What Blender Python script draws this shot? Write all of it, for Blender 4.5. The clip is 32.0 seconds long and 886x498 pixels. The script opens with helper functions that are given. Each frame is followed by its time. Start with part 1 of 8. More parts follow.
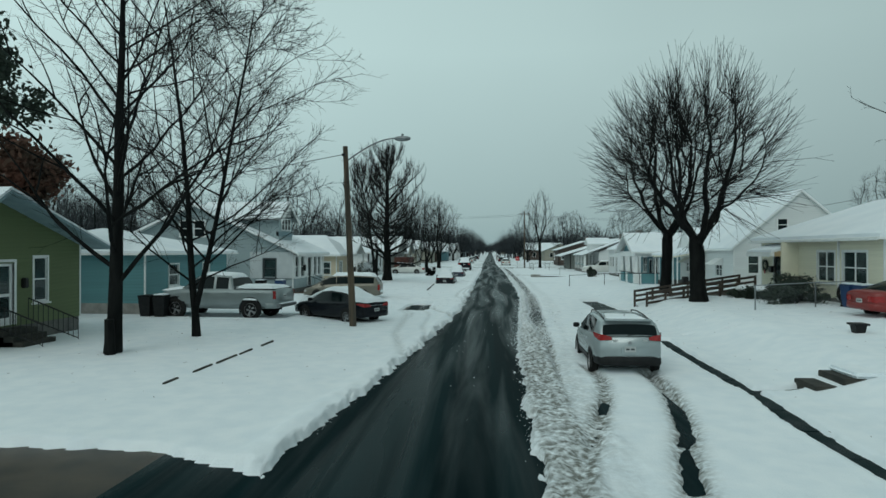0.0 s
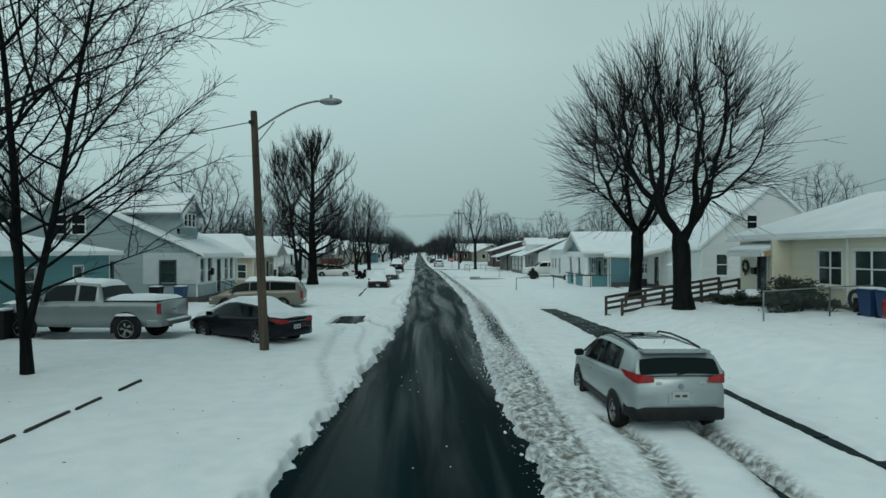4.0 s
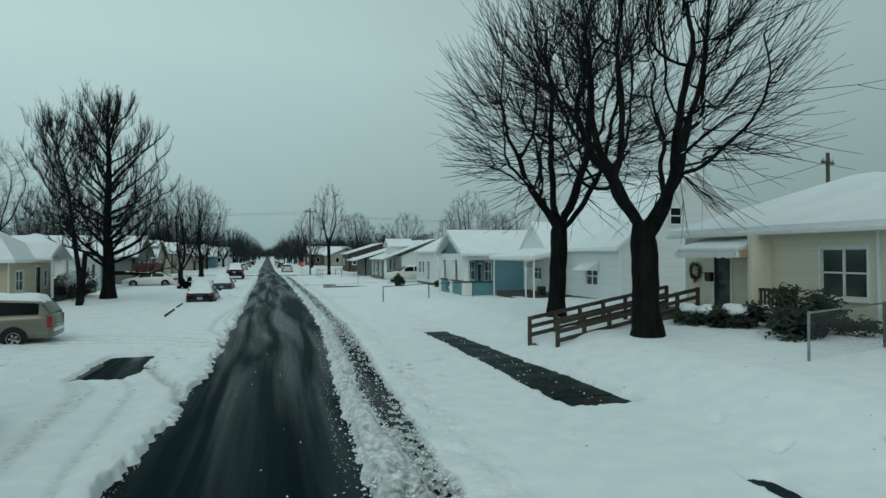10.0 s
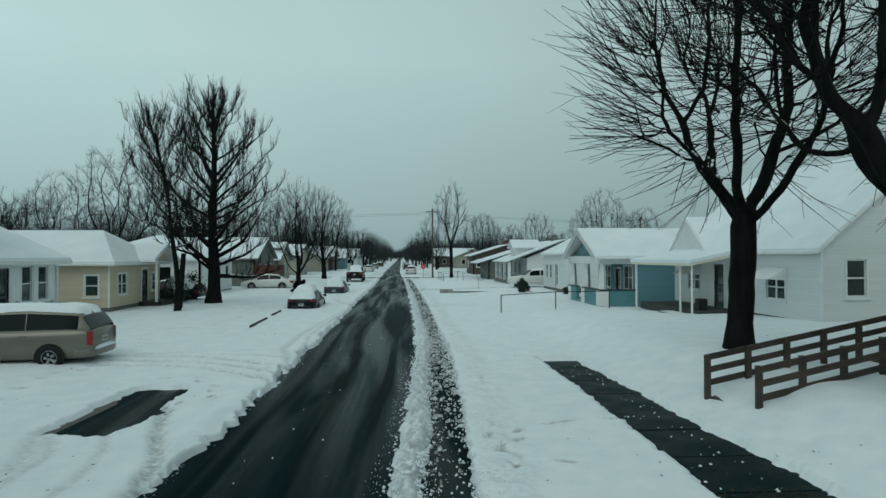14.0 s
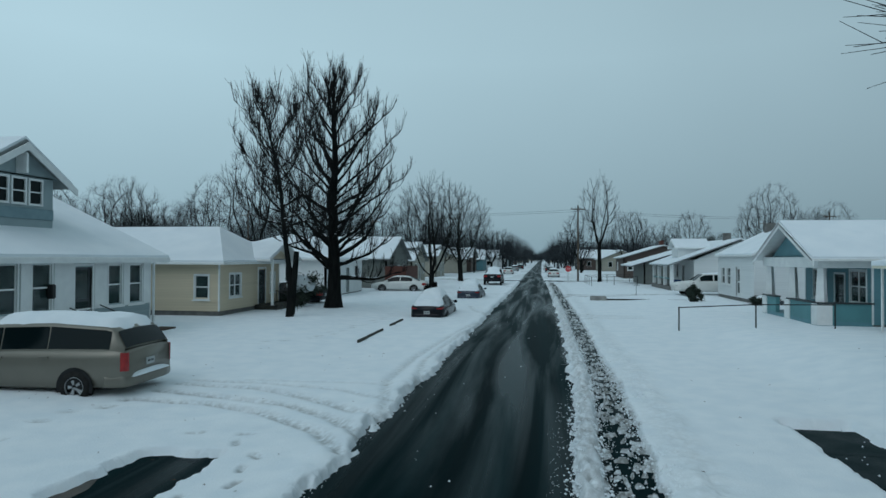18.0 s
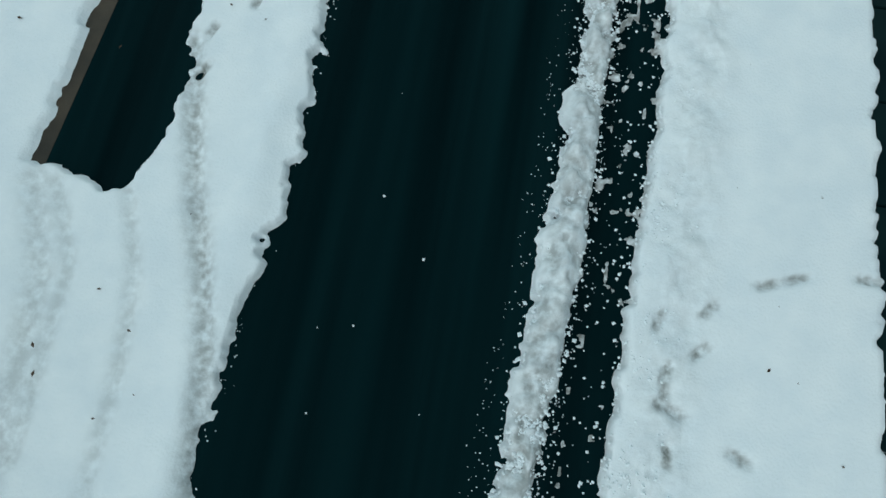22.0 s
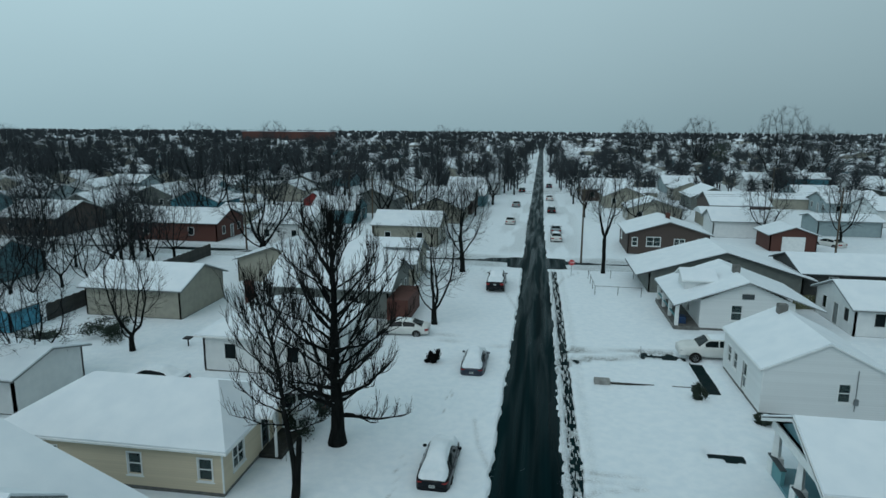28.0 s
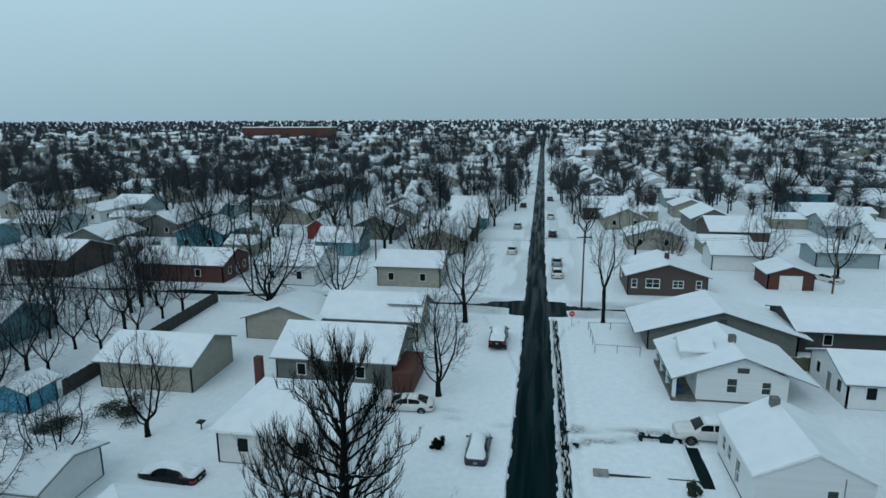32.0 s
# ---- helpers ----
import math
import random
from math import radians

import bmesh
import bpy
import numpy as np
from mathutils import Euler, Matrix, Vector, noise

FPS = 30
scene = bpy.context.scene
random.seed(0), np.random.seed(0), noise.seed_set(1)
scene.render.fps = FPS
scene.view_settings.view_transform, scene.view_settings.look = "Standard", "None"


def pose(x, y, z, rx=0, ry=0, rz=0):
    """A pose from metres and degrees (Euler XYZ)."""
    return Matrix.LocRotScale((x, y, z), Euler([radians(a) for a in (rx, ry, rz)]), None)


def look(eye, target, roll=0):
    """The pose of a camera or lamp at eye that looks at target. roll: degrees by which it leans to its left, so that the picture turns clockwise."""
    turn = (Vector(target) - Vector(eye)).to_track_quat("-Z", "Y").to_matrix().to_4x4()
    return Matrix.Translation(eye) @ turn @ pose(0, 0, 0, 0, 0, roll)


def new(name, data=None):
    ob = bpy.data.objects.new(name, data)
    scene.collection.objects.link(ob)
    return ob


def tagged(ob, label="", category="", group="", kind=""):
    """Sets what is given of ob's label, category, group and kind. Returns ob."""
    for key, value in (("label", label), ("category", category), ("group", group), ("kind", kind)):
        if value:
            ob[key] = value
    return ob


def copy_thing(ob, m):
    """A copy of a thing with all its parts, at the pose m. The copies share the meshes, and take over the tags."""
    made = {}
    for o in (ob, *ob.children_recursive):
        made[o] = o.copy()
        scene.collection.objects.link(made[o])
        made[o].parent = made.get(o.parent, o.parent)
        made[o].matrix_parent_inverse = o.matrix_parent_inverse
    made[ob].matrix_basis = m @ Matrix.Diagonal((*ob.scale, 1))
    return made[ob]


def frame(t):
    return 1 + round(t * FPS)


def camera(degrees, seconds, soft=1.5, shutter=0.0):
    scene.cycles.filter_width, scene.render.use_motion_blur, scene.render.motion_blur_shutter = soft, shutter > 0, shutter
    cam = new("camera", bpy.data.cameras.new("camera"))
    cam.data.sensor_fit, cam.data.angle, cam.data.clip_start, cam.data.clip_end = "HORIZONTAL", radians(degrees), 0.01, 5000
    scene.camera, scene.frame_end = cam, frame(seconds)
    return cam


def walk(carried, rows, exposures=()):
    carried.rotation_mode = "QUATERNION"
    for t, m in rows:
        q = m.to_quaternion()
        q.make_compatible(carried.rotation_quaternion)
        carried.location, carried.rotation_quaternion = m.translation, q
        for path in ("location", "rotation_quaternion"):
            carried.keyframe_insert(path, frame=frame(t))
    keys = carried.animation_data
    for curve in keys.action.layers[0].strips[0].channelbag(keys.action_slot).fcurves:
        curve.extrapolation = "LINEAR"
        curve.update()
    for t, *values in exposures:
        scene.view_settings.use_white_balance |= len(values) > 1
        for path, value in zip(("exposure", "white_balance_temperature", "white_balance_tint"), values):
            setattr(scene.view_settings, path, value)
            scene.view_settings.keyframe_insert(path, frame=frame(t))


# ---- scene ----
cam = camera(71.0, 32.0)

# seconds, eye x y z, yaw, pitch, roll
PATH = [
    (0.0, 0.643, -1.610, 3.299, 4.38, 0.10, 0.01),
    (0.5, 0.500, -0.811, 3.253, 4.24, 0.15, 0.02),
    (1.0, 0.353, -0.050, 3.232, 4.13, 0.20, -0.01),
    (1.5, 0.211, 0.674, 3.225, 4.01, 0.21, 0.01),
    (2.0, 0.080, 1.364, 3.224, 3.92, 0.23, -0.02),
    (2.5, -0.032, 2.030, 3.225, 2.39, 0.22, -0.08),
    (3.0, -0.122, 2.710, 3.226, -0.72, 0.20, -0.08),
    (3.5, -0.192, 3.429, 3.224, -2.31, 0.20, -0.08),
    (5.5, -0.323, 6.720, 3.201, -1.98, 0.31, -0.02),
    (6.0, -0.356, 7.519, 3.196, -2.15, 0.35, 0.09),
    (6.5, -0.396, 8.301, 3.188, -2.18, 0.34, 0.17),
    (7.0, -0.434, 9.089, 3.177, -2.24, 0.36, 0.16),
    (7.5, -0.431, 9.928, 3.164, -9.51, 0.37, 0.15),
    (8.0, -0.355, 10.830, 3.148, -14.13, 0.42, -0.01),
    (8.5, -0.195, 11.781, 3.131, -14.95, 0.35, 0.09),
    (9.0, 0.031, 12.740, 3.115, -15.38, 0.49, -0.22),
    (9.5, 0.277, 13.649, 3.102, -15.55, 0.46, -0.00),
    (10.0, 0.495, 14.452, 3.099, -15.76, 0.53, -0.21),
    (10.5, 0.660, 15.133, 3.107, -15.98, 0.54, 0.01),
    (11.0, 0.798, 15.743, 3.122, -16.28, 0.57, -0.32),
    (11.5, 0.965, 16.382, 3.132, -16.47, 0.54, -0.02),
    (12.0, 1.193, 17.105, 3.132, -16.58, 0.62, -0.11),
    (12.5, 1.458, 17.878, 3.129, -16.32, 0.61, 0.01),
    (13.0, 1.716, 18.642, 3.133, -14.57, 0.60, -0.20),
    (13.5, 1.945, 19.378, 3.145, -11.01, 0.59, 0.09),
    (14.0, 2.146, 20.110, 3.162, -3.86, 0.71, -0.09),
    (14.5, 2.321, 20.874, 3.175, 1.78, 0.71, 0.14),
    (15.0, 2.450, 21.677, 3.180, 3.97, 0.70, 0.13),
    (15.5, 2.512, 22.491, 3.180, 6.63, 0.72, 0.25),
    (17.5, 2.092, 25.727, 3.051, 8.88, 0.86, 0.22),
    (18.0, 1.942, 26.536, 3.052, 9.02, 0.89, 0.23),
    (18.5, 1.779, 27.327, 3.081, 9.09, -2.53, 0.30),
    (19.0, 1.622, 28.042, 3.164, 9.06, -16.76, 0.45),
    (19.5, 1.429, 28.700, 3.505, 8.66, -32.85, 1.04),
    (20.0, 1.348, 28.993, 4.110, 8.42, -47.93, 1.33),
    (20.5, 1.336, 29.005, 4.819, 8.01, -61.88, 1.67),
    (21.0, 1.304, 29.044, 5.646, 6.69, -75.37, 3.01),
    (21.5, 1.265, 29.051, 6.443, 5.99, -75.80, 3.72),
    (22.0, 1.220, 29.025, 7.246, 5.67, -73.58, 4.01),
    (22.5, 1.171, 29.006, 8.158, 5.82, -70.59, 3.86),
    (23.0, 1.151, 29.015, 9.051, 6.21, -67.76, 3.49),
    (23.5, 1.170, 29.046, 9.899, 6.80, -65.25, 2.68),
    (24.0, 1.180, 29.021, 10.808, 7.12, -62.00, 2.37),
    (24.5, 1.095, 29.054, 11.775, 7.16, -57.44, 2.33),
    (25.0, 0.983, 29.166, 12.789, 7.24, -52.07, 2.28),
    (25.5, 0.980, 29.256, 13.832, 7.85, -45.51, 1.69),
    (26.0, 0.979, 29.312, 14.755, 8.31, -39.30, 1.33),
    (26.5, 0.796, 29.256, 15.272, 8.29, -32.53, 1.81),
    (28.5, 1.250, 29.236, 18.916, 8.99, -8.60, -0.08),
    (29.0, 1.254, 29.264, 19.870, 8.99, -8.67, -0.12),
    (29.5, 1.224, 29.304, 20.863, 9.01, -8.74, -0.18),
    (30.0, 1.189, 29.350, 21.908, 9.02, -8.74, -0.22),
    (30.5, 1.168, 29.393, 22.991, 9.04, -8.95, -0.29),
    (31.0, 1.153, 29.423, 24.084, 9.11, -9.98, -0.29),
    (31.5, 1.129, 29.431, 25.173, 9.14, -11.05, -0.30),
    (32.0, 1.075, 29.404, 26.247, 9.13, -12.14, -0.33),
]


def heading(yaw, pitch):
    y, p = radians(yaw), radians(pitch)
    return Vector((-math.sin(y) * math.cos(p), math.cos(y) * math.cos(p), math.sin(p)))


EXPOSURES = [(0.0, 0.02, 6450, 5.0), (5.5, -0.02, 6380, 3.5), (12.0, -0.05, 6380, 3.0), (15.0, -0.1, 6300, 3.5), (17.5, -0.2, 5850, 8.0), (19.0, 0.02, 5600, 10.0), (20.2, 0.45, 6300, 10.0), (22.0, 0.35, 6200, 9.0), (24.0, 0.15, 6100, 4.0), (26.0, -0.12, 5700, 7.0), (28.5, -0.04, 5950, 8.0), (30.5, 0.0, 5850, 9.0), (32.0, 0.02, 5700, 10.0)]
walk(cam, [(t, look((x, y, z), Vector((x, y, z)) + heading(yaw, pitch), roll)) for t, x, y, z, yaw, pitch, roll in PATH], EXPOSURES)

# ---- world and light: overcast winter sky ----
world = bpy.data.worlds.new("overcast")
scene.world = world
world.use_nodes = True
wn = world.node_tree.nodes
wl = world.node_tree.links
sky = wn.new("ShaderNodeTexSky")
sky.sky_type = "NISHITA"
sky.sun_disc = False
sky.sun_elevation = radians(32)
sky.sun_rotation = radians(200)
sky.dust_density = 4.0
hsv = wn.new("ShaderNodeHueSaturation")
hsv.inputs["Saturation"].default_value = 0.3
wl.new(sky.outputs[0], hsv.inputs["Color"])
cloud = wn.new("ShaderNodeMix")
cloud.data_type = "RGBA"
cloud.inputs[0].default_value = 0.93
wl.new(hsv.outputs[0], cloud.inputs[6])
# cloud deck: a little brighter overhead than at the rim
geo_tc = wn.new("ShaderNodeTexCoord")
sep = wn.new("ShaderNodeSeparateXYZ")
wl.new(geo_tc.outputs["Generated"], sep.inputs[0])
ramp = wn.new("ShaderNodeValToRGB")
ramp.color_ramp.elements[0].position = 0.0
ramp.color_ramp.elements[0].color = (3.0, 4.1, 4.25, 1)
ramp.color_ramp.elements[1].position = 0.3
ramp.color_ramp.elements[1].color = (4.6, 6.05, 6.1, 1)
top = ramp.color_ramp.elements.new(1.0)
top.color = (3.7, 4.7, 4.75, 1)
wl.new(sep.outputs[2], ramp.inputs[0])
cn = wn.new("ShaderNodeTexNoise")
cn.inputs["Scale"].default_value = 1.6
cn.inputs["Detail"].default_value = 4
wl.new(geo_tc.outputs["Generated"], cn.inputs["Vector"])
cm = wn.new("ShaderNodeMapRange")
cm.inputs["To Min"].default_value = 0.9
cm.inputs["To Max"].default_value = 1.1
wl.new(cn.outputs[0], cm.inputs["Value"])
cmul = wn.new("ShaderNodeMix")
cmul.data_type = "RGBA"
cmul.blend_type = "MULTIPLY"
cmul.inputs[0].default_value = 1.0
wl.new(ramp.outputs[0], cmul.inputs[6])
wl.new(cm.outputs[0], cmul.inputs[7])
# the deck is thinner, so lighter, towards the west
wx_ = wn.new("ShaderNodeMapRange")
wx_.inputs["From Min"].default_value, wx_.inputs["From Max"].default_value = -1.0, 1.0
wx_.inputs["To Min"].default_value, wx_.inputs["To Max"].default_value = 1.36, 0.64
wl.new(sep.outputs[0], wx_.inputs["Value"])
west = wn.new("ShaderNodeMix")
west.data_type, west.blend_type = "RGBA", "MULTIPLY"
west.inputs[0].default_value = 1.0
wl.new(cmul.outputs[2], west.inputs[6])
wl.new(wx_.outputs[0], west.inputs[7])
wl.new(west.outputs[2], cloud.inputs[7])
bg = wn["Background"]
bg.inputs["Strength"].default_value = 0.1
wl.new(cloud.outputs[2], bg.inputs["Color"])

sun = new("sun", bpy.data.lights.new("sun", "SUN"))
sun.data.energy = 0.5
sun.data.angle = radians(40)
sun.data.color = (1.0, 0.97, 0.93)
sun.matrix_world = look((-20, -30, 60), (0, 20, 0))


# ---- materials ----
def mat(name, base, rough=0.7, second=None, scale=6.0, bump=0.0, bump_scale=40.0, metal=0.0, detail=5.0, lo=0.35, hi=0.65, spec=0.5, island=0.0, stretch=(1, 1, 1), rough2=None):
    m = bpy.data.materials.new(name)
    m.use_nodes = True
    n, l = m.node_tree.nodes, m.node_tree.links
    b = n["Principled BSDF"]
    b.inputs["Roughness"].default_value = rough
    b.inputs["Metallic"].default_value = metal
    b.inputs["Specular IOR Level"].default_value = spec
    tc = n.new("ShaderNodeTexCoord")
    mp = n.new("ShaderNodeMapping")
    mp.inputs["Scale"].default_value = stretch
    l.new(tc.outputs["Object"], mp.inputs[0])
    c2 = second or tuple(v * 0.8 for v in base)
    nz = n.new("ShaderNodeTexNoise")
    nz.inputs["Scale"].default_value = scale
    nz.inputs["Detail"].default_value = detail
    l.new(mp.outputs[0], nz.inputs["Vector"])
    mr = n.new("ShaderNodeMapRange")
    mr.inputs["From Min"].default_value, mr.inputs["From Max"].default_value = lo, hi
    l.new(nz.outputs[0], mr.inputs["Value"])
    mx = n.new("ShaderNodeMix")
    mx.data_type = "RGBA"
    mx.inputs[6].default_value = (*base, 1)
    mx.inputs[7].default_value = (*c2, 1)
    l.new(mr.outputs[0], mx.inputs[0])
    col = mx.outputs[2]
    if island:
        oi = n.new("ShaderNodeObjectInfo")
        ir = n.new("ShaderNodeMapRange")
        ir.inputs["To Min"].default_value, ir.inputs["To Max"].default_value = 1 - island, 1 + island
        l.new(oi.outputs["Random"], ir.inputs["Value"])
        im = n.new("ShaderNodeMix")
        im.data_type, im.blend_type = "RGBA", "MULTIPLY"
        im.inputs[0].default_value = 1.0
        l.new(col, im.inputs[6])
        l.new(ir.outputs[0], im.inputs[7])
        col = im.outputs[2]
    l.new(col, b.inputs["Base Color"])
    if rough2 is not None:
        rr = n.new("ShaderNodeMapRange")
        rr.inputs["From Min"].default_value, rr.inputs["From Max"].default_value = lo, hi
        rr.inputs["To Min"].default_value, rr.inputs["To Max"].default_value = rough, rough2
        l.new(nz.outputs[0], rr.inputs["Value"])
        l.new(rr.outputs[0], b.inputs["Roughness"])
    if bump:
        nb = n.new("ShaderNodeTexNoise")
        nb.inputs["Scale"].default_value = bump_scale
        nb.inputs["Detail"].default_value = 3
        l.new(mp.outputs[0], nb.inputs["Vector"])
        bm_ = n.new("ShaderNodeBump")
        bm_.inputs["Strength"].default_value = bump
        bm_.inputs["Distance"].default_value = 0.02
        l.new(nb.outputs[0], bm_.inputs["Height"])
        l.new(bm_.outputs[0], b.inputs["Normal"])
    return m


SNOW = mat("snow", (0.82, 0.86, 0.885), 0.75, (0.75, 0.805, 0.845), 2.0, 0.4, 28.0, spec=0.3)
ROOF_SNOW = mat("roof_snow", (0.8, 0.84, 0.87), 0.8, (0.74, 0.79, 0.83), 0.8, 0.2, 7.0, spec=0.3)
ASPHALT = mat("wet_asphalt", (0.001, 0.0066, 0.008), 0.2, (0.003, 0.0165, 0.019), 0.7, 0.12, 90.0, stretch=(2.4, 0.055, 1), rough2=0.5, lo=0.35, hi=0.68, spec=0.022)
ASPHALT.node_tree.nodes["Principled BSDF"].inputs["Specular Tint"].default_value = (0.35, 0.8, 0.86, 1)
n, l = ASPHALT.node_tree.nodes, ASPHALT.node_tree.links
wtc, wmp, wnz = n.new("ShaderNodeTexCoord"), n.new("ShaderNodeMapping"), n.new("ShaderNodeTexNoise")
wmp.inputs["Scale"].default_value = (1.3, 0.07, 1)
wnz.inputs["Scale"].default_value, wnz.inputs["Detail"].default_value, wnz.inputs["Distortion"].default_value = 1.0, 5, 0.6
l.new(wtc.outputs["Object"], wmp.inputs[0])
l.new(wmp.outputs[0], wnz.inputs["Vector"])
for socket, dry, wet in (("Specular IOR Level", 0.008, 0.027), ("Roughness", 0.48, 0.26)):
    wr_ = n.new("ShaderNodeMapRange")
    wr_.inputs["From Min"].default_value, wr_.inputs["From Max"].default_value = 0.42, 0.6
    wr_.inputs["To Min"].default_value, wr_.inputs["To Max"].default_value = dry, wet
    l.new(wnz.outputs[0], wr_.inputs["Value"])
    l.new(wr_.outputs[0], n["Principled BSDF"].inputs[socket])
CONCRETE = mat("wet_concrete", (0.002, 0.0095, 0.0115), 0.34, (0.005, 0.0175, 0.0185), 1.2, 0.2, 60.0, rough2=0.55, spec=0.03)
DRIVE = mat("brown_stained_concrete", (0.03, 0.026, 0.02), 0.4, (0.065, 0.05, 0.035), 1.5, 0.25, 40.0, spec=0.2)
DRY_CONC = mat("concrete", (0.3, 0.3, 0.28), 0.85, (0.2, 0.2, 0.19), 2.5, 0.2, 50.0)
BARK = mat("bark", (0.0045, 0.0055, 0.0055), 0.95, (0.012, 0.013, 0.0125), 5.0, 0.7, 16.0, stretch=(1, 1, 0.25), spec=0.1)
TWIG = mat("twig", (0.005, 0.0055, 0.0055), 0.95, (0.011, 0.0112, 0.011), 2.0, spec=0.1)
# far crowns: paler, bluer bark tone that also carries the distance haze
HAZED_TWIG = mat("hazed_twig", (0.028, 0.034, 0.039), 0.95, (0.052, 0.06, 0.066), 0.5, spec=0.2)
RED_LEAF = mat("russet_leaves", (0.1, 0.035, 0.02), 0.8, (0.05, 0.03, 0.018), 1.0)
EVERGREEN = mat("evergreen", (0.012, 0.025, 0.018), 0.85, (0.03, 0.045, 0.03), 3.0)
CREAM = mat("cream_siding", (0.7, 0.675, 0.54), 0.6, (0.64, 0.615, 0.49), 1.5, island=0.03)
WHITE = mat("white_siding", (0.7, 0.72, 0.72), 0.6, (0.64, 0.665, 0.67), 1.5, island=0.03)
PALEBLUE = mat("pale_blue_siding", (0.115, 0.25, 0.29), 0.6, (0.1, 0.22, 0.255), 1.5, island=0.04)
GREYBLUE = mat("grey_siding", (0.29, 0.36, 0.375), 0.65, (0.255, 0.32, 0.335), 1.5, island=0.04)
TEAL = mat("teal_blue_siding", (0.05, 0.2, 0.26), 0.6, (0.042, 0.17, 0.22), 1.5, island=0.04)
BLUE = mat("blue_siding", (0.1, 0.255, 0.275), 0.6, (0.085, 0.22, 0.24), 1.5, island=0.05)
BRIGHTBLUE = mat("bright_blue_boards", (0.07, 0.3, 0.43), 0.6, (0.06, 0.26, 0.37), 1.5)
GREEN = mat("olive_siding", (0.125, 0.165, 0.075), 0.7, (0.105, 0.14, 0.062), 1.5, island=0.04)
YELLOW = mat("tan_siding", (0.6, 0.52, 0.38), 0.6, (0.54, 0.465, 0.34), 1.5, island=0.04)
BEIGE = mat("beige_siding", (0.315, 0.308, 0.252), 0.65, (0.266, 0.259, 0.217), 1.5, island=0.03)
GREYW = mat("grey_green_siding", (0.14, 0.154, 0.14), 0.7, (0.112, 0.126, 0.119), 1.5, island=0.03)
BRICK = mat("brown_brick", (0.06, 0.046, 0.04), 0.85, (0.09, 0.068, 0.058), 14.0, 0.3, 30.0, island=0.12)
REDBRICK = mat("red_brick", (0.078, 0.027, 0.021), 0.85, (0.102, 0.042, 0.03), 14.0, 0.3, 30.0)
DARKWOOD = mat("dark_wood_wall", (0.03, 0.034, 0.034), 0.8, (0.05, 0.05, 0.047), 4.0)
TRIM = mat("white_trim", (0.76, 0.78, 0.77), 0.5, (0.68, 0.7, 0.7), 3.0)
TRIM_BLUE = mat("blue_trim", (0.2, 0.29, 0.32), 0.6, (0.16, 0.24, 0.27), 3.0)
PANEL = mat("painted_panel", (0.5, 0.54, 0.55), 0.6, (0.45, 0.49, 0.505), 2.0)
FASCIA = mat("weathered_fascia", (0.21, 0.231, 0.231), 0.7, (0.154, 0.175, 0.175), 3.0)
DARKTRIM = mat("dark_trim", (0.03, 0.04, 0.045), 0.6, (0.045, 0.055, 0.06), 3.0)
FOUND = mat("foundation_block", (0.16, 0.16, 0.15), 0.9, (0.1, 0.1, 0.095), 3.0, 0.3, 25.0)
DECKWOOD = mat("treated_wood", (0.06, 0.045, 0.035), 0.8, (0.036, 0.028, 0.022), 5.0, 0.3, 30.0, stretch=(0.3, 1, 1), island=0.12)
POLEWOOD = mat("weathered_pole_wood", (0.1, 0.073, 0.047), 0.85, (0.048, 0.041, 0.032), 6.0, 0.4, 25.0, stretch=(1, 1, 0.1))
STEEL = mat("galvanised_steel", (0.3, 0.32, 0.33), 0.45, (0.22, 0.24, 0.25), 5.0, metal=0.7)
BLACK = mat("black_plastic", (0.009, 0.01, 0.011), 0.55, (0.015, 0.016, 0.017), 8.0, spec=0.2)
IRON = mat("black_iron", (0.012, 0.013, 0.014), 0.5, (0.02, 0.02, 0.021), 8.0, metal=0.3)
RUBBER = mat("tyre_rubber", (0.011, 0.011, 0.011), 0.85, (0.02, 0.02, 0.019), 9.0, spec=0.2)
RIM = mat("alloy_rim", (0.5, 0.51, 0.52), 0.35, (0.38, 0.39, 0.4), 6.0, metal=0.8)
SILVER = mat("silver_paint", (0.37, 0.42, 0.43), 0.26, (0.34, 0.39, 0.4), 1.0, metal=0.45)
DARKPAINT = mat("dark_paint", (0.004, 0.006, 0.009), 0.2, (0.006, 0.008, 0.012), 1.0, spec=0.2)
TANPAINT = mat("champagne_paint", (0.19, 0.18, 0.15), 0.3, (0.17, 0.162, 0.135), 1.0, metal=0.4)
WHITEPAINT = mat("white_paint", (0.68, 0.69, 0.66), 0.35, (0.6, 0.61, 0.59), 1.0)
GREYPAINT = mat("pewter_paint", (0.26, 0.3, 0.305), 0.3, (0.23, 0.27, 0.275), 1.0, metal=0.35)
REDPAINT = mat("red_paint", (0.22, 0.018, 0.015), 0.35, (0.17, 0.015, 0.013), 1.0)
BLUEPAINT = mat("navy_paint", (0.02, 0.03, 0.05), 0.3, (0.03, 0.04, 0.06), 1.0, metal=0.3)
TAIL = mat("red_lamp_lens", (0.32, 0.018, 0.018), 0.2, (0.24, 0.012, 0.012), 12.0)
CLEARLENS = mat("clear_lamp_lens", (0.55, 0.57, 0.57), 0.15, (0.45, 0.47, 0.47), 12.0)
BLUEBIN = mat("blue_bin_plastic", (0.015, 0.05, 0.14), 0.5, (0.012, 0.04, 0.11), 4.0)
SIGNRED = mat("sign_red", (0.5, 0.02, 0.025), 0.45, (0.42, 0.018, 0.02), 4.0)
AWNING = mat("striped_awning", (0.4, 0.3, 0.17), 0.6, (0.34, 0.25, 0.14), 3.0)
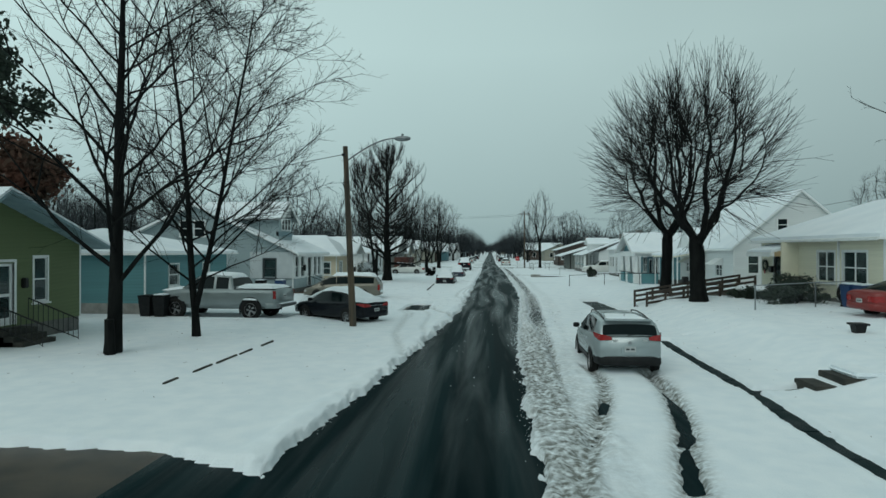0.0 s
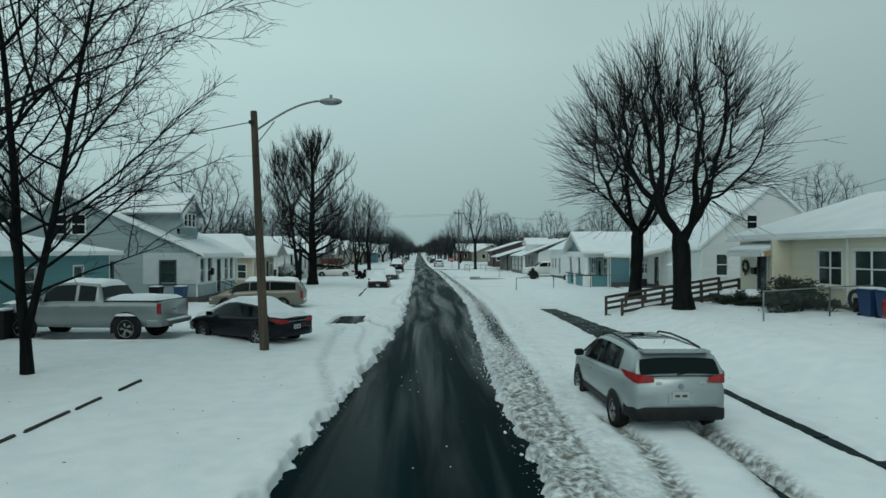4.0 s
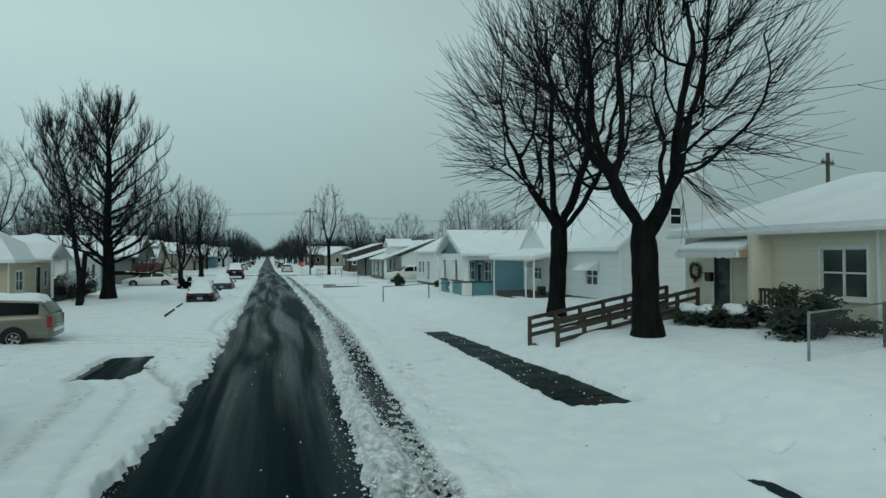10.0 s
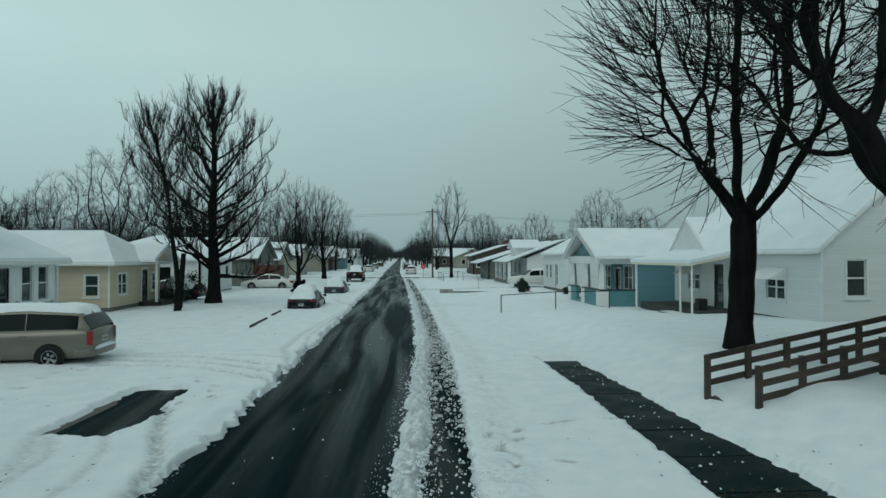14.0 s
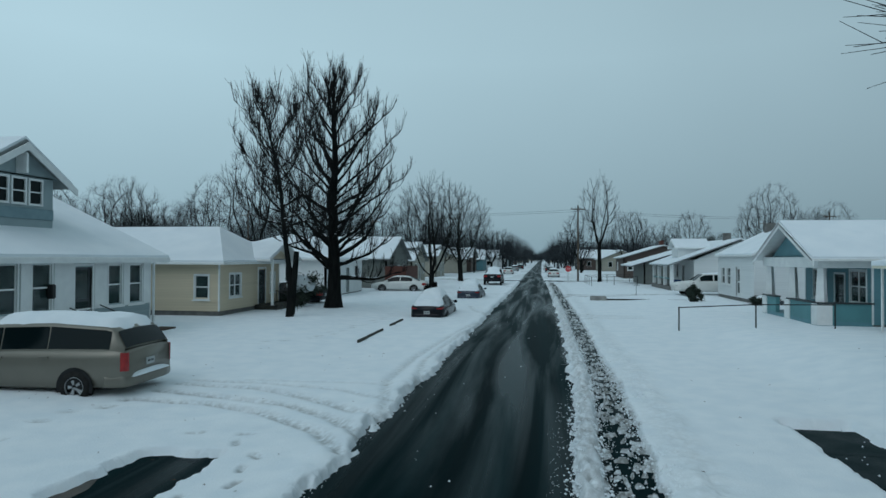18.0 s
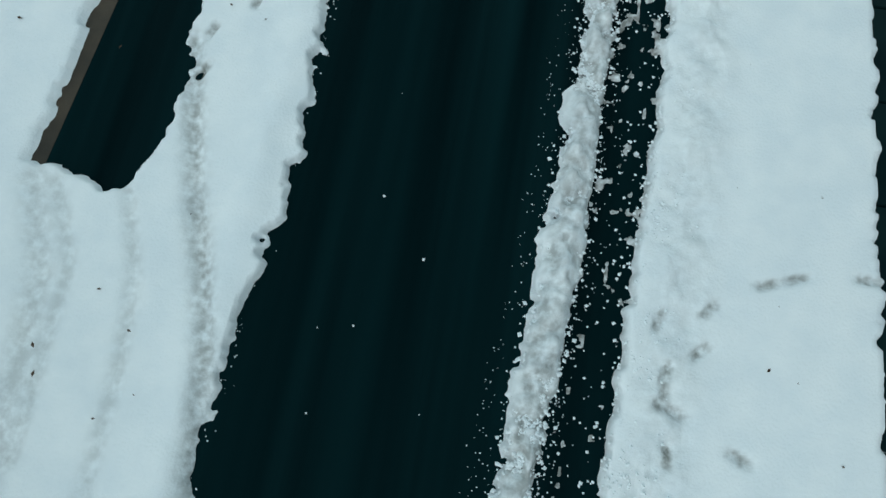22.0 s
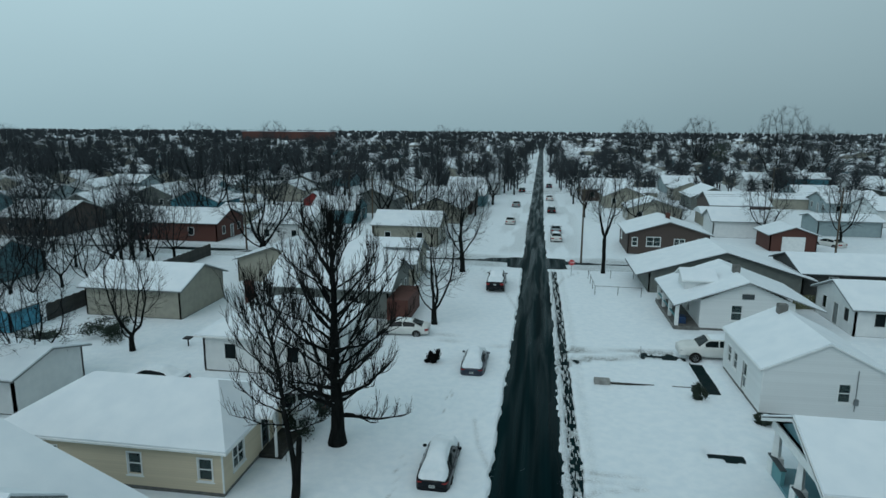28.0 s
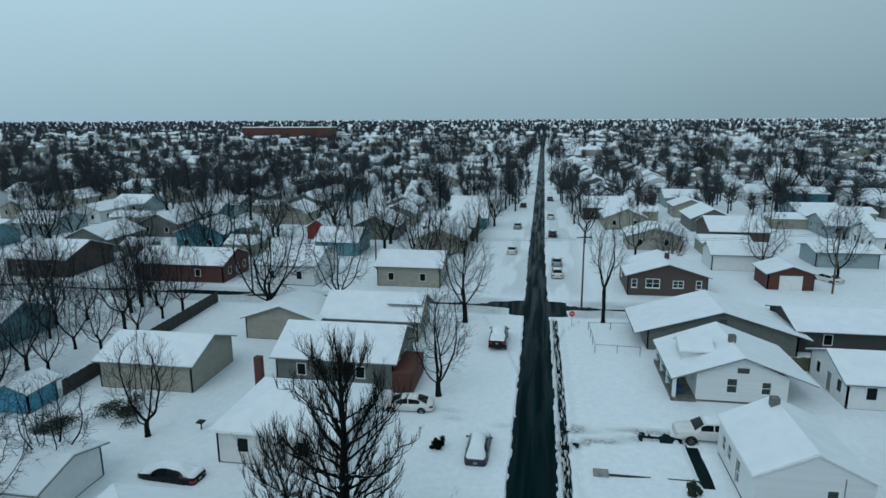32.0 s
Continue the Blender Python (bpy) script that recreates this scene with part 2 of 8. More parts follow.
STONE = mat("step_stone", (0.032, 0.034, 0.031), 0.8, (0.06, 0.058, 0.05), 3.0, 0.3, 25.0, spec=0.2)
MULCH = mat("brown_mulch", (0.045, 0.026, 0.015), 0.95, (0.075, 0.045, 0.028), 9.0, 0.8, 40.0)
DARKROOM = mat("room_dark", (0.05, 0.05, 0.05), 0.9, (0.035, 0.035, 0.035), 2.0)
CURTAIN = mat("curtain", (0.12, 0.125, 0.12), 0.9, (0.08, 0.085, 0.08), 3.0, stretch=(6, 6, 0.3))

GLASS = bpy.data.materials.new("window_glass")
GLASS.use_nodes = True
gb = GLASS.node_tree.nodes["Principled BSDF"]
gb.inputs["Base Color"].default_value = (0.1, 0.16, 0.16, 1)
gb.inputs["Roughness"].default_value = 0.06
gb.inputs["Transmission Weight"].default_value = 0.75
gb.inputs["IOR"].default_value = 1.45
CARGLASS = bpy.data.materials.new("tinted_glass")
CARGLASS.use_nodes = True
gb = CARGLASS.node_tree.nodes["Principled BSDF"]
gb.inputs["Base Color"].default_value = (0.004, 0.009, 0.01, 1)
gb.inputs["Roughness"].default_value = 0.05
gb.inputs["Specular IOR Level"].default_value = 0.15

# snow that carries a stain attribute: soiled by wheels and ploughs, darker in the footprints
GROUND = SNOW.copy()
GROUND.name = "ground_snow"
n, l = GROUND.node_tree.nodes, GROUND.node_tree.links
at = n.new("ShaderNodeAttribute")
at.attribute_name = "soil"
gx = n.new("ShaderNodeMix")
gx.data_type = "RGBA"
gx.inputs[7].default_value = (0.15, 0.152, 0.135, 1)
old = n["Principled BSDF"].inputs["Base Color"].links[0].from_socket
l.new(old, gx.inputs[6])
gnz = n.new("ShaderNodeTexNoise")
gnz.inputs["Scale"].default_value = 9.0
gnz.inputs["Detail"].default_value = 6
gtc = n.new("ShaderNodeTexCoord")
l.new(gtc.outputs["Object"], gnz.inputs["Vector"])
gmr = n.new("ShaderNodeMapRange")
gmr.inputs["From Min"].default_value, gmr.inputs["From Max"].default_value = 0.3, 0.62
l.new(gnz.outputs[0], gmr.inputs["Value"])
gm = n.new("ShaderNodeMath")
gm.operation = "MULTIPLY"
l.new(at.outputs["Fac"], gm.inputs[0])
l.new(gmr.outputs[0], gm.inputs[1])
l.new(gm.outputs[0], gx.inputs[0])
l.new(gx.outputs[2], n["Principled BSDF"].inputs["Base Color"])


# ---- mesh helpers ----
def mesh_of(name, bm, material, smooth=False):
    me = bpy.data.meshes.new(name)
    bmesh.ops.recalc_face_normals(bm, faces=bm.faces[:])
    bm.to_mesh(me)
    bm.free()
    if material:
        me.materials.append(material)
    if smooth:
        me.polygons.foreach_set("use_smooth", [True] * len(me.polygons))
    return me


def part(name, bm, material, parent=None, label="", smooth=False):
    ob = new(name, bm if isinstance(bm, bpy.types.Mesh) else mesh_of(name, bm, material, smooth))
    if parent is not None:
        ob.parent = parent
    if label:
        ob["label"] = label
    return ob


def raw(name, verts, faces, material, parent=None, label="", smooth=False):
    me = bpy.data.meshes.new(name)
    me.from_pydata([tuple(v) for v in verts], [], faces)
    me.materials.append(material)
    if smooth:
        me.polygons.foreach_set("use_smooth", [True] * len(me.polygons))
    me.update()
    ob = new(name, me)
    if parent is not None:
        ob.parent = parent
    if label:
        ob["label"] = label
    return ob


def thing(name, label, category, loc=(0, 0, 0), turn=0.0, group="", kind=""):
    ob = new(name)
    ob.matrix_basis = pose(*loc, 0, 0, turn)
    return tagged(ob, label, category, group, kind)


def add_box(bm, x0, y0, z0, x1, y1, z1, m=None):
    vs = [bm.verts.new((x, y, z)) for z in (z0, z1) for x, y in ((x0, y0), (x1, y0), (x1, y1), (x0, y1))]
    for f in ((0, 3, 2, 1), (4, 5, 6, 7), (0, 1, 5, 4), (1, 2, 6, 5), (2, 3, 7, 6), (3, 0, 4, 7)):
        bm.faces.new([vs[i] for i in f])
    if m is not None:
        for v in vs:
            v.co = m @ v.co
    return vs


def boxm(*dims, bevel=0.0):
    bm = bmesh.new()
    add_box(bm, *dims)
    if bevel:
        bmesh.ops.bevel(bm, geom=bm.edges[:], offset=bevel, segments=2, affect="EDGES")
    return bm


def add_rod(bm, a, b, r0, r1=None, sides=8, cap=True):
    r1 = r0 if r1 is None else r1
    a, b = Vector(a), Vector(b)
    d = (b - a).normalized()
    u = d.orthogonal().normalized()
    w = d.cross(u)
    ring = []
    for p, r in ((a, r0), (b, r1)):
        ring.append([bm.verts.new(p + r * (math.cos(2 * math.pi * i / sides) * u + math.sin(2 * math.pi * i / sides) * w)) for i in range(sides)])
    for i in range(sides):
        j = (i + 1) % sides
        bm.faces.new((ring[0][i], ring[0][j], ring[1][j], ring[1][i]))
    if cap:
        bm.faces.new(ring[0][::-1])
        bm.faces.new(ring[1])


def rodm(a, b, r0, r1=None, sides=8):
    bm = bmesh.new()
    add_rod(bm, a, b, r0, r1, sides)
    return bm


def prism(pts, axis, a, b):
    """Outline of (u, z) pairs pushed along x or y from a to b."""
    bm = bmesh.new()
    put = (lambda u, z, c: (c, u, z)) if axis == "x" else (lambda u, z, c: (u, c, z))
    r0 = [bm.verts.new(put(u, z, a)) for u, z in pts]
    r1 = [bm.verts.new(put(u, z, b)) for u, z in pts]
    n_ = len(pts)
    for i in range(n_):
        j = (i + 1) % n_
        bm.faces.new((r0[i], r0[j], r1[j], r1[i]))
    bm.faces.new(r0[::-1])
    bm.faces.new(r1)
    return bm


def hash2(ix, iy, seed):
    h = (ix.astype(np.int64) * 374761393 + iy.astype(np.int64) * 668265263 + seed * 1442695041) & 0xFFFFFFFF
    h = ((h ^ (h >> 13)) * 1274126177) & 0xFFFFFFFF
    return ((h ^ (h >> 16)) & 0xFFFF) / 65535.0


def vnoise(x, y, seed=0):
    """Smooth noise between 0 and 1 on arrays."""
    ix, iy = np.floor(x), np.floor(y)
    fx, fy = x - ix, y - iy
    fx, fy = fx * fx * (3 - 2 * fx), fy * fy * (3 - 2 * fy)
    a, b = hash2(ix, iy, seed), hash2(ix + 1, iy, seed)
    c, d = hash2(ix, iy + 1, seed), hash2(ix + 1, iy + 1, seed)
    return (a * (1 - fx) + b * fx) * (1 - fy) + (c * (1 - fx) + d * fx) * fy


def fbm(x, y, seed=0, octaves=3):
    s, w, tot = 0, 1.0, 0.0
    for i in range(octaves):
        s = s + w * vnoise(x * 2 ** i, y * 2 ** i, seed + i * 17)
        tot += w
        w *= 0.5
    return s / tot


# ---- ground: one snow sheet with the ploughed lane, ruts and cleared patches sunk into it ----
LANE_L = ([-40, 8, 10.5, 15, 22, 26, 30, 35, 45, 60, 100, 145, 1500], [-2.9, -2.7, -2.5, -2.05, -1.55, -1.35, -1.15, -1.02, -0.93, -0.88, -0.8, -1.2, -1.6])
RIDGE = ([-40, 5, 16, 22, 28.7, 31, 34, 37.7, 41.9, 60, 92, 145, 1500], [1.75, 1.75, 1.95, 2.1, 2.23, 2.42, 2.54, 2.7, 2.93, 3.02, 2.85, 2.1, 2.4])
RIDGE_W = ([-40, 20, 27, 40, 300], [0.42, 0.42, 0.2, 0.17, 0.15])
LANE_R = (RIDGE[0], [m - w for m, w in zip(RIDGE[1], np.interp(RIDGE[0], *RIDGE_W))])
TRACK_R = ([-40, 5, 20, 28.7, 34.4, 40.5, 60, 92, 104], [1.6, 1.9, 2.76, 3.2, 3.5, 3.75, 3.9, 3.7, 3.5])
RIGHT_RISE = ([-40, 6, 14, 20, 38, 46, 54, 70, 400], [0.4, 0.45, 0.7, 0.85, 0.85, 0.6, 0.16, 0.15, 0.12])


def smooth01(v, a, b):
    t = np.clip((v - a) / (b - a), 0, 1)
    return t * t * (3 - 2 * t)


def land(x, y):
    """Height of the soil under the snow; the road is at 0."""
    x, y = np.asarray(x, float), np.asarray(y, float)
    right = np.interp(y, *RIGHT_RISE) * (0.78 * smooth01(x, 7.5, 10.2) + 0.22 * smooth01(x, 10.2, 16.0))
    left = 0.1 * smooth01(-x, 5.0, 9.0)
    return right + left


def seg_dist(x, y, pts):
    d = np.full(np.broadcast(x, y).shape, 1e9)
    for (ax, ay), (bx, by) in zip(pts, pts[1:]):
        t = np.clip(((x - ax) * (bx - ax) + (y - ay) * (by - ay)) / ((bx - ax) ** 2 + (by - ay) ** 2), 0, 1)
        d = np.minimum(d, np.hypot(x - ax - t * (bx - ax), y - ay - t * (by - ay)))
    return d


def inside(x, y, poly):
    """Signed depth inside a convex outline given anticlockwise."""
    d = np.full(np.broadcast(x, y).shape, 1e9)
    for (ax, ay), (bx, by) in zip(poly, poly[1:] + poly[:1]):
        ln = math.hypot(bx - ax, by - ay)
        d = np.minimum(d, ((bx - ax) * (y - ay) - (by - ay) * (x - ax)) / ln)
    return d


PATCH = [(-4.25, 31.4), (-3.0, 31.2), (-2.68, 32.2), (-2.85, 35.35), (-4.15, 35.3)]
SIDEWALK = [(6.22, 25.6), (7.95, 25.5), (7.72, 31.5), (7.55, 36.2), (7.45, 38.9), (6.3, 38.8)]
SIDE_DRIVE = [(-9.0, 5.0), (-2.2, 4.5), (-2.2, 8.2), (-4.2, 8.2), (-5.4, 8.5), (-6.7, 9.1), (-9.0, 8.2)]
RUTS = [  # x, y along the wheel tracks, width, depth
    ([(3.3, 15.6), (3.38, 13.95), (3.15, 12.15), (2.66, 10.16), (2.13, 8.1), (1.4, 5.5), (0.6, 2.0)], 0.19, 0.1),
    ([(4.75, 15.2), (4.7, 13.1), (4.47, 11.5), (4.16, 9.92), (3.68, 8.2), (2.9, 5.0), (2.4, 2.0)], 0.22, 0.13),
    ([(-2.73, 33.4), (-2.1, 31.3), (-1.75, 30.4), (-1.45, 29.5), (-1.2, 28.0)], 0.14, 0.09),
    ([(-2.9, 31.2), (-2.5, 30.2), (-2.35, 29.0), (-2.2, 24.0), (-1.6, 20.0)], 0.1, 0.04),
    ([(-4.1, 31.2), (-3.6, 30.0), (-3.4, 28.0), (-3.0, 22.0), (-2.0, 17.0)], 0.16, 0.05),
    ([(-3.8, 31.2), (-3.3, 30.2), (-3.2, 28.0)], 0.1, 0.04),
    ([(-6.5, 38.3), (-4.63, 38.2), (-3.24, 37.7), (-1.85, 36.7), (-1.1, 35.6)], 0.13, 0.09),
    ([(-6.4, 39.1), (-5.2, 38.9), (-3.04, 38.4), (-1.9, 37.6), (-1.14, 36.6)], 0.13, 0.09),
    ([(-6.4, 39.9), (-4.37, 39.75), (-2.62, 38.9), (-1.1, 37.8)], 0.13, 0.085),
    ([(-6.3, 40.3), (-4.4, 40.3), (-2.5, 39.9), (-1.0, 39.0)], 0.1, 0.05),
    ([(-5.0, 40.6), (-1.0, 40.7)], 0.09, 0.035),
    ([(-1.0, 38.0), (-1.7, 41.0), (-1.8, 45.0), (-1.4, 50.0), (-0.9, 55.0)], 0.13, 0.05),
    ([(-1.0, 41.0), (-1.35, 44.0), (-1.2, 48.0), (-0.9, 52.0)], 0.11, 0.05),
    ([(-0.9, 59.0), (-1.9, 62.0), (-2.4, 65.0)], 0.14, 0.05),
    ([(-0.9, 78.5), (-4.0, 79.0), (-8.0, 79.6)], 0.14, 0.06),
    ([(-0.9, 80.4), (-4.0, 80.4), (-8.0, 80.9)], 0.14, 0.06),
    ([(2.6, 75.4), (5.0, 77.0), (8.0, 77.6), (12.0, 77.9)], 0.3, 0.12),
    ([(2.6, 78.2), (5.0, 78.8), (8.0, 79.1), (12.0, 79.4)], 0.25, 0.1),
    ([(2.6, 73.9), (4.0, 75.6), (6.0, 77.2)], 0.15, 0.1),
    ([(2.6, 80.5), (4.2, 79.4), (6.0, 79.0)], 0.15, 0.1),
    ([(2.6, 56.5), (4.4, 58.2), (7.0, 59.0)], 0.14, 0.06),
    ([(2.6, 60.8), (4.4, 60.0), (7.0, 59.8)], 0.14, 0.06),
    ([(2.6, 59.0), (4.4, 59.3), (7.0, 59.4)], 0.14, 0.05),
    ([(-0.9, 90.0), (-2.2, 96.0), (-4.5, 103.0), (-6.0, 107.5)], 0.14, 0.06),
    ([(2.6, 92.0), (3.1, 98.0), (4.2, 104.0), (6.5, 108.0)], 0.14, 0.06),
]
STEPS_LINES = [[(-7.6, 46.0), (-6.1, 48.5), (-6.0, 52.0), (-5.6, 56.0), (-5.8, 60.0)], [(-6.2, 31.5), (-6.6, 34.0), (-7.0, 36.5), (-6.2, 38.5)], [(3.7, 29.2), (4.0, 30.4), (4.6, 31.3), (6.0, 31.6)], [(-4.6, 66.0), (-4.4, 69.0), (-5.0, 72.0)], [(-2.6, 33.0), (-2.0, 34.6), (-3.0, 36.3), (-4.2, 36.2)], [(4.5, 29.3), (3.6, 30.0), (3.9, 31.2)]]


def spread(lo, hi, fine, grow):
    """Steps that start fine at lo and widen up to hi."""
    out, s = [lo], fine
    while out[-1] < hi:
        out.append(out[-1] + s)
        s *= grow
    return out


xs = sorted(set([round(-4.8 + 0.075 * i, 3) for i in range(int(13.2 / 0.075))] + [round(1.2 + 0.05 * i, 3) for i in range(60)] + [round(-3.4 + 0.0375 * i, 3) for i in range(70)] + [-v for v in spread(4.8, 3200, 0.11, 1.06)] + spread(8.4, 3200, 0.1, 1.06)))
ys = sorted(set([round(8.0 + 0.085 * i, 3) for i in range(int(36 / 0.085))] + [round(26.0 + 0.0425 * i, 3) for i in range(210)] + [round(v, 3) for v in spread(44.0, 3600, 0.12, 1.0165)] + [-v for v in spread(-8.0, 60, 0.12, 1.05)]))
gx_, gy_ = np.meshgrid(np.array(xs), np.array(ys))
base = land(gx_, gy_)
edge_n = (fbm(gx_ * 0.9, gy_ * 0.9, 5, 2) - 0.5) * 0.34 + (fbm(gx_ * 3.4, gy_ * 3.4, 9, 3) - 0.5) * 0.42 + (fbm(gx_ * 9, gy_ * 9, 15, 2) - 0.5) * 0.2
lane_l, lane_r, track_r = (np.interp(gy_, *v) for v in (LANE_L, LANE_R, TRACK_R))
clear = smooth01(np.minimum(gx_ - lane_l, lane_r - gx_) + edge_n * 0.8, -0.06, 0.08)
cross = smooth01(np.minimum(gy_ - 109.3, 116.2 - gy_), -0.3, 0.3)
slushy = cross * smooth01(np.abs(gx_ - 0.9), 2.2, 6.0)
cross_wheels = sum(np.exp(-((gy_ - c_) / 0.3) ** 2) for c_ in (110.6, 112.0, 113.5, 114.9)) * (0.3 + 1.1 * fbm(gx_ * 0.5, gy_ * 1.3, 91, 3))
clear = np.maximum(clear, cross * (1 - slushy * (1 - smooth01(cross_wheels, 0.55, 0.8))))
for poly in (PATCH, SIDEWALK, SIDE_DRIVE):
    clear = np.maximum(clear, smooth01(inside(gx_, gy_, poly) + edge_n * 0.45, -0.04, 0.06))
for pts, wd in (([(6.85, 21.3), (6.68, 18.8), (6.6, 14.0), (6.6, 12.4), (6.39, 10.5), (6.3, 6.0)], 0.17), ([(6.7, 13.3), (7.5, 13.4), (8.0, 13.6)], 0.12), ([(-4.63, 38.18), (-4.1, 38.05), (-3.6, 37.85)], 0.02), ([(-5.19, 38.87), (-4.4, 38.75), (-3.6, 38.45)], 0.01), ([(-4.37, 39.77), (-3.7, 39.5)], 0.02), ([(-12.0, 25.4), (-9.0, 25.6)], 0.1)) + tuple(([(a, b), (a + 0.22, b + 0.06)], 0.03) for a, b in [(7.97, 23.65), (9.06, 21.27), (7.86, 22.14)]):
    clear = np.maximum(clear, smooth01(wd + 0.05 - seg_dist(gx_, gy_, pts) + edge_n * 0.2, -0.05, 0.06))
clear = np.maximum(clear, smooth01(0.6 - np.abs(gx_ - 13.4) + edge_n * 0.3, 0, 0.1) * smooth01(np.minimum(gy_ - 71.5, 78 - gy_), 0, 0.3))
clear = np.maximum(clear, smooth01(0.75 - np.abs(gy_ - 78.6) + edge_n, 0, 0.2) * smooth01(np.minimum(gx_ - 9.0, 13.5 - gx_), 0, 0.6))
clear = np.maximum(clear, smooth01(0.6 - np.abs(gy_ - 62.9) + edge_n * 0.3, 0, 0.1) * smooth01(np.minimum(gx_ - 10.6, 13.2 - gx_), 0, 0.3))
clear = np.maximum(clear, smooth01(0.95 - np.abs(gy_ - 26.9), 0, 0.15) * smooth01(np.minimum(gx_ + 13.5, -8.7 - gx_), 0, 0.4) * 0.9)
# the wet gutter beside the dirty ridge keeps broken slush
ridge_m, ridge_w = np.interp(gy_, *RIDGE), np.interp(gy_, *RIDGE_W)
gutter = smooth01(np.minimum(gx_ - (ridge_m + ridge_w), track_r - gx_) + edge_n * 0.4, -0.06, 0.08) * (gy_ < 108)
slush = fbm(gx_ * 10, gy_ * 8, 21, 3)
clear = np.maximum(clear, gutter * smooth01(slush, np.interp(gy_, [24, 30, 36, 60], [0.5, 0.16, 0.36, 0.42]), np.interp(gy_, [24, 30, 36, 60], [0.58, 0.26, 0.48, 0.54])) * smooth01(gy_, 14, 24))
ridge = smooth01(ridge_w - np.abs(gx_ - ridge_m), -0.1, 0.12) * (gy_ < 108)
lump = fbm(gx_ * 4.5, gy_ * 4.5, 33, 3)
soft = fbm(gx_ * 0.22, gy_ * 0.22, 2, 3) * 0.09 + fbm(gx_ * 2.2, gy_ * 2.2, 3, 2) * 0.02
lip = np.exp(-((np.minimum(np.abs(gx_ - lane_l + 0.28), 9)) / 0.28) ** 2) * 0.09 * (gy_ < 108)
rough_band = smooth01(np.minimum(gx_ - track_r, track_r + 1.0 - gx_), -0.1, 0.5) * (gy_ < 108)
h = base + 0.07 + soft + lip * (0.4 + fbm(gx_ * 2, gy_ * 2, 55, 2)) + ridge * (0.03 + np.interp(gy_, [14, 26], [0.16, 0.42]) * (lump - 0.38)) - 0.06 * slushy - 0.075 * gutter + rough_band * 0.2 * (fbm(gx_ * 3, gy_ * 3, 66, 3) - 0.45)
soil = ridge * (0.48 + 0.4 * smooth01(gy_ * -1, -60, -14)) * (1.35 - 1.1 * lump) + 0.85 * gutter + 0.15 * rough_band
soil += 0.38 * smooth01(1.1 - np.abs(gx_ - lane_r - 0.45), 0, 0.7) * smooth01(-gy_, -26, -14) * smooth01(gy_, 6, 12)
soil += 0.6 * slushy * (0.5 + fbm(gx_ * 0.4, gy_ * 1.5, 93, 3)) + 0.35 * smooth01(gy_, 116, 122) * smooth01(9.0 - np.abs(gx_ - 0.9), 0, 4) * smooth01(fbm(gx_ * 0.5, gy_ * 0.07, 95, 3), 0.45, 0.6)
for pts, wd, dp in RUTS:
    near = np.exp(-(seg_dist(gx_, gy_, pts) / wd) ** 2)
    h -= dp * near * (0.75 + 0.5 * fbm(gx_ * 3, gy_ * 3, 77, 2))
    soil += near * dp * (12.0 if dp > 0.095 else 7.0)
    clear = np.maximum(clear, smooth01(near + 0.5 * (fbm(gx_ * 5, gy_ * 5, 87, 2) - 0.5), 0.6, 0.8) * smooth01(fbm(gx_ * 1.1, gy_ * 0.8, 88, 2), 0.64 - 8 * (dp - 0.09), 0.76 - 8 * (dp - 0.09)) * (dp > 0.095) * 0.95)
rng = np.random.default_rng(4)
# each footprint is sunk a little and coloured darker
for line in STEPS_LINES:
    pts = np.array(line)
    total = np.concatenate([[0], np.cumsum(np.hypot(*np.diff(pts, axis=0).T))])
    for k, s in enumerate(np.arange(0, total[-1], 0.62)):
        px_, py_ = np.interp(s, total, pts[:, 0]), np.interp(s, total, pts[:, 1])
        ang = math.atan2(np.interp(s + 0.3, total, pts[:, 1]) - py_, np.interp(s + 0.3, total, pts[:, 0]) - px_) + rng.normal() * 0.25
        px_ += 0.13 * (-1) ** k
        i0, i1 = np.searchsorted(xs, px_ - 0.4), np.searchsorted(xs, px_ + 0.4)
        j0, j1 = np.searchsorted(ys, py_ - 0.4), np.searchsorted(ys, py_ + 0.4)
        dx, dy = gx_[j0:j1, i0:i1] - px_, gy_[j0:j1, i0:i1] - py_
        a_, b_ = dx * math.cos(ang) + dy * math.sin(ang), -dx * math.sin(ang) + dy * math.cos(ang)
        h[j0:j1, i0:i1] -= 0.055 * np.exp(-((a_ / 0.15) ** 4 + (b_ / 0.06) ** 4))
        soil[j0:j1, i0:i1] += 0.75 * np.exp(-((a_ / 0.15) ** 4 + (b_ / 0.06) ** 4))
h = h * (1 - clear) + (-0.07) * clear
gz = h
ny_, nx_ = gx_.shape
idx = np.arange(ny_ * nx_).reshape(ny_, nx_)
quads = np.stack([idx[:-1, :-1], idx[:-1, 1:], idx[1:, 1:], idx[1:, :-1]], -1).reshape(-1, 4)
gm_ = bpy.data.meshes.new("ground")
gm_.vertices.add(ny_ * nx_)
gm_.vertices.foreach_set("co", np.stack([gx_, gy_, gz], -1).ravel())
gm_.loops.add(quads.size)
gm_.loops.foreach_set("vertex_index", quads.ravel())
gm_.polygons.add(len(quads))
gm_.polygons.foreach_set("loop_start", np.arange(0, quads.size, 4))
gm_.polygons.foreach_set("loop_total", np.full(len(quads), 4))
gm_.update(calc_edges=True)
gm_.polygons.foreach_set("use_smooth", [True] * len(quads))
sa = gm_.attributes.new("soil", "FLOAT", "POINT")
sa.data.foreach_set("value", np.clip(soil, 0, 1).ravel())
gm_.materials.append(GROUND)
ground = tagged(new("ground", gm_), "snow-covered ground with ploughed edges, ruts and footprints", "ground", kind="structure")


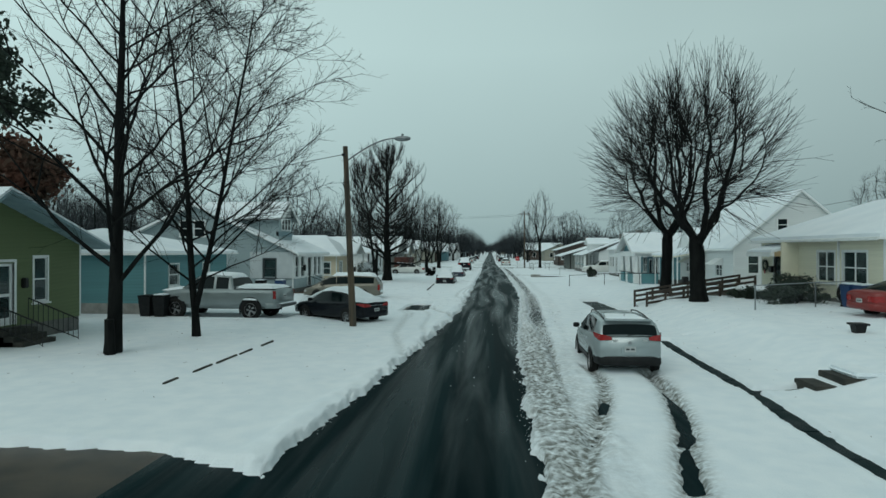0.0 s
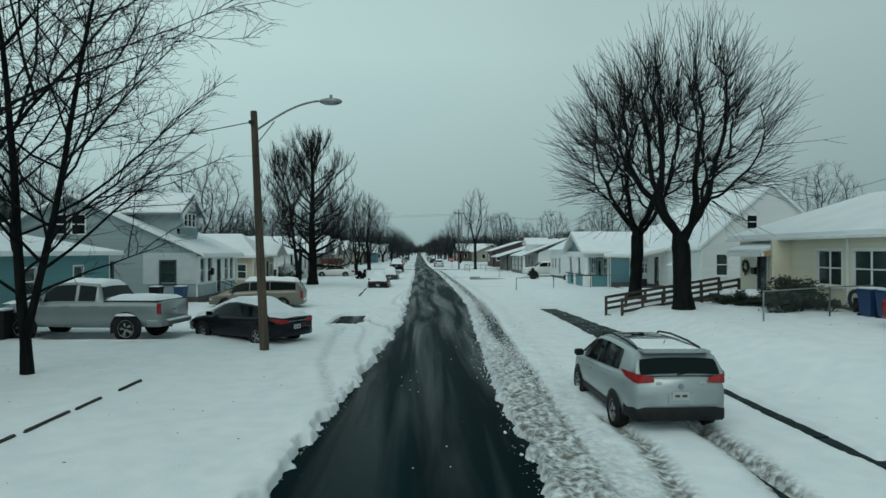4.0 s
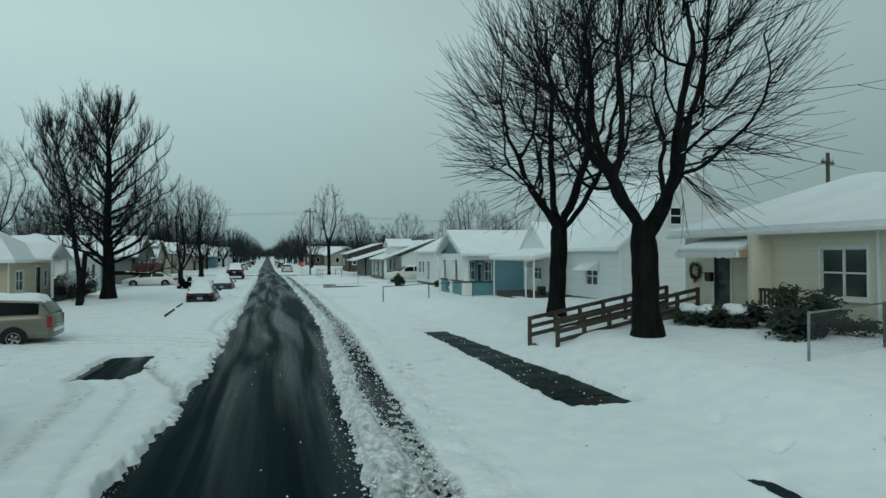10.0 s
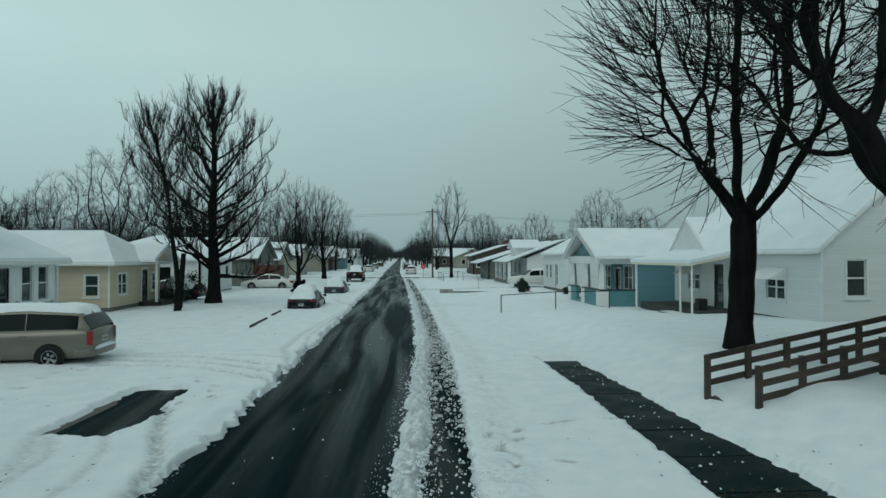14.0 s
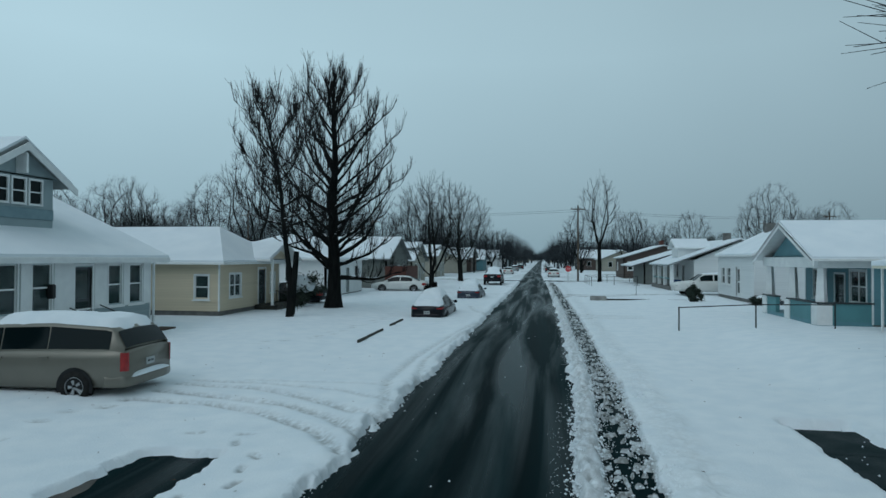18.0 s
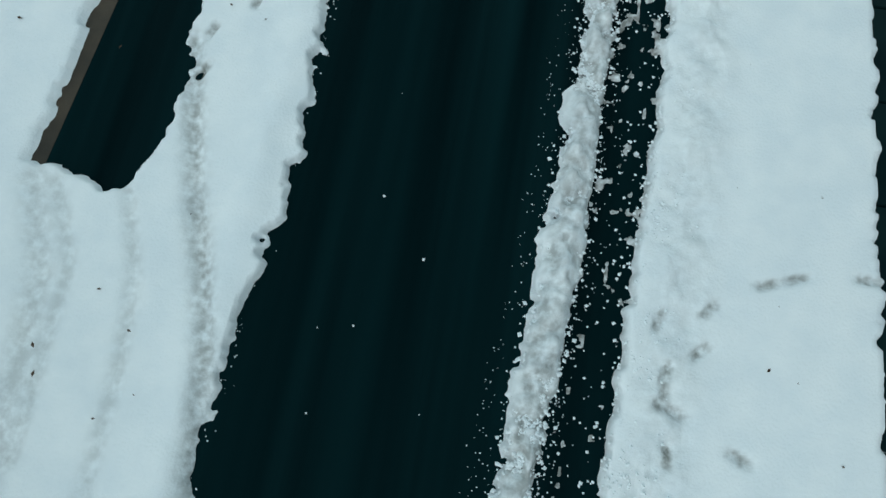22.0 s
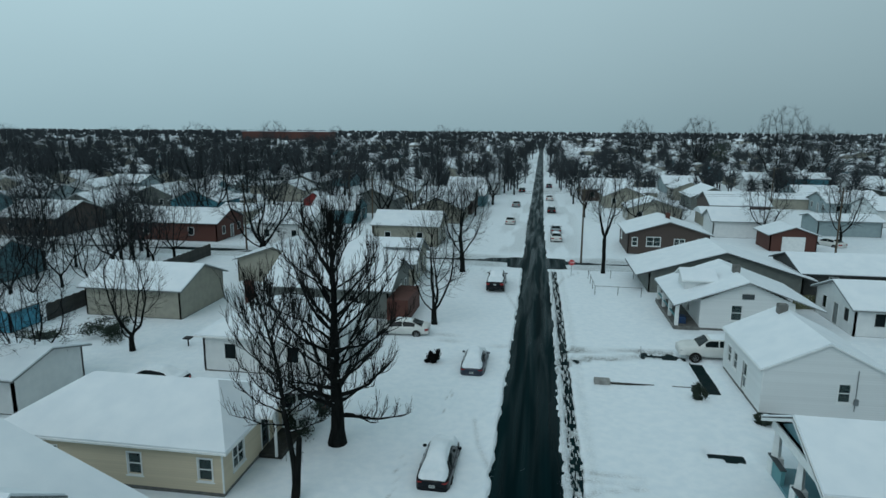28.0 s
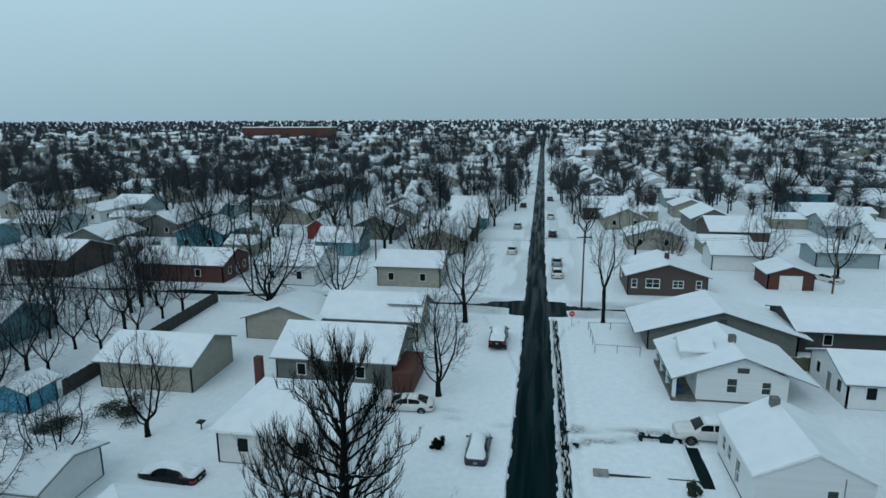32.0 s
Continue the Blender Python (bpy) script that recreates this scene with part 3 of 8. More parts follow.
def gz_at(x, y):
    return float(land(x, y)) + 0.07 + 0.05


def strip(name, x0, y0, x1, y1, z, m, label, category):
    ob = raw(name, [(x0, y0, z), (x1, y0, z), (x1, y1, z), (x0, y1, z)], [(0, 1, 2, 3)], m)
    return tagged(ob, label, category, kind="structure")


strip("road", -4.6, -45, 4.6, 1600, 0.0, ASPHALT, "wet dark asphalt street lane with meltwater sheen", "road")
strip("cross_road_west", -400, 108, -4.6, 117.5, 0.0, ASPHALT, "wet asphalt side street between snowy verges", "road")
strip("cross_road_east", 4.6, 108, 400, 117.5, 0.0, ASPHALT, "wet asphalt side street between snowy verges", "road")
strip("side_drive", -9.5, 4, -4.6, 10, 0.0, DRIVE, "wet concrete driveway apron cleared of snow", "driveway")
strip("driveway", 9.0, 70, 15, 80, 0.004, CONCRETE, "wet concrete driveway and garden path", "driveway")
strip("pad", 10, 61.5, 14, 64.2, 0.004, CONCRETE, "cleared concrete walk to a porch", "path")
tagged(raw("dead_grass", [(-4.35, 31.3, 0.006), (-4.08, 31.2, 0.006), (-3.93, 33.9, 0.006), (-4.2, 34.6, 0.006)], [(0, 1, 2, 3)], DRIVE), "strip of brown dead grass beside wet concrete", "grass", kind="structure")
# the cleared pavement is laid in slabs
pave = tagged(new("pavement"), "wet concrete sidewalk cleared of snow, in slabs", "sidewalk", kind="structure")
slab = mesh_of("slab", boxm(-0.9, -0.74, -0.08, 0.9, 0.74, 0.006, bevel=0.012), CONCRETE)
for k in range(22):
    s_ = part("slab", slab, None, pave)
    s_.location = (7.05, 6.4 + 1.5 * k, 0.004 * math.sin(k * 2.3))


# ---- houses ----
BOARD_CACHE = {}
NEAR = [True]


def board_mesh(m):
    if m.name not in BOARD_CACHE:
        bm = bmesh.new()
        vs = [bm.verts.new(p) for p in ((0, 0, 0), (1, 0, 0), (1, -0.024, 0), (0, -0.024, 0), (0, 0, 1.08), (1, 0, 1.08), (1, -0.006, 1.08), (0, -0.006, 1.08))]
        for f in ((0, 1, 2, 3), (4, 7, 6, 5), (3, 2, 6, 7), (0, 3, 7, 4), (1, 5, 6, 2)):
            bm.faces.new([vs[i] for i in f])
        BOARD_CACHE[m.name] = mesh_of("board", bm, m)
    return BOARD_CACHE[m.name]


def wall_turn(side):
    return {"S": 0, "E": 90, "N": 180, "W": 270}[side]


def side_frame(side, x0, y0, x1, y1):
    """Matrix of a wall: u runs along the wall, -y of the frame looks outward."""
    o = {"S": (x0, y0), "E": (x1, y0), "N": (x1, y1), "W": (x0, y1)}[side]
    return pose(o[0], o[1], 0, 0, 0, wall_turn(side))


def wall(house, m, length, z0, z1, openings, material, boards=0.0, gable=None, name="wall"):
    """One wall with real openings; gable: (position of the peak along u, its height)."""
    holder = part(name, bmesh.new(), material, house)
    bm = bmesh.new()
    us = sorted({0.0, length, *[v for o in openings for v in (o[1], o[1] + o[3])]})
    zs = sorted({z0, z1, *[v for o in openings for v in (o[2], o[2] + o[4])]})
    for ua, ub in zip(us, us[1:]):
        for za, zb in zip(zs, zs[1:]):
            uc, zc = (ua + ub) / 2, (za + zb) / 2
            if not any(o[1] < uc < o[1] + o[3] and o[2] < zc < o[2] + o[4] for o in openings):
                add_box(bm, ua, 0, za, ub, 0.16, zb)
    if gable:
        pk, gh = gable
        vs = [bm.verts.new(p) for p in ((0, 0, z1), (length, 0, z1), (pk, 0, gh), (0, 0.16, z1), (length, 0.16, z1), (pk, 0.16, gh))]
        for f in ((0, 1, 2), (3, 5, 4), (0, 2, 5, 3), (1, 4, 5, 2)):
            bm.faces.new([vs[i] for i in f])
    bmesh.ops.remove_doubles(bm, verts=bm.verts[:], dist=0.001)
    bm.to_mesh(holder.data)
    bm.free()
    holder.matrix_basis = m
    if boards:
        bmsh = board_mesh(material)
        top = gable[1] if gable else z1
        z = z0
        while z < top - boards * 0.5:
            lo, hi = 0.0, length
            if z + boards > z1 and gable:
                k = min(1, max(0, (z + boards * 0.5 - z1) / (gable[1] - z1)))
                lo, hi = gable[0] * k, length - (length - gable[0]) * k
            cuts = sorted([(o[1], o[1] + o[3]) for o in openings if o[2] < z + boards * 0.6 and o[2] + o[4] > z + boards * 0.4])
            spans, cur = [], lo
            for a, b in cuts:
                if a > cur:
                    spans.append((cur, min(a, hi)))
                cur = max(cur, b)
            if cur < hi:
                spans.append((cur, hi))
            for a, b in spans:
                if b - a > 0.05:
                    ob = part("board", bmsh, None, holder)
                    ob.matrix_basis = Matrix.Translation((a, 0, z)) @ Matrix.Diagonal((b - a, 1, min(boards, top - z), 1))
            z += boards
    for o in openings:
        fit_opening(house, m, *o)
    return holder


def fit_opening(house, m, kind, u, z, w, h_, trim=None):
    trim = trim or TRIM
    if kind == "win" or kind == "pair":
        f = bmesh.new()
        t = 0.065
        for a in ((u - t, -0.05, z - t, u, 0.1, z + h_ + t), (u + w, -0.05, z - t, u + w + t, 0.1, z + h_ + t), (u, -0.05, z + h_, u + w, 0.1, z + h_ + t), (u, -0.05, z - t, u + w, 0.1, z)):
            add_box(f, *a)
        win = part("window", f, trim, house)
        win.matrix_basis = m
        if not NEAR[0]:
            for zc in (z + h_ / 2,):
                part("pane", boxm(u, 0.03, z, u + w, 0.04, z + h_), CARGLASS, win)
            return
        sill = part("sill", boxm(u - 0.13, -0.09, z - t - 0.04, u + w + 0.13, -0.03, z - t + 0.01), trim, win)
        s = bmesh.new()
        cols = 2 if kind == "pair" else 1
        cw = w / cols
        for c in range(cols):
            a = u + c * cw
            for q in ((a, 0.0, z, a + 0.04, 0.06, z + h_), (a + cw - 0.04, 0.0, z, a + cw, 0.06, z + h_), (a + 0.04, 0, z, a + cw - 0.04, 0.06, z + 0.05), (a + 0.04, 0, z + h_ - 0.05, a + cw - 0.04, 0.06, z + h_), (a + 0.04, -0.01, z + h_ * 0.5 - 0.025, a + cw - 0.04, 0.05, z + h_ * 0.5 + 0.025)):
                add_box(s, *q)
            g = part("pane", boxm(a + 0.04, 0.025, z + 0.05, a + cw - 0.04, 0.031, z + h_ - 0.05), GLASS, win)
        part("sash", s, trim, win)
        part("curtain", boxm(u + 0.02, 0.24, z + h_ * 0.45, u + w - 0.02, 0.25, z + h_), CURTAIN, win)
    elif kind in ("door", "darkdoor"):
        f = bmesh.new()
        for a in ((u - 0.09, -0.04, z, u, 0.1, z + h_ + 0.09), (u + w, -0.04, z, u + w + 0.09, 0.1, z + h_ + 0.09), (u, -0.04, z + h_, u + w, 0.1, z + h_ + 0.09)):
            add_box(f, *a)
        d = part("door", f, trim, house)
        d.matrix_basis = m
        if not NEAR[0]:
            part("leaf", boxm(u, 0.03, z, u + w, 0.08, z + h_), FASCIA, d)
            return
        lf = bmesh.new()
        add_box(lf, u, 0.04, z, u + w, 0.09, z + 0.25)
        add_box(lf, u, 0.04, z + h_ - 0.14, u + w, 0.09, z + h_)
        add_box(lf, u, 0.04, z + 0.25, u + 0.12, 0.09, z + h_ - 0.14)
        add_box(lf, u + w - 0.12, 0.04, z + 0.25, u + w, 0.09, z + h_ - 0.14)
        add_box(lf, u + 0.12, 0.04, z + 0.95, u + w - 0.12, 0.09, z + 1.05)
        part("leaf", lf, trim if kind == "door" else DARKTRIM, d)
        part("pane", boxm(u + 0.12, 0.06, z + 0.25, u + w - 0.12, 0.068, z + h_ - 0.14), GLASS, d)
        part("handle", boxm(u + 0.03, 0.0, z + 0.98, u + 0.07, 0.045, z + 1.1, bevel=0.01), IRON, d)
    elif kind == "garage":
        d = part("garage_door", boxm(u, 0.05, z, u + w, 0.1, z + h_), trim, house)
        d.matrix_basis = m
        for k in range(4):
            part("panel", boxm(u + 0.05, 0.03, z + 0.04 + k * h_ / 4, u + w - 0.05, 0.052, z + (k + 1) * h_ / 4 - 0.04, bevel=0.008), trim, d)


def snow_slab(bm):
    bmesh.ops.bevel(bm, geom=[e for e in bm.edges if len(e.link_faces) == 2 and e.calc_face_angle(0) > 0.6], offset=0.04, segments=2, affect="EDGES")
    return bm


def gable_roof(house, x0, y0, x1, y1, ze, zr, ridge="y", over=0.45, trim=None, pk=None, eave=0.45, thick=0.1):
    trim = trim or FASCIA
    a0, a1, c0, c1 = (x0, x1, y0, y1) if ridge == "y" else (y0, y1, x0, x1)
    mid = (a0 + a1) / 2 if pk is None else pk
    sl, sr = (zr - ze) / (mid - a0), (zr - ze) / (a1 - mid)
    L, R = (a0 - eave, ze - eave * sl), (a1 + eave, ze - eave * sr)
    ax = "y" if ridge == "y" else "x"
    t = 0.09
    part("roof", prism([(L[0], L[1]), (mid, zr), (R[0], R[1]), (R[0], R[1] + t), (mid, zr + t), (L[0], L[1] + t)], ax, c0 - over, c1 + over), trim, house)
    q = t + 0.004
    part("roof_snow", snow_slab(prism([(L[0] + 0.04, L[1] + q), (mid, zr + q), (R[0] - 0.04, R[1] + q), (R[0] - 0.04, R[1] + q + thick), (mid, zr + q + thick), (L[0] + 0.04, L[1] + q + thick)], ax, c0 - over + 0.04, c1 + over - 0.04)), ROOF_SNOW, house, smooth=False)


def hip_roof(house, x0, y0, x1, y1, ze, zr, over=0.45, trim=None, thick=0.11, ridge="y", inset=None, peak=None):
    trim = trim or FASCIA
    for nm, dz, o, th, m in (("roof", 0.0, over, 0.09, trim), ("roof_snow", 0.094, over - 0.05, thick, ROOF_SNOW)):
        bm = bmesh.new()
        X0, X1, Y0, Y1 = x0 - o, x1 + o, y0 - o, y1 + o
        if ridge == "y":
            ins = inset if inset is not None else (X1 - X0) / 2 * 0.85
            rp = [((X0 + X1) / 2, Y0 + ins), ((X0 + X1) / 2, Y1 - ins)]
        else:
            ins = inset if inset is not None else (Y1 - Y0) / 2 * 0.85
            rp = [(X0 + ins, (Y0 + Y1) / 2), (X1 - ins, (Y0 + Y1) / 2)]
        rp = peak or rp
        tiers = []
        for k, (zz, rz) in enumerate(((ze + dz, zr + dz), (ze + dz + th, zr + dz + th))):
            c = [bm.verts.new((x, y, zz)) for x, y in ((X0, Y0), (X1, Y0), (X1, Y1), (X0, Y1))]
            r = [bm.verts.new((*p, rz)) for p in rp]
            tiers.append((c, r))
            if ridge == "y":
                fs = ((c[0], c[1], r[0]), (c[1], c[2], r[1], r[0]), (c[2], c[3], r[1]), (c[3], c[0], r[0], r[1]))
            else:
                fs = ((c[0], c[1], r[1], r[0]), (c[1], c[2], r[1]), (c[2], c[3], r[0], r[1]), (c[3], c[0], r[0]))
            for f in fs:
                bm.faces.new(f if k else f[::-1])
        for i in range(4):
            j = (i + 1) % 4
            bm.faces.new((tiers[0][0][i], tiers[0][0][j], tiers[1][0][j], tiers[1][0][i]))
        part(nm, snow_slab(bm) if nm == "roof_snow" else bm, m, house)


def body(name, label, x0, y0, x1, y1, z0, hw, material, sides, boards=0.0, gables=None, category="house", group="", foot=0.25, trim=None):
    """Walls round a rectangle; sides: openings by wall, gables: peaks by wall."""
    ho = thing(name, label, category, group=group)
    gables = gables or {}
    for s in "SENW":
        ln = x1 - x0 if s in "SN" else y1 - y0
        ops = [(o + (trim,) if trim and len(o) == 5 else o) for o in sides.get(s, [])]
        wall(ho, side_frame(s, x0, y0, x1, y1), ln, z0, z0 + hw, ops, material, boards if s in sides else 0.0, gables.get(s))
    part("foundation", boxm(x0 + 0.02, y0 + 0.02, z0 - foot - 0.5, x1 - 0.02, y1 - 0.02, z0), FOUND, ho)
    if NEAR[0]:
        part("ceiling_slab", boxm(x0 + 0.17, y0 + 0.17, z0 + hw - 0.02, x1 - 0.17, y1 - 0.17, z0 + hw + 0.05), DARKROOM, ho)
    if boards:
        for cx, cy in ((x0, y0), (x1, y0), (x1, y1), (x0, y1)):
            part("corner_trim", boxm(cx - 0.035, cy - 0.035, z0, cx + 0.035, cy + 0.035, z0 + hw), trim or TRIM, ho)
    return ho


def downspout(ho, x, y, z0, z1, m=None):
    part("downspout", boxm(x - 0.04, y - 0.04, z0, x + 0.04, y + 0.04, z1, bevel=0.01), m or TRIM, ho)


# cream house behind the ramp
h1 = body("house", "cream clapboard bungalow with a snowy hipped roof", 16.0, 23.9, 23.8, 34.9, 1.15, 2.6, CREAM,
          {"W": [("darkdoor", 1.55, 1.2, 0.82, 2.0), ("pair", 6.05, 1.85, 1.45, 1.4), ("pair", 8.15, 1.85, 1.75, 1.4)], "S": []}, boards=0.125)
hip_roof(h1, 16.0, 23.9, 23.8, 34.9, 3.72, 5.55, over=0.5, trim=TRIM, thick=0.16, peak=[(19.9, 30.3), (19.9, 31.2)])
downspout(h1, 15.95, 27.05, 1.1, 3.7)
part("gutter", boxm(15.4, 23.4, 3.68, 15.51, 35.4, 3.79, bevel=0.03), TRIM, h1)
part("porch_return", boxm(15.2, 30.7, 1.1, 15.98, 30.85, 3.7), CREAM, h1)
aw = bmesh.new()
for k in range(10):
    add_box(aw, 14.75, 30.9 + 0.3 * k, 0, 15.96, 30.9 + 0.3 * k + 0.29, 0.04)
for v in aw.verts:
    v.co.z += 3.14 + (v.co.x - 14.75) * 0.3
part("door_awning", aw, TRIM, h1, "striped metal awning capped with snow")
as_ = boxm(14.76, 30.9, 0, 15.94, 33.9, 0.1, bevel=0.04)
for v in as_.verts:
    v.co.z += 3.185 + (v.co.x - 14.75) * 0.3
part("awning_snow", as_, ROOF_SNOW, h1)
for k in range(15):
    val = bmesh.new()
    add_box(val, 14.72, 30.9 + 0.2 * k, 2.98 - 0.03 * (k % 2), 14.745, 30.9 + 0.2 * k + 0.19, 3.17)
    part("valance_slat", val, TRIM, h1)
for k in range(8):
    part("side_slat", boxm(14.76 + 0.15 * k, 30.86, 2.98, 14.76 + 0.15 * k + 0.14, 30.885, 3.16 + 0.045 * k), AWNING if k % 3 else TRIM, h1, "orange-brown metal slat")
part("porch_floor", boxm(14.3, 31.0, 0.3, 15.96, 34.8, 1.12), DECKWOOD, h1)

# white gabled house with the small awnings
h2 = body("house", "white clapboard house with steep snowy gable roof", 16.6, 40.6, 25.0, 52.0, 0.85, 2.7, WHITE,
          {"S": [("win", 0.9, 1.75, 0.7, 1.3)], "W": [("pair", 1.5, 1.55, 1.2, 0.95), ("darkdoor", 4.1, 0.85, 0.85, 2.0), ("pair", 8.2, 1.5, 1.2, 0.95)]}, boards=0.13, gables={"S": (4.2, 7.1), "N": (4.2, 7.1)})
gable_roof(h2, 16.6, 40.6, 25.0, 52.0, 3.5, 7.1, "y", over=0.25, trim=TRIM, eave=0.3)
f = bmesh.new()
for a in ((19.3, 4.5, 19.37, 5.4), (19.95, 4.5, 20.02, 5.4), (19.37, 4.5, 19.95, 4.57), (19.37, 5.33, 19.95, 5.4), (19.37, 4.93, 19.95, 4.98)):
    add_box(f, a[0], 40.5, a[1], a[2], 40.6, a[3])
dw = part("attic_window", f, TRIM, h2)
part("pane", boxm(19.37, 40.54, 4.57, 19.95, 40.55, 5.33), CARGLASS, dw)
wing = boxm(14.7, 45.7, 0.45, 16.55, 52.0, 0.8)
part("porch_floor", wing, DARKWOOD, h2)
part("porch_step", boxm(14.05, 45.9, 0.3, 14.7, 48.2, 0.62), DARKWOOD, h2)
part("step_snow", boxm(14.07, 45.92, 0.622, 14.68, 48.1, 0.66, bevel=0.015), SNOW, h2)
gable_roof(h2, 16.45, 48.3, 20.5, 52.3, 3.3, 4.95, "x", over=0.12, trim=TRIM, eave=0.15)
part("cross_gable", prism([(48.3, 3.3), (52.3, 3.3), (50.3, 4.95)], "x", 16.42, 16.58), WHITE, h2)
pa = bmesh.new()
add_box(pa, 14.3, 45.6, 2.75, 16.6, 52.3, 2.85)
for v in pa.verts:
    v.co.z += (v.co.x - 14.3) * 0.2
part("porch_roof", pa, CREAM, h2)
pa = bmesh.new()
add_box(pa, 14.28, 45.58, 2.86, 16.58, 52.32, 3.02)
snow_slab(pa)
for v in pa.verts:
    v.co.z += (v.co.x - 14.3) * 0.2
part("porch_roof_snow", pa, ROOF_SNOW, h2)
for y_ in (45.8, 46.9, 52.0):
    part("porch_post", rodm((14.5, y_, 0.3), (14.5, y_, 2.8), 0.05), TRIM, h2)
for yc, w_ in ((49.9, 1.5), (43.2, 1.5)):
    wa = bmesh.new()
    vs = [wa.verts.new(p) for p in ((15.8, yc - w_ / 2, 2.3), (15.8, yc + w_ / 2, 2.3), (16.58, yc + w_ / 2, 2.75), (16.58, yc - w_ / 2, 2.75), (16.58, yc - w_ / 2, 2.25), (16.58, yc + w_ / 2, 2.25))]
    for f in ((0, 1, 2, 3), (0, 3, 4), (1, 5, 2), (0, 4, 5, 1)):
        wa.faces.new([vs[i] for i in f])
    part("window_awning", wa, TRIM, h2, "white metal window awning with snow")
part("porch_planter", boxm(15.1, 46.4, 0.8, 15.5, 46.8, 1.3, bevel=0.03), IRON, h2)

# pale blue house with the open porch
h3 = body("house", "pale blue house with a columned corner porch", 15.6, 55.0, 24.5, 61.6, 0.35, 2.85, PALEBLUE, {"S": [], "W": [("pair", 1.0, 1.2, 1.4, 1.4), ("darkdoor", 3.3, 0.4, 0.9, 2.0), ("pair", 4.75, 1.2, 1.4, 1.4)]}, boards=0.16, gables={"W": (3.3, 4.75), "E": (3.3, 4.75)})
gable_roof(h3, 13.7, 55.0, 24.5, 61.6, 3.2, 4.75, "x", over=0.6, trim=TRIM, eave=0.4)
part("porch_floor", boxm(13.5, 55.0, 0.0, 15.6, 61.6, 0.45), PALEBLUE, h3)
part("porch_parapet", boxm(13.5, 55.0, 0.45, 13.68, 58.4, 1.2), BLUE, h3)
part("porch_parapet", boxm(13.68, 55.0, 0.45, 15.6, 55.18, 1.2), BLUE, h3)
part("porch_parapet", boxm(13.5, 59.8, 0.45, 13.68, 61.6, 1.2), BLUE, h3)
for x_, y_ in ((13.75, 55.28), (13.75, 58.3), (13.75, 61.3)):
    col = bmesh.new()
    add_box(col, x_ - 0.3, y_ - 0.3, 0.3, x_ + 0.3, y_ + 0.3, 1.24)
    add_rod(col, (x_, y_, 1.24), (x_, y_, 2.72), 0.25, 0.17, 4)
    bmesh.ops.rotate(col, verts=[v for v in col.verts if v.co.z > 1.23 and abs(v.co.x - x_) + abs(v.co.y - y_) < 0.595], cent=(x_, y_, 2), matrix=Matrix.Rotation(radians(45), 3, "Z"))
    part("porch_column", col, TRIM, h3)
part("porch_gable", prism([(55.6, 3.2), (61.0, 3.2), (58.3, 4.6)], "x", 13.75, 13.85), PALEBLUE, h3)
for a in ((13.5, 55.0, 13.95, 61.6), (13.95, 55.0, 15.6, 55.35), (13.95, 61.25, 15.6, 61.6)):
    part("porch_beam", boxm(a[0], a[1], 2.72, a[2], a[3], 3.18, bevel=0.015), TRIM, h3)
for a in ((13.44, 54.94, 13.74, 58.4), (13.74, 54.94, 15.66, 55.24), (13.44, 59.8, 13.74, 61.6)):
    part("parapet_cap", boxm(a[0], a[1], 1.2, a[2], a[3], 1.27, bevel=0.01), DARKTRIM, h3, "dark parapet coping")
for sy in (-1, 1):
    part("bargeboard", prism([(58.3, 4.82), (58.3, 4.58), (58.3 + sy * 3.75, 2.82), (58.3 + sy * 3.75, 3.05)], "x", 13.1, 13.15), TRIM, h3)
part("porch_ceiling", boxm(13.6, 55.1, 3.1, 15.6, 61.5, 3.18), PALEBLUE, h3)
part("chimney_pipe", rodm((21, 59.5, 4.5), (21, 59.5, 5.4), 0.06), IRON, h3)
back = body("house", "white house with low snowy roof behind the porch house", 24.7, 57.0, 31.5, 63.5, 0.3, 3.0, WHITE, {"W": [], "S": []})
hip_roof(back, 24.7, 57.0, 31.5, 63.5, 3.3, 5.2, ridge="x")

# white gabled house beside the driveway
h4 = body("house", "white sided gable house with enclosed porch", 15.2, 68.3, 22.4, 76.4, 0.5, 2.9, WHITE, {"S": [("win", 4.4, 1.5, 0.7, 1.2)], "W": [("win", 1.0, 1.3, 0.8, 1.2), ("win", 2.4, 1.3, 0.8, 1.2), ("door", 4.4, 0.55, 0.85, 2.0)]}, boards=0.15, gables={"S": (3.6, 5.15), "N": (3.6, 5.15)})
gable_roof(h4, 15.2, 68.3, 22.4, 76.4, 3.4, 5.15, "y", over=0.2, trim=TRIM, eave=0.25)
part("dark_skirting", boxm(15.16, 68.26, 0.0, 22.44, 68.3, 0.5), DARKTRIM, h4)
part("chimney", boxm(18.2, 75.0, 5.0, 18.8, 75.6, 5.75), FOUND, h4)
part("meter_pipe", rodm((20.6, 68.25, 1.0), (20.6, 68.25, 3.6), 0.03), STEEL, h4)
part("meter_box", boxm(20.5, 68.12, 1.4, 20.75, 68.27, 1.8, bevel=0.02), STEEL, h4)

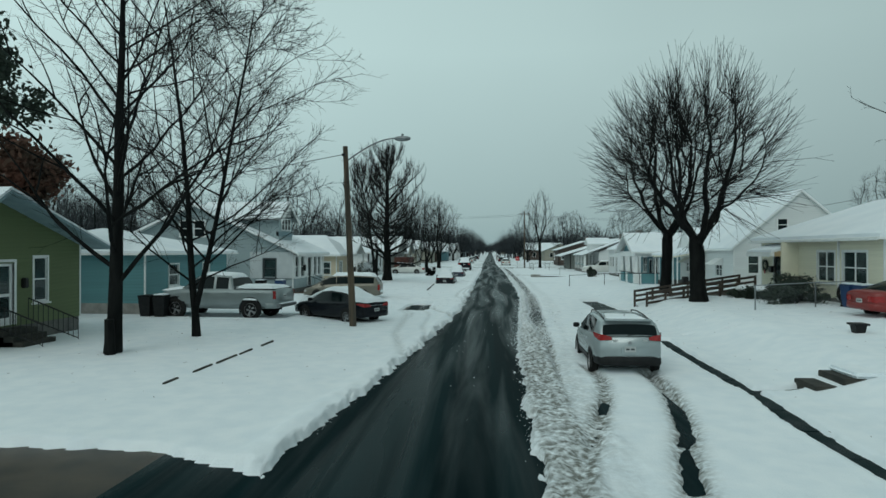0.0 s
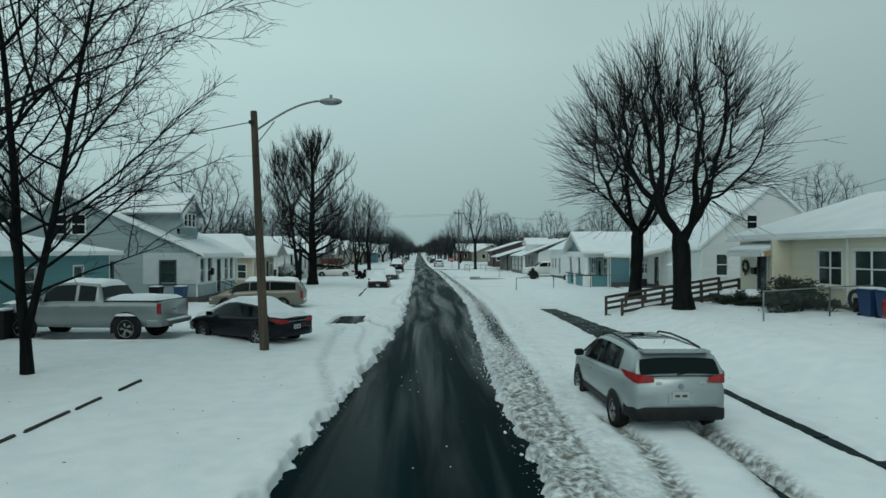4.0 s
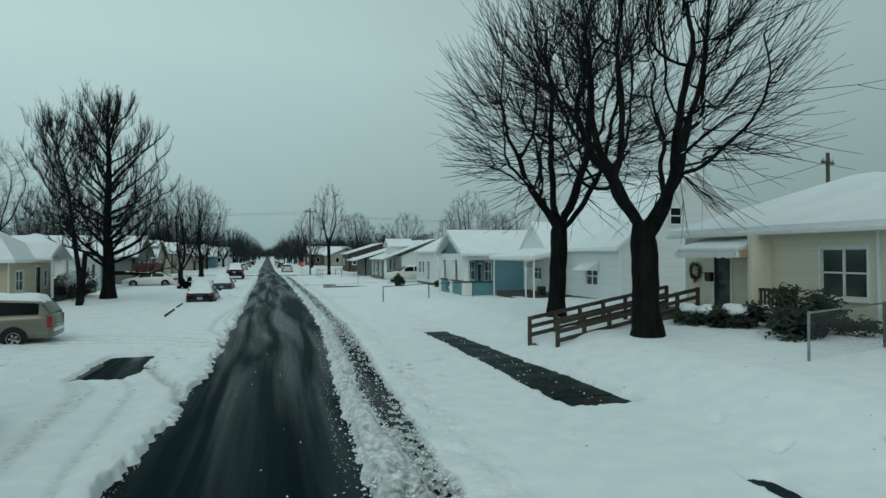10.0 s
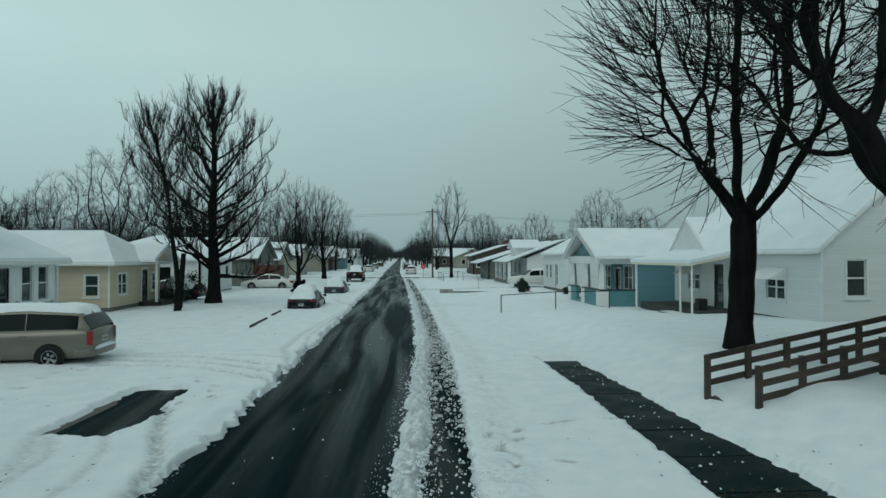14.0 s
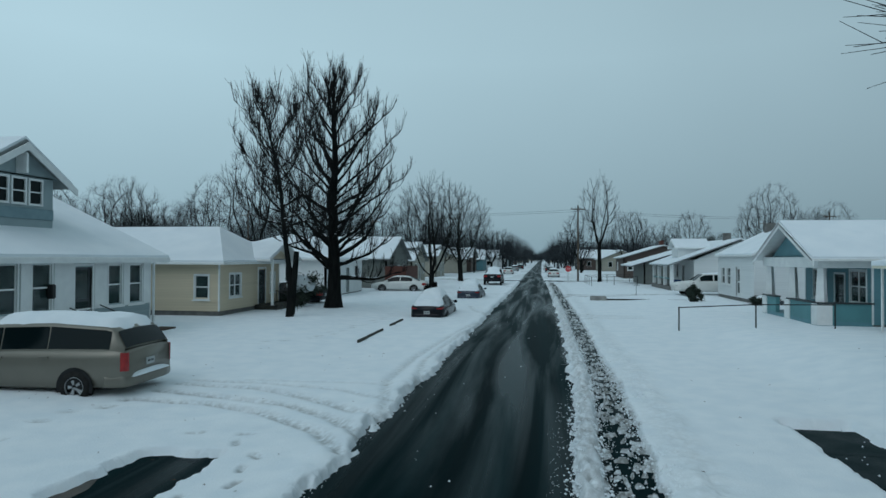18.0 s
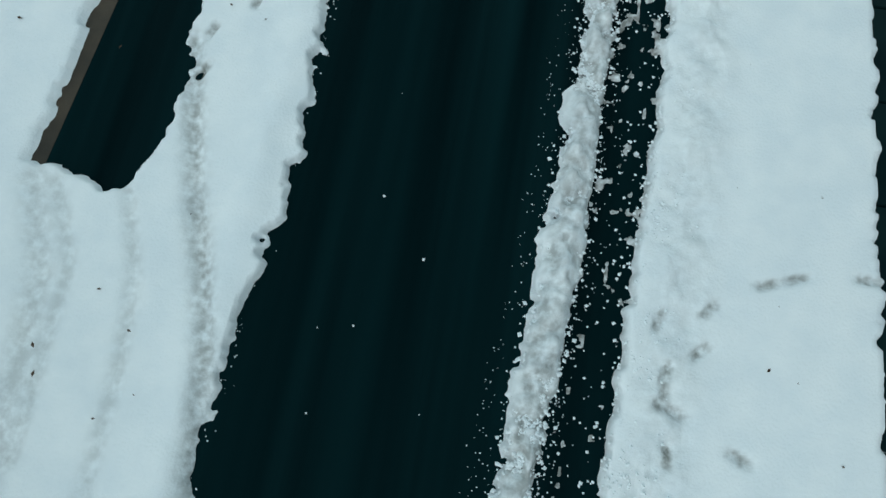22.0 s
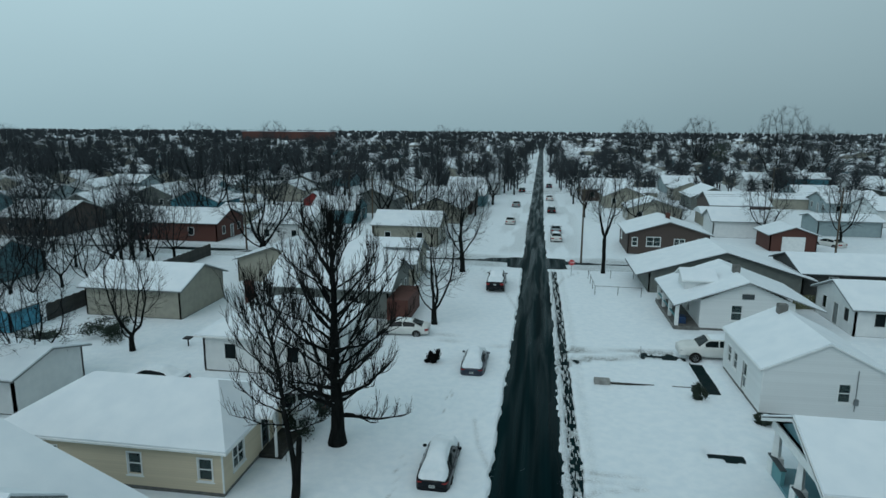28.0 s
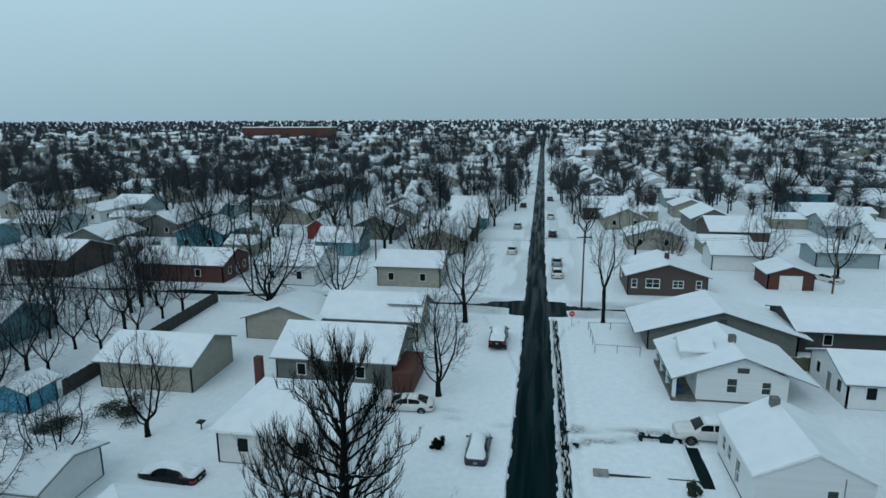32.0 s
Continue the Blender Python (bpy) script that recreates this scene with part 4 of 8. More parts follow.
# white bungalow with the deep front porch and dormer
h5 = body("house", "white bungalow with deep front porch and dormer", 15.6, 85.6, 23.4, 94.6, 0.5, 2.5, WHITE, {"S": [("win", 2.6, 1.3, 0.9, 1.4), ("win", 5.6, 1.3, 0.8, 1.2)], "W": [("win", 1.5, 1.3, 0.9, 1.3), ("door", 4.2, 0.55, 0.9, 2.0)]}, boards=0.16, gables={"S": (3.9, 4.7), "N": (3.9, 4.7)})
gable_roof(h5, 13.4, 85.4, 25.6, 94.8, 2.55, 4.8, "y", over=0.35, trim=FASCIA, pk=19.4, eave=0.2)
part("gable_window", boxm(19.0, 85.5, 3.3, 20.0, 85.62, 3.75), DARKTRIM, h5)
part("porch_floor", boxm(13.4, 85.4, 0.0, 15.6, 94.8, 0.6), FOUND, h5)
for y_ in (85.7, 88.7, 91.7, 94.5):
    part("porch_column", boxm(13.5, y_ - 0.15, 0.6, 13.8, y_ + 0.15, 2.6), TRIM, h5)
part("porch_rail", boxm(13.55, 85.6, 1.25, 13.7, 94.6, 1.35), BLUE, h5)
gable_roof(h5, 14.6, 88.3, 17.5, 91.3, 4.2, 4.9, "x", over=0.2, trim=TRIM, eave=0.25)
part("dormer_wall", boxm(14.75, 88.4, 3.3, 17.3, 91.2, 4.2), WHITE, h5)
part("chimney", boxm(19.1, 89.0, 4.6, 19.7, 89.6, 5.6), FOUND, h5)
part("porch_bench", boxm(13.9, 86.2, 0.6, 14.6, 87.2, 1.2), BLUEBIN, h5)

# dark wide house at the corner
h6 = body("house", "dark grey-green wide house with low snowy roof", 13.2, 98.4, 29.0, 106.5, 0.3, 2.3, GREYW, {"S": [("win", 9.0, 1.2, 1.0, 1.1)], "W": []}, gables={"S": (8.0, 4.95), "N": (8.0, 4.95)}, trim=DARKTRIM)
gable_roof(h6, 12.0, 98.4, 30.0, 106.5, 2.3, 5.0, "y", over=0.5, trim=DARKTRIM, eave=0.3)
part("gable_window", boxm(20.7, 98.3, 3.5, 21.5, 98.42, 4.2), DARKTRIM, h6)

# brick house over the crossing
h7 = body("house", "brown brick house with white windows at the crossing", 13.8, 120.5, 25.0, 130.0, 0.4, 2.9, BRICK, {"S": [("pair", 2.6, 1.5, 1.9, 1.3), ("pair", 6.4, 1.6, 1.4, 1.0), ("win", 9.6, 1.5, 0.7, 1.2), ("win", 0.6, 1.5, 0.7, 1.2)], "W": [("win", 2, 1.4, 1, 1.2)]}, gables={"S": (5.6, 5.0), "N": (5.6, 5.0)})
gable_roof(h7, 13.8, 120.5, 25.0, 130.0, 3.3, 5.0, "y", over=0.4)
part("chimney", boxm(19.5, 124.0, 4.8, 20.1, 124.6, 5.9), REDBRICK, h7)

# bungalow with the dormer and the glazed porch
h8 = body("house", "pale grey bungalow with glazed porch and snowy dormer", -27.5, 41.4, -13.3, 48.9, 0.55, 2.65, GREYBLUE,
          {"S": [("win", 12.1, 1.35, 0.85, 1.3, DARKTRIM), ("win", 8.6, 1.2, 0.75, 1.4, DARKTRIM), ("win", 5.0, 1.2, 0.75, 1.4, DARKTRIM)],
           "E": [("win", 0.45, 1.35, 0.75, 1.5), ("win", 1.75, 1.35, 0.75, 1.5), ("darkdoor", 3.5, 0.6, 0.8, 2.15), ("win", 5.1, 1.35, 0.7, 1.45), ("win", 6.25, 1.35, 0.7, 1.45)]}, boards=0.12, gables={"S": (7.0, 6.45), "N": (7.0, 6.45)})
gable_roof(h8, -27.5, 41.4, -13.3, 48.9, 3.2, 6.45, "y", over=0.5, trim=TRIM, eave=0.55)
part("porch_panel", boxm(-13.3, 41.42, 1.28, -13.255, 48.88, 3.18 - 1.9 + 0.05), TRIM, h8)
pw = bmesh.new()
for y_, w_ in ((41.42, 0.36), (42.72, 0.36), (44.0, 0.82), (45.8, 0.62), (47.3, 0.28), (48.45, 0.42)):
    add_box(pw, -13.3, y_, 1.3, -13.25, y_ + w_, 3.15)
add_box(pw, -13.3, 41.42, 2.95, -13.25, 48.88, 3.17)
part("porch_mullions", pw, TRIM, h8)
for a in ((-16.4, 1.3, -15.5, 3.15), (-14.45, 1.3, -13.3, 3.15), (-15.5, 2.75, -14.45, 3.15)):
    part("corner_panel", boxm(a[0], 41.33, a[1], a[2], 41.37, a[3]), PANEL, h8)
dz = bmesh.new()
for a in ((42.6, 4.55, 45.6, 5.75),):
    add_box(dz, -19.5, a[0], a[1] - 1.2, -14.75, a[2], a[3])
part("dormer", dz, GREYBLUE, h8)
part("dormer_gable", prism([(42.4, 5.7), (45.8, 5.7), (44.1, 6.75)], "x", -14.85, -14.75), GREYBLUE, h8)
gable_roof(h8, -20.5, 42.4, -14.7, 45.8, 5.7, 6.75, "x", over=0.3, trim=FASCIA, eave=0.4, thick=0.1)
for sy in (-1, 1):
    part("bargeboard", prism([(44.1, 6.74), (44.1, 6.5), (44.1 + sy * 2.15, 5.2), (44.1 + sy * 2.15, 5.44)], "x", -14.36, -14.31), TRIM, h8)
part("gable_bracket", prism([(44.06, 5.75), (44.14, 5.75), (44.14, 6.4), (44.06, 6.4)], "x", -14.75, -14.36), TRIM, h8)
part("dormer_apron", boxm(-14.95, 42.6, 4.3, -14.7, 45.6, 4.66, bevel=0.02), TRIM_BLUE, h8)
for k in range(3):
    f = bmesh.new()
    y_ = 43.15 + 0.68 * k
    for a in ((y_, 4.75, y_ + 0.06, 5.65), (y_ + 0.54, 4.75, y_ + 0.6, 5.65), (y_ + 0.06, 4.75, y_ + 0.54, 4.82), (y_ + 0.06, 5.58, y_ + 0.54, 5.65), (y_ + 0.06, 5.18, y_ + 0.54, 5.22)):
        add_box(f, -14.76, a[0], a[1], -14.68, a[2], a[3])
    dw = part("dormer_window", f, TRIM, h8)
    part("pane", boxm(-14.745, y_ + 0.06, 4.82, -14.735, y_ + 0.54, 5.58), CARGLASS, dw)
for k in range(2):
    y_ = 0
    f = bmesh.new()
    u = -21.6 + 1.05 * k
    for a in ((u, 4.2, u + 0.08, 5.45), (u + 0.82, 4.2, u + 0.9, 5.45), (u + 0.08, 4.2, u + 0.82, 4.28), (u + 0.08, 5.37, u + 0.82, 5.45), (u + 0.08, 4.8, u + 0.82, 4.86)):
        add_box(f, a[0], 41.3, a[1], a[2], 41.385, a[3])
    dw = part("attic_window", f, TRIM, h8)
    part("pane", boxm(u + 0.08, 41.34, 4.28, u + 0.82, 41.35, 5.37), CARGLASS, dw)
downspout(h8, -13.2, 49.0, 0.5, 3.1)
part("gutter", boxm(-12.85, 40.9, 2.86, -12.72, 49.4, 2.97, bevel=0.03), TRIM, h8)
part("door_lamp", boxm(-13.28, 43.72, 1.75, -13.1, 43.92, 2.2, bevel=0.03), IRON, h8)
part("lower_siding", boxm(-13.3, 41.42, 0.55, -13.26, 44.7, 1.27), GREYBLUE, h8)
part("front_step", boxm(-13.25, 44.6, 0.1, -12.5, 46.0, 0.5), STONE, h8)
for y_ in (44.6, 46.0):
    part("step_rail", rodm((-13.2, y_, 1.4), (-12.1, y_, 1.0), 0.02), IRON, h8)
    part("rail_post", rodm((-12.1, y_, 0.2), (-12.1, y_, 1.02), 0.02), IRON, h8)
    part("rail_post", rodm((-12.65, y_, 0.4), (-12.65, y_, 1.2), 0.015), IRON, h8)
part("mulch_bed", boxm(-13.25, 41.2, 0.1, -12.6, 49.6, 0.27), MULCH, h8)

# tan house
h9 = body("house", "tan clapboard cottage with white windows and snowy hipped roof", -25.6, 54.6, -13.5, 61.5, 0.45, 2.3, YELLOW, {"S": [("win", 10.85, 1.05, 0.7, 1.15), ("win", 7.1, 1.05, 0.7, 1.15), ("win", 2.5, 1.05, 0.7, 1.15)], "E": [("pair", 1.0, 1.1, 1.15, 1.15), ("darkdoor", 4.2, 0.5, 0.85, 1.95), ("win", 5.7, 1.1, 0.6, 1.1)]}, boards=0.13)
hip_roof(h9, -25.6, 54.6, -13.5, 61.5, 2.72, 4.55, over=0.5, trim=TRIM, ridge="x", peak=[(-22.6, 58.05), (-15.4, 58.05)])
part("porch_floor", boxm(-13.5, 58.4, 0.1, -12.2, 61.4, 0.5), STONE, h9)
part("porch_gable", prism([(57.9, 3.0), (61.9, 3.0), (59.9, 3.75)], "x", -13.1, -13.0), YELLOW, h9)
gable_roof(h9, -17.5, 58.0, -12.6, 61.8, 3.0, 3.8, "x", over=0.3, trim=TRIM, eave=0.3)
for y_ in (58.2, 61.2):
    part("porch_post", boxm(-12.45, y_ - 0.06, 0.5, -12.33, y_ + 0.06, 3.0), TRIM, h9)
part("step_rail", rodm((-12.2, 58.3, 1.3), (-10.9, 58.3, 0.8), 0.02), IRON, h9)
for k in range(5):
    part("baluster", rodm((-12.2 + 0.3 * k, 58.3, 0.2), (-12.2 + 0.3 * k, 58.3, 1.28 - 0.11 * k), 0.012), IRON, h9)

# green house with the iron stair rails
h10 = body("house", "olive green cottage with snowy gable and white front door", -25.0, 14.5, -15.3, 21.4, 0.75, 2.75, GREEN, {"E": [("door", 2.6, 0.8, 0.95, 2.1), ("win", 4.45, 1.5, 0.65, 1.55)], "S": []}, boards=0.14, gables={"E": (2.3, 5.1), "W": (2.3, 5.1)})
gable_roof(h10, -25.0, 14.5, -15.3, 21.4, 3.5, 5.1, "x", over=1.0, trim=TRIM_BLUE, pk=16.8, eave=0.5)
part("wall_lamp", boxm(-15.3, 18.35, 2.0, -15.12, 18.55, 2.35, bevel=0.03), IRON, h10)
for k in range(4):
    part("stair", boxm(-15.3 + 0.0, 16.9, 0.0, -14.1 - 0.0 + 0.32 * (3 - k) - 0.6, 18.4, 0.2 + 0.17 * k), STONE, h10)
for y_ in (16.9, 18.6):
    part("stair_rail", rodm((-15.2, y_, 1.65), (-13.4, y_, 0.95), 0.025), IRON, h10)
    part("stair_rail", rodm((-15.2, y_, 0.95), (-13.4, y_, 0.3), 0.018), IRON, h10)
    for k in range(11):
        t_ = k / 10
        part("baluster", rodm((-15.2 + 1.8 * t_, y_, 0.9 - 0.65 * t_), (-15.2 + 1.8 * t_, y_, 1.65 - 0.7 * t_), 0.012), IRON, h10)

# blue house behind the pickup
h11 = body("house", "blue clapboard house under a low snowy roof", -25.5, 27.2, -16.0, 36.5, 0.7, 2.4, BLUE, {"S": [("win", 3.0, 1.5, 0.9, 1.1)], "E": [("win", 2.2, 1.45, 1.0, 1.1), ("win", 6.0, 1.45, 0.8, 1.1)]}, boards=0.15)
hip_roof(h11, -25.5, 27.2, -16.0, 36.5, 3.05, 4.3, over=0.55, trim=TRIM)
part("base_wall", boxm(-25.5, 27.15, 0.0, -15.95, 36.5, 0.72), DRY_CONC, h11)


# ---- further houses, garages and sheds ----
NEAR[0] = False
def plain_house(x, y, w, d, hgt, rise, m, ridge, label, name="house", z0=0.3, wins=True, trim=None, hip=False):
    x0, x1, y0, y1 = x - w / 2, x + w / 2, y - d / 2, y + d / 2
    gb_ = {}
    if not hip:
        gb_ = {"S": (w / 2, z0 + hgt + rise), "N": (w / 2, z0 + hgt + rise)} if ridge == "y" else {"W": (d / 2, z0 + hgt + rise), "E": (d / 2, z0 + hgt + rise)}
    ops = {}
    if wins:
        ops["S"] = [("win", w * f - 0.4, z0 + 0.95, 0.85, 1.15) for f in (0.22, 0.72)]
        sd = "E" if x < 0 else "W"
        ops[sd] = [("win", d * 0.2, z0 + 0.95, 0.85, 1.15), ("door", d * 0.5, z0 + 0.05, 0.85, 1.95), ("win", d * 0.76, z0 + 0.95, 0.85, 1.15)]
    ho = body(name, label, x0, y0, x1, y1, z0, hgt, m, ops, gables=gb_, category="garage" if name == "garage" else "house")
    if hip:
        hip_roof(ho, x0, y0, x1, y1, z0 + hgt, z0 + hgt + rise, trim=trim)
    else:
        gable_roof(ho, x0, y0, x1, y1, z0 + hgt, z0 + hgt + rise, ridge, trim=trim)
    return ho


plain_house(-18.2, 74.0, 9.6, 9.0, 2.6, 1.9, WHITE, "y", "small white cottage with snowy hipped roof behind the tall tree", hip=True, trim=TRIM)
p_ = plain_house(-18.6, 88.6, 12.0, 9.2, 2.8, 2.0, GREYW, "x", "grey house with dark brick porch and broad snowy roof")
part("dark_porch", boxm(-12.6, 83.4, 0.0, -10.6, 89.0, 2.3), REDBRICK, p_)
part("chimney", boxm(-25.2, 80.6, 0.2, -24.5, 81.2, 4.2), REDBRICK, p_)
p_ = plain_house(-18.6, 101.0, 11.5, 8.0, 2.6, 2.0, BEIGE, "x", "beige bungalow with dormer under deep snow")
part("dormer", boxm(-15.0, 99.0, 3.0, -13.0, 102.6, 4.3), BEIGE, p_)
gable_roof(p_, -16.5, 98.8, -12.9, 102.8, 4.3, 4.9, "x", over=0.3, eave=0.3)
g_ = plain_house(-36.5, 84.5, 9.8, 8.0, 2.8, 1.5, BEIGE, "x", "cream block garage with snowy roof", "garage", wins=False)
g_ = plain_house(-35.8, 63.6, 10.5, 6.0, 2.4, 0.8, WHITE, "x", "low white garage with brick end wall", "garage", wins=False)
plain_house(-29.0, 99.0, 9.0, 7.0, 2.6, 1.5, BEIGE, "y", "beige garage half hidden by bare trees", "garage", wins=False)
plain_house(-45.5, 76.0, 3.4, 3.4, 2.0, 0.6, BRIGHTBLUE, "y", "small bright blue garden shed with snow", "shed", wins=False)
plain_house(-56.5, 123.0, 15.5, 9.0, 2.9, 1.7, REDBRICK, "x", "red brick ranch house with snowy roof", trim=DARKTRIM)
plain_house(-66.0, 146.0, 10.0, 9.0, 3.4, 2.2, TEAL, "y", "teal blue gabled house with snowy roof")
plain_house(-19.0, 124.5, 10.0, 8.0, 3.2, 1.6, BEIGE, "x", "beige house with narrow windows over the crossing")
plain_house(-46.5, 157.0, 4.5, 4.0, 2.6, 1.6, REDPAINT, "y", "small red barn shed", "shed", wins=False)
plain_house(34.8, 141.0, 10.0, 6.5, 2.8, 1.4, WHITE, "x", "white double garage with snowy roof", "garage", wins=False)
g_ = plain_house(38.2, 129.3, 6.5, 6.0, 2.5, 1.1, REDBRICK, "y", "small brick garage with pale door", "garage", wins=False)
part("garage_door", boxm(36.6, 126.2, 0.3, 39.8, 126.31, 2.5), TRIM, g_)
plain_house(36.5, 104.5, 14.0, 9.0, 2.5, 1.3, DARKWOOD, "x", "dark low house with pale snowy roof", trim=DARKTRIM)
plain_house(33.0, 90.0, 9.0, 8.0, 2.5, 1.5, WHITE, "x", "white house behind a wooden fence")
plain_house(33.0, 72.0, 9.0, 9.0, 2.6, 1.6, BEIGE, "y", "beige gabled house in the back lots")
plain_house(71.0, 210.0, 9.0, 8.0, 5.2, 1.2, TEAL, "x", "two-storey teal house with snowy roof")
plain_house(53.0, 146.0, 10.0, 7.0, 2.6, 0.7, GREYBLUE, "x", "grey carport with flat snowy roof", "garage", wins=False)
plain_house(23.0, 112.9 + 44, 10.0, 8.0, 2.7, 1.6, BEIGE, "y", "beige house along the far block")
far_mats = [WHITE, BEIGE, GREYBLUE, WHITE, BRICK, BEIGE, PALEBLUE, GREYW, WHITE, REDBRICK]
far_rng = random.Random(11)
taken = [(-56.5, 123), (-66, 146), (-19, 124), (-46, 157), (35, 141), (38, 129), (36, 104), (71, 210), (53, 146), (19, 125), (23, 157), (-36, 84), (-36, 63), (-29, 99), (33, 90), (33, 72), (-18, 88), (-18, 101), (-18, 74), (20, 102), (20, 90), (-45, 76), (-20, 45), (-18, 58), (-27, 58), (-20, 32), (-20, 18), (21, 29), (21, 46), (20, 58), (23, 62), (19, 72)]
protos = []
for k in range(8):
    w_, d_ = far_rng.uniform(7.5, 11), far_rng.uniform(8, 12)
    ho = plain_house(-30 if k % 2 else 30, -300 - 30 * k, w_, d_, far_rng.uniform(2.6, 3.2), far_rng.uniform(1.5, 2.4), far_mats[k], "xy"[k % 2], "%s house with snowy roof in the far blocks" % ["white", "beige", "grey", "white", "brown brick", "cream", "pale blue", "grey-green"][k])
    ho["group"] = "houses of the neighbourhood"
    off = Vector((-30 if k % 2 else 30, -300 - 30 * k, 0))
    for ch in ho.children:
        ch.matrix_basis = Matrix.Translation(-off) @ ch.matrix_basis
    protos.append(ho)
count = 0
far_at = []
rows_x = [-17, -36, -62, -84, -112, -136, -165, -190, -222, -250, 19, 40, 66, 88, 116, 140, 168, 194, 225]
used = [False] * 8
for rx_ in rows_x:
    y_ = 122.0 if abs(rx_) < 70 else 60.0 + 3 * (rx_ % 7)
    if abs(rx_) == 36 or rx_ in (40, -62):
        y_ = 20.0
    while y_ < 470:
        y_ += far_rng.uniform(12.5, 15.5) if abs(rx_) < 20 and y_ < 300 else far_rng.uniform(14.5, 21)
        if 104 < y_ < 120:
            y_ = 124
        if y_ > 300 and far_rng.random() < 0.45:
            continue
        xx = rx_ + far_rng.uniform(-2.5, 2.5)
        if any(math.hypot(xx - a, y_ - b) < 13 for a, b in taken) or abs(xx) / max(1, y_ - 28) > 1.15 and y_ > 70:
            continue
        k = far_rng.randrange(8)
        m_ = pose(xx, y_, 0.05, 0, 0, far_rng.choice((0, 0, 180, 2, -2)))
        if not used[k]:
            protos[k].matrix_basis = m_
            used[k] = True
        else:
            copy_thing(protos[k], m_)
        count += 1
        far_at.append((xx, y_))
tower = body("school", "long low red brick school block far off with a snowy roof", -330, 690, -230, 715, 0, 14, REDBRICK, {"S": []}, category="building")
part("roof_snow", boxm(-331, 689, 14, -229, 716, 14.6), ROOF_SNOW, tower)


# ---- trees ----
class Tubes:
    """Collects tapered tubes into one mesh."""

    def __init__(self):
        self.v, self.f = [], []

    def tube(self, pts, radii, sides):
        base_, prev = len(self.v), None
        for i, (p, r) in enumerate(zip(pts, radii)):
            d = (pts[min(i + 1, len(pts) - 1)] - pts[max(i - 1, 0)]).normalized()
            u = prev - d * prev.dot(d) if prev is not None else d.orthogonal()
            u.normalize()
            prev = u
            w = d.cross(u)
            for k in range(sides):
                a = 2 * math.pi * k / sides
                self.v.append(p + r * (math.cos(a) * u + math.sin(a) * w))
        for i in range(len(pts) - 1):
            for k in range(sides):
                j = (k + 1) % sides
                a, b = base_ + i * sides, base_ + (i + 1) * sides
                self.f.append((a + k, a + j, b + j, b + k))

    def mesh(self, name, m):
        me = bpy.data.meshes.new(name)
        me.from_pydata([tuple(v) for v in self.v], [], self.f)
        me.materials.append(m)
        me.polygons.foreach_set("use_smooth", [True] * len(me.polygons))
        return me


def turned(d, angle, around, rnd):
    """d leaned by angle, towards a side at the given azimuth round it."""
    u = d.orthogonal().normalized()
    w = d.cross(u)
    side_ = u * math.cos(around) + w * math.sin(around)
    return (d * math.cos(angle) + side_ * math.sin(angle)).normalized()


def limb(rnd, p, d, length, up=0.0, wob=0.12, n=5):
    pts = [p.copy()]
    for i in range(n):
        d = (d + Vector((rnd.gauss(0, wob), rnd.gauss(0, wob), rnd.gauss(0, wob) + up))).normalized()
        pts.append(pts[-1] + d * (length / n))
    return pts, d


def along(pts, t):
    s = t * (len(pts) - 1)
    i = min(int(s), len(pts) - 2)
    return pts[i].lerp(pts[i + 1], s - i), (pts[i + 1] - pts[i]).normalized()


def taper(r0, r1, n):
    return [r0 + (r1 - r0) * i / (n - 1) for i in range(n)]


def twigs_on(rnd, tw, pts, count, length, r, up, spread_=0.7, t0=0.2, sub=2, sub_len=0.45, sides=3):
    for _ in range(count):
        t = rnd.uniform(t0, 1.0)
        p, d = along(pts, t)
        d2 = turned(d, rnd.uniform(0.35, spread_ + 0.35), rnd.uniform(0, 6.28), rnd)
        ln = length * rnd.uniform(0.6, 1.15) * (1.15 - 0.5 * t)
        q, _ = limb(rnd, p, d2, ln, up, 0.1, 4)
        tw.tube(q, taper(r, r * 0.35, 5), sides)
        for _ in range(sub):
            p3, d3 = along(q, rnd.uniform(0.3, 0.95))
            q3, _ = limb(rnd, p3, turned(d3, rnd.uniform(0.3, 0.8), rnd.uniform(0, 6.28), rnd), ln * sub_len * rnd.uniform(0.6, 1.2), up, 0.08, 3)
            tw.tube(q3, taper(r * 0.6, r * 0.28, 4), 3)


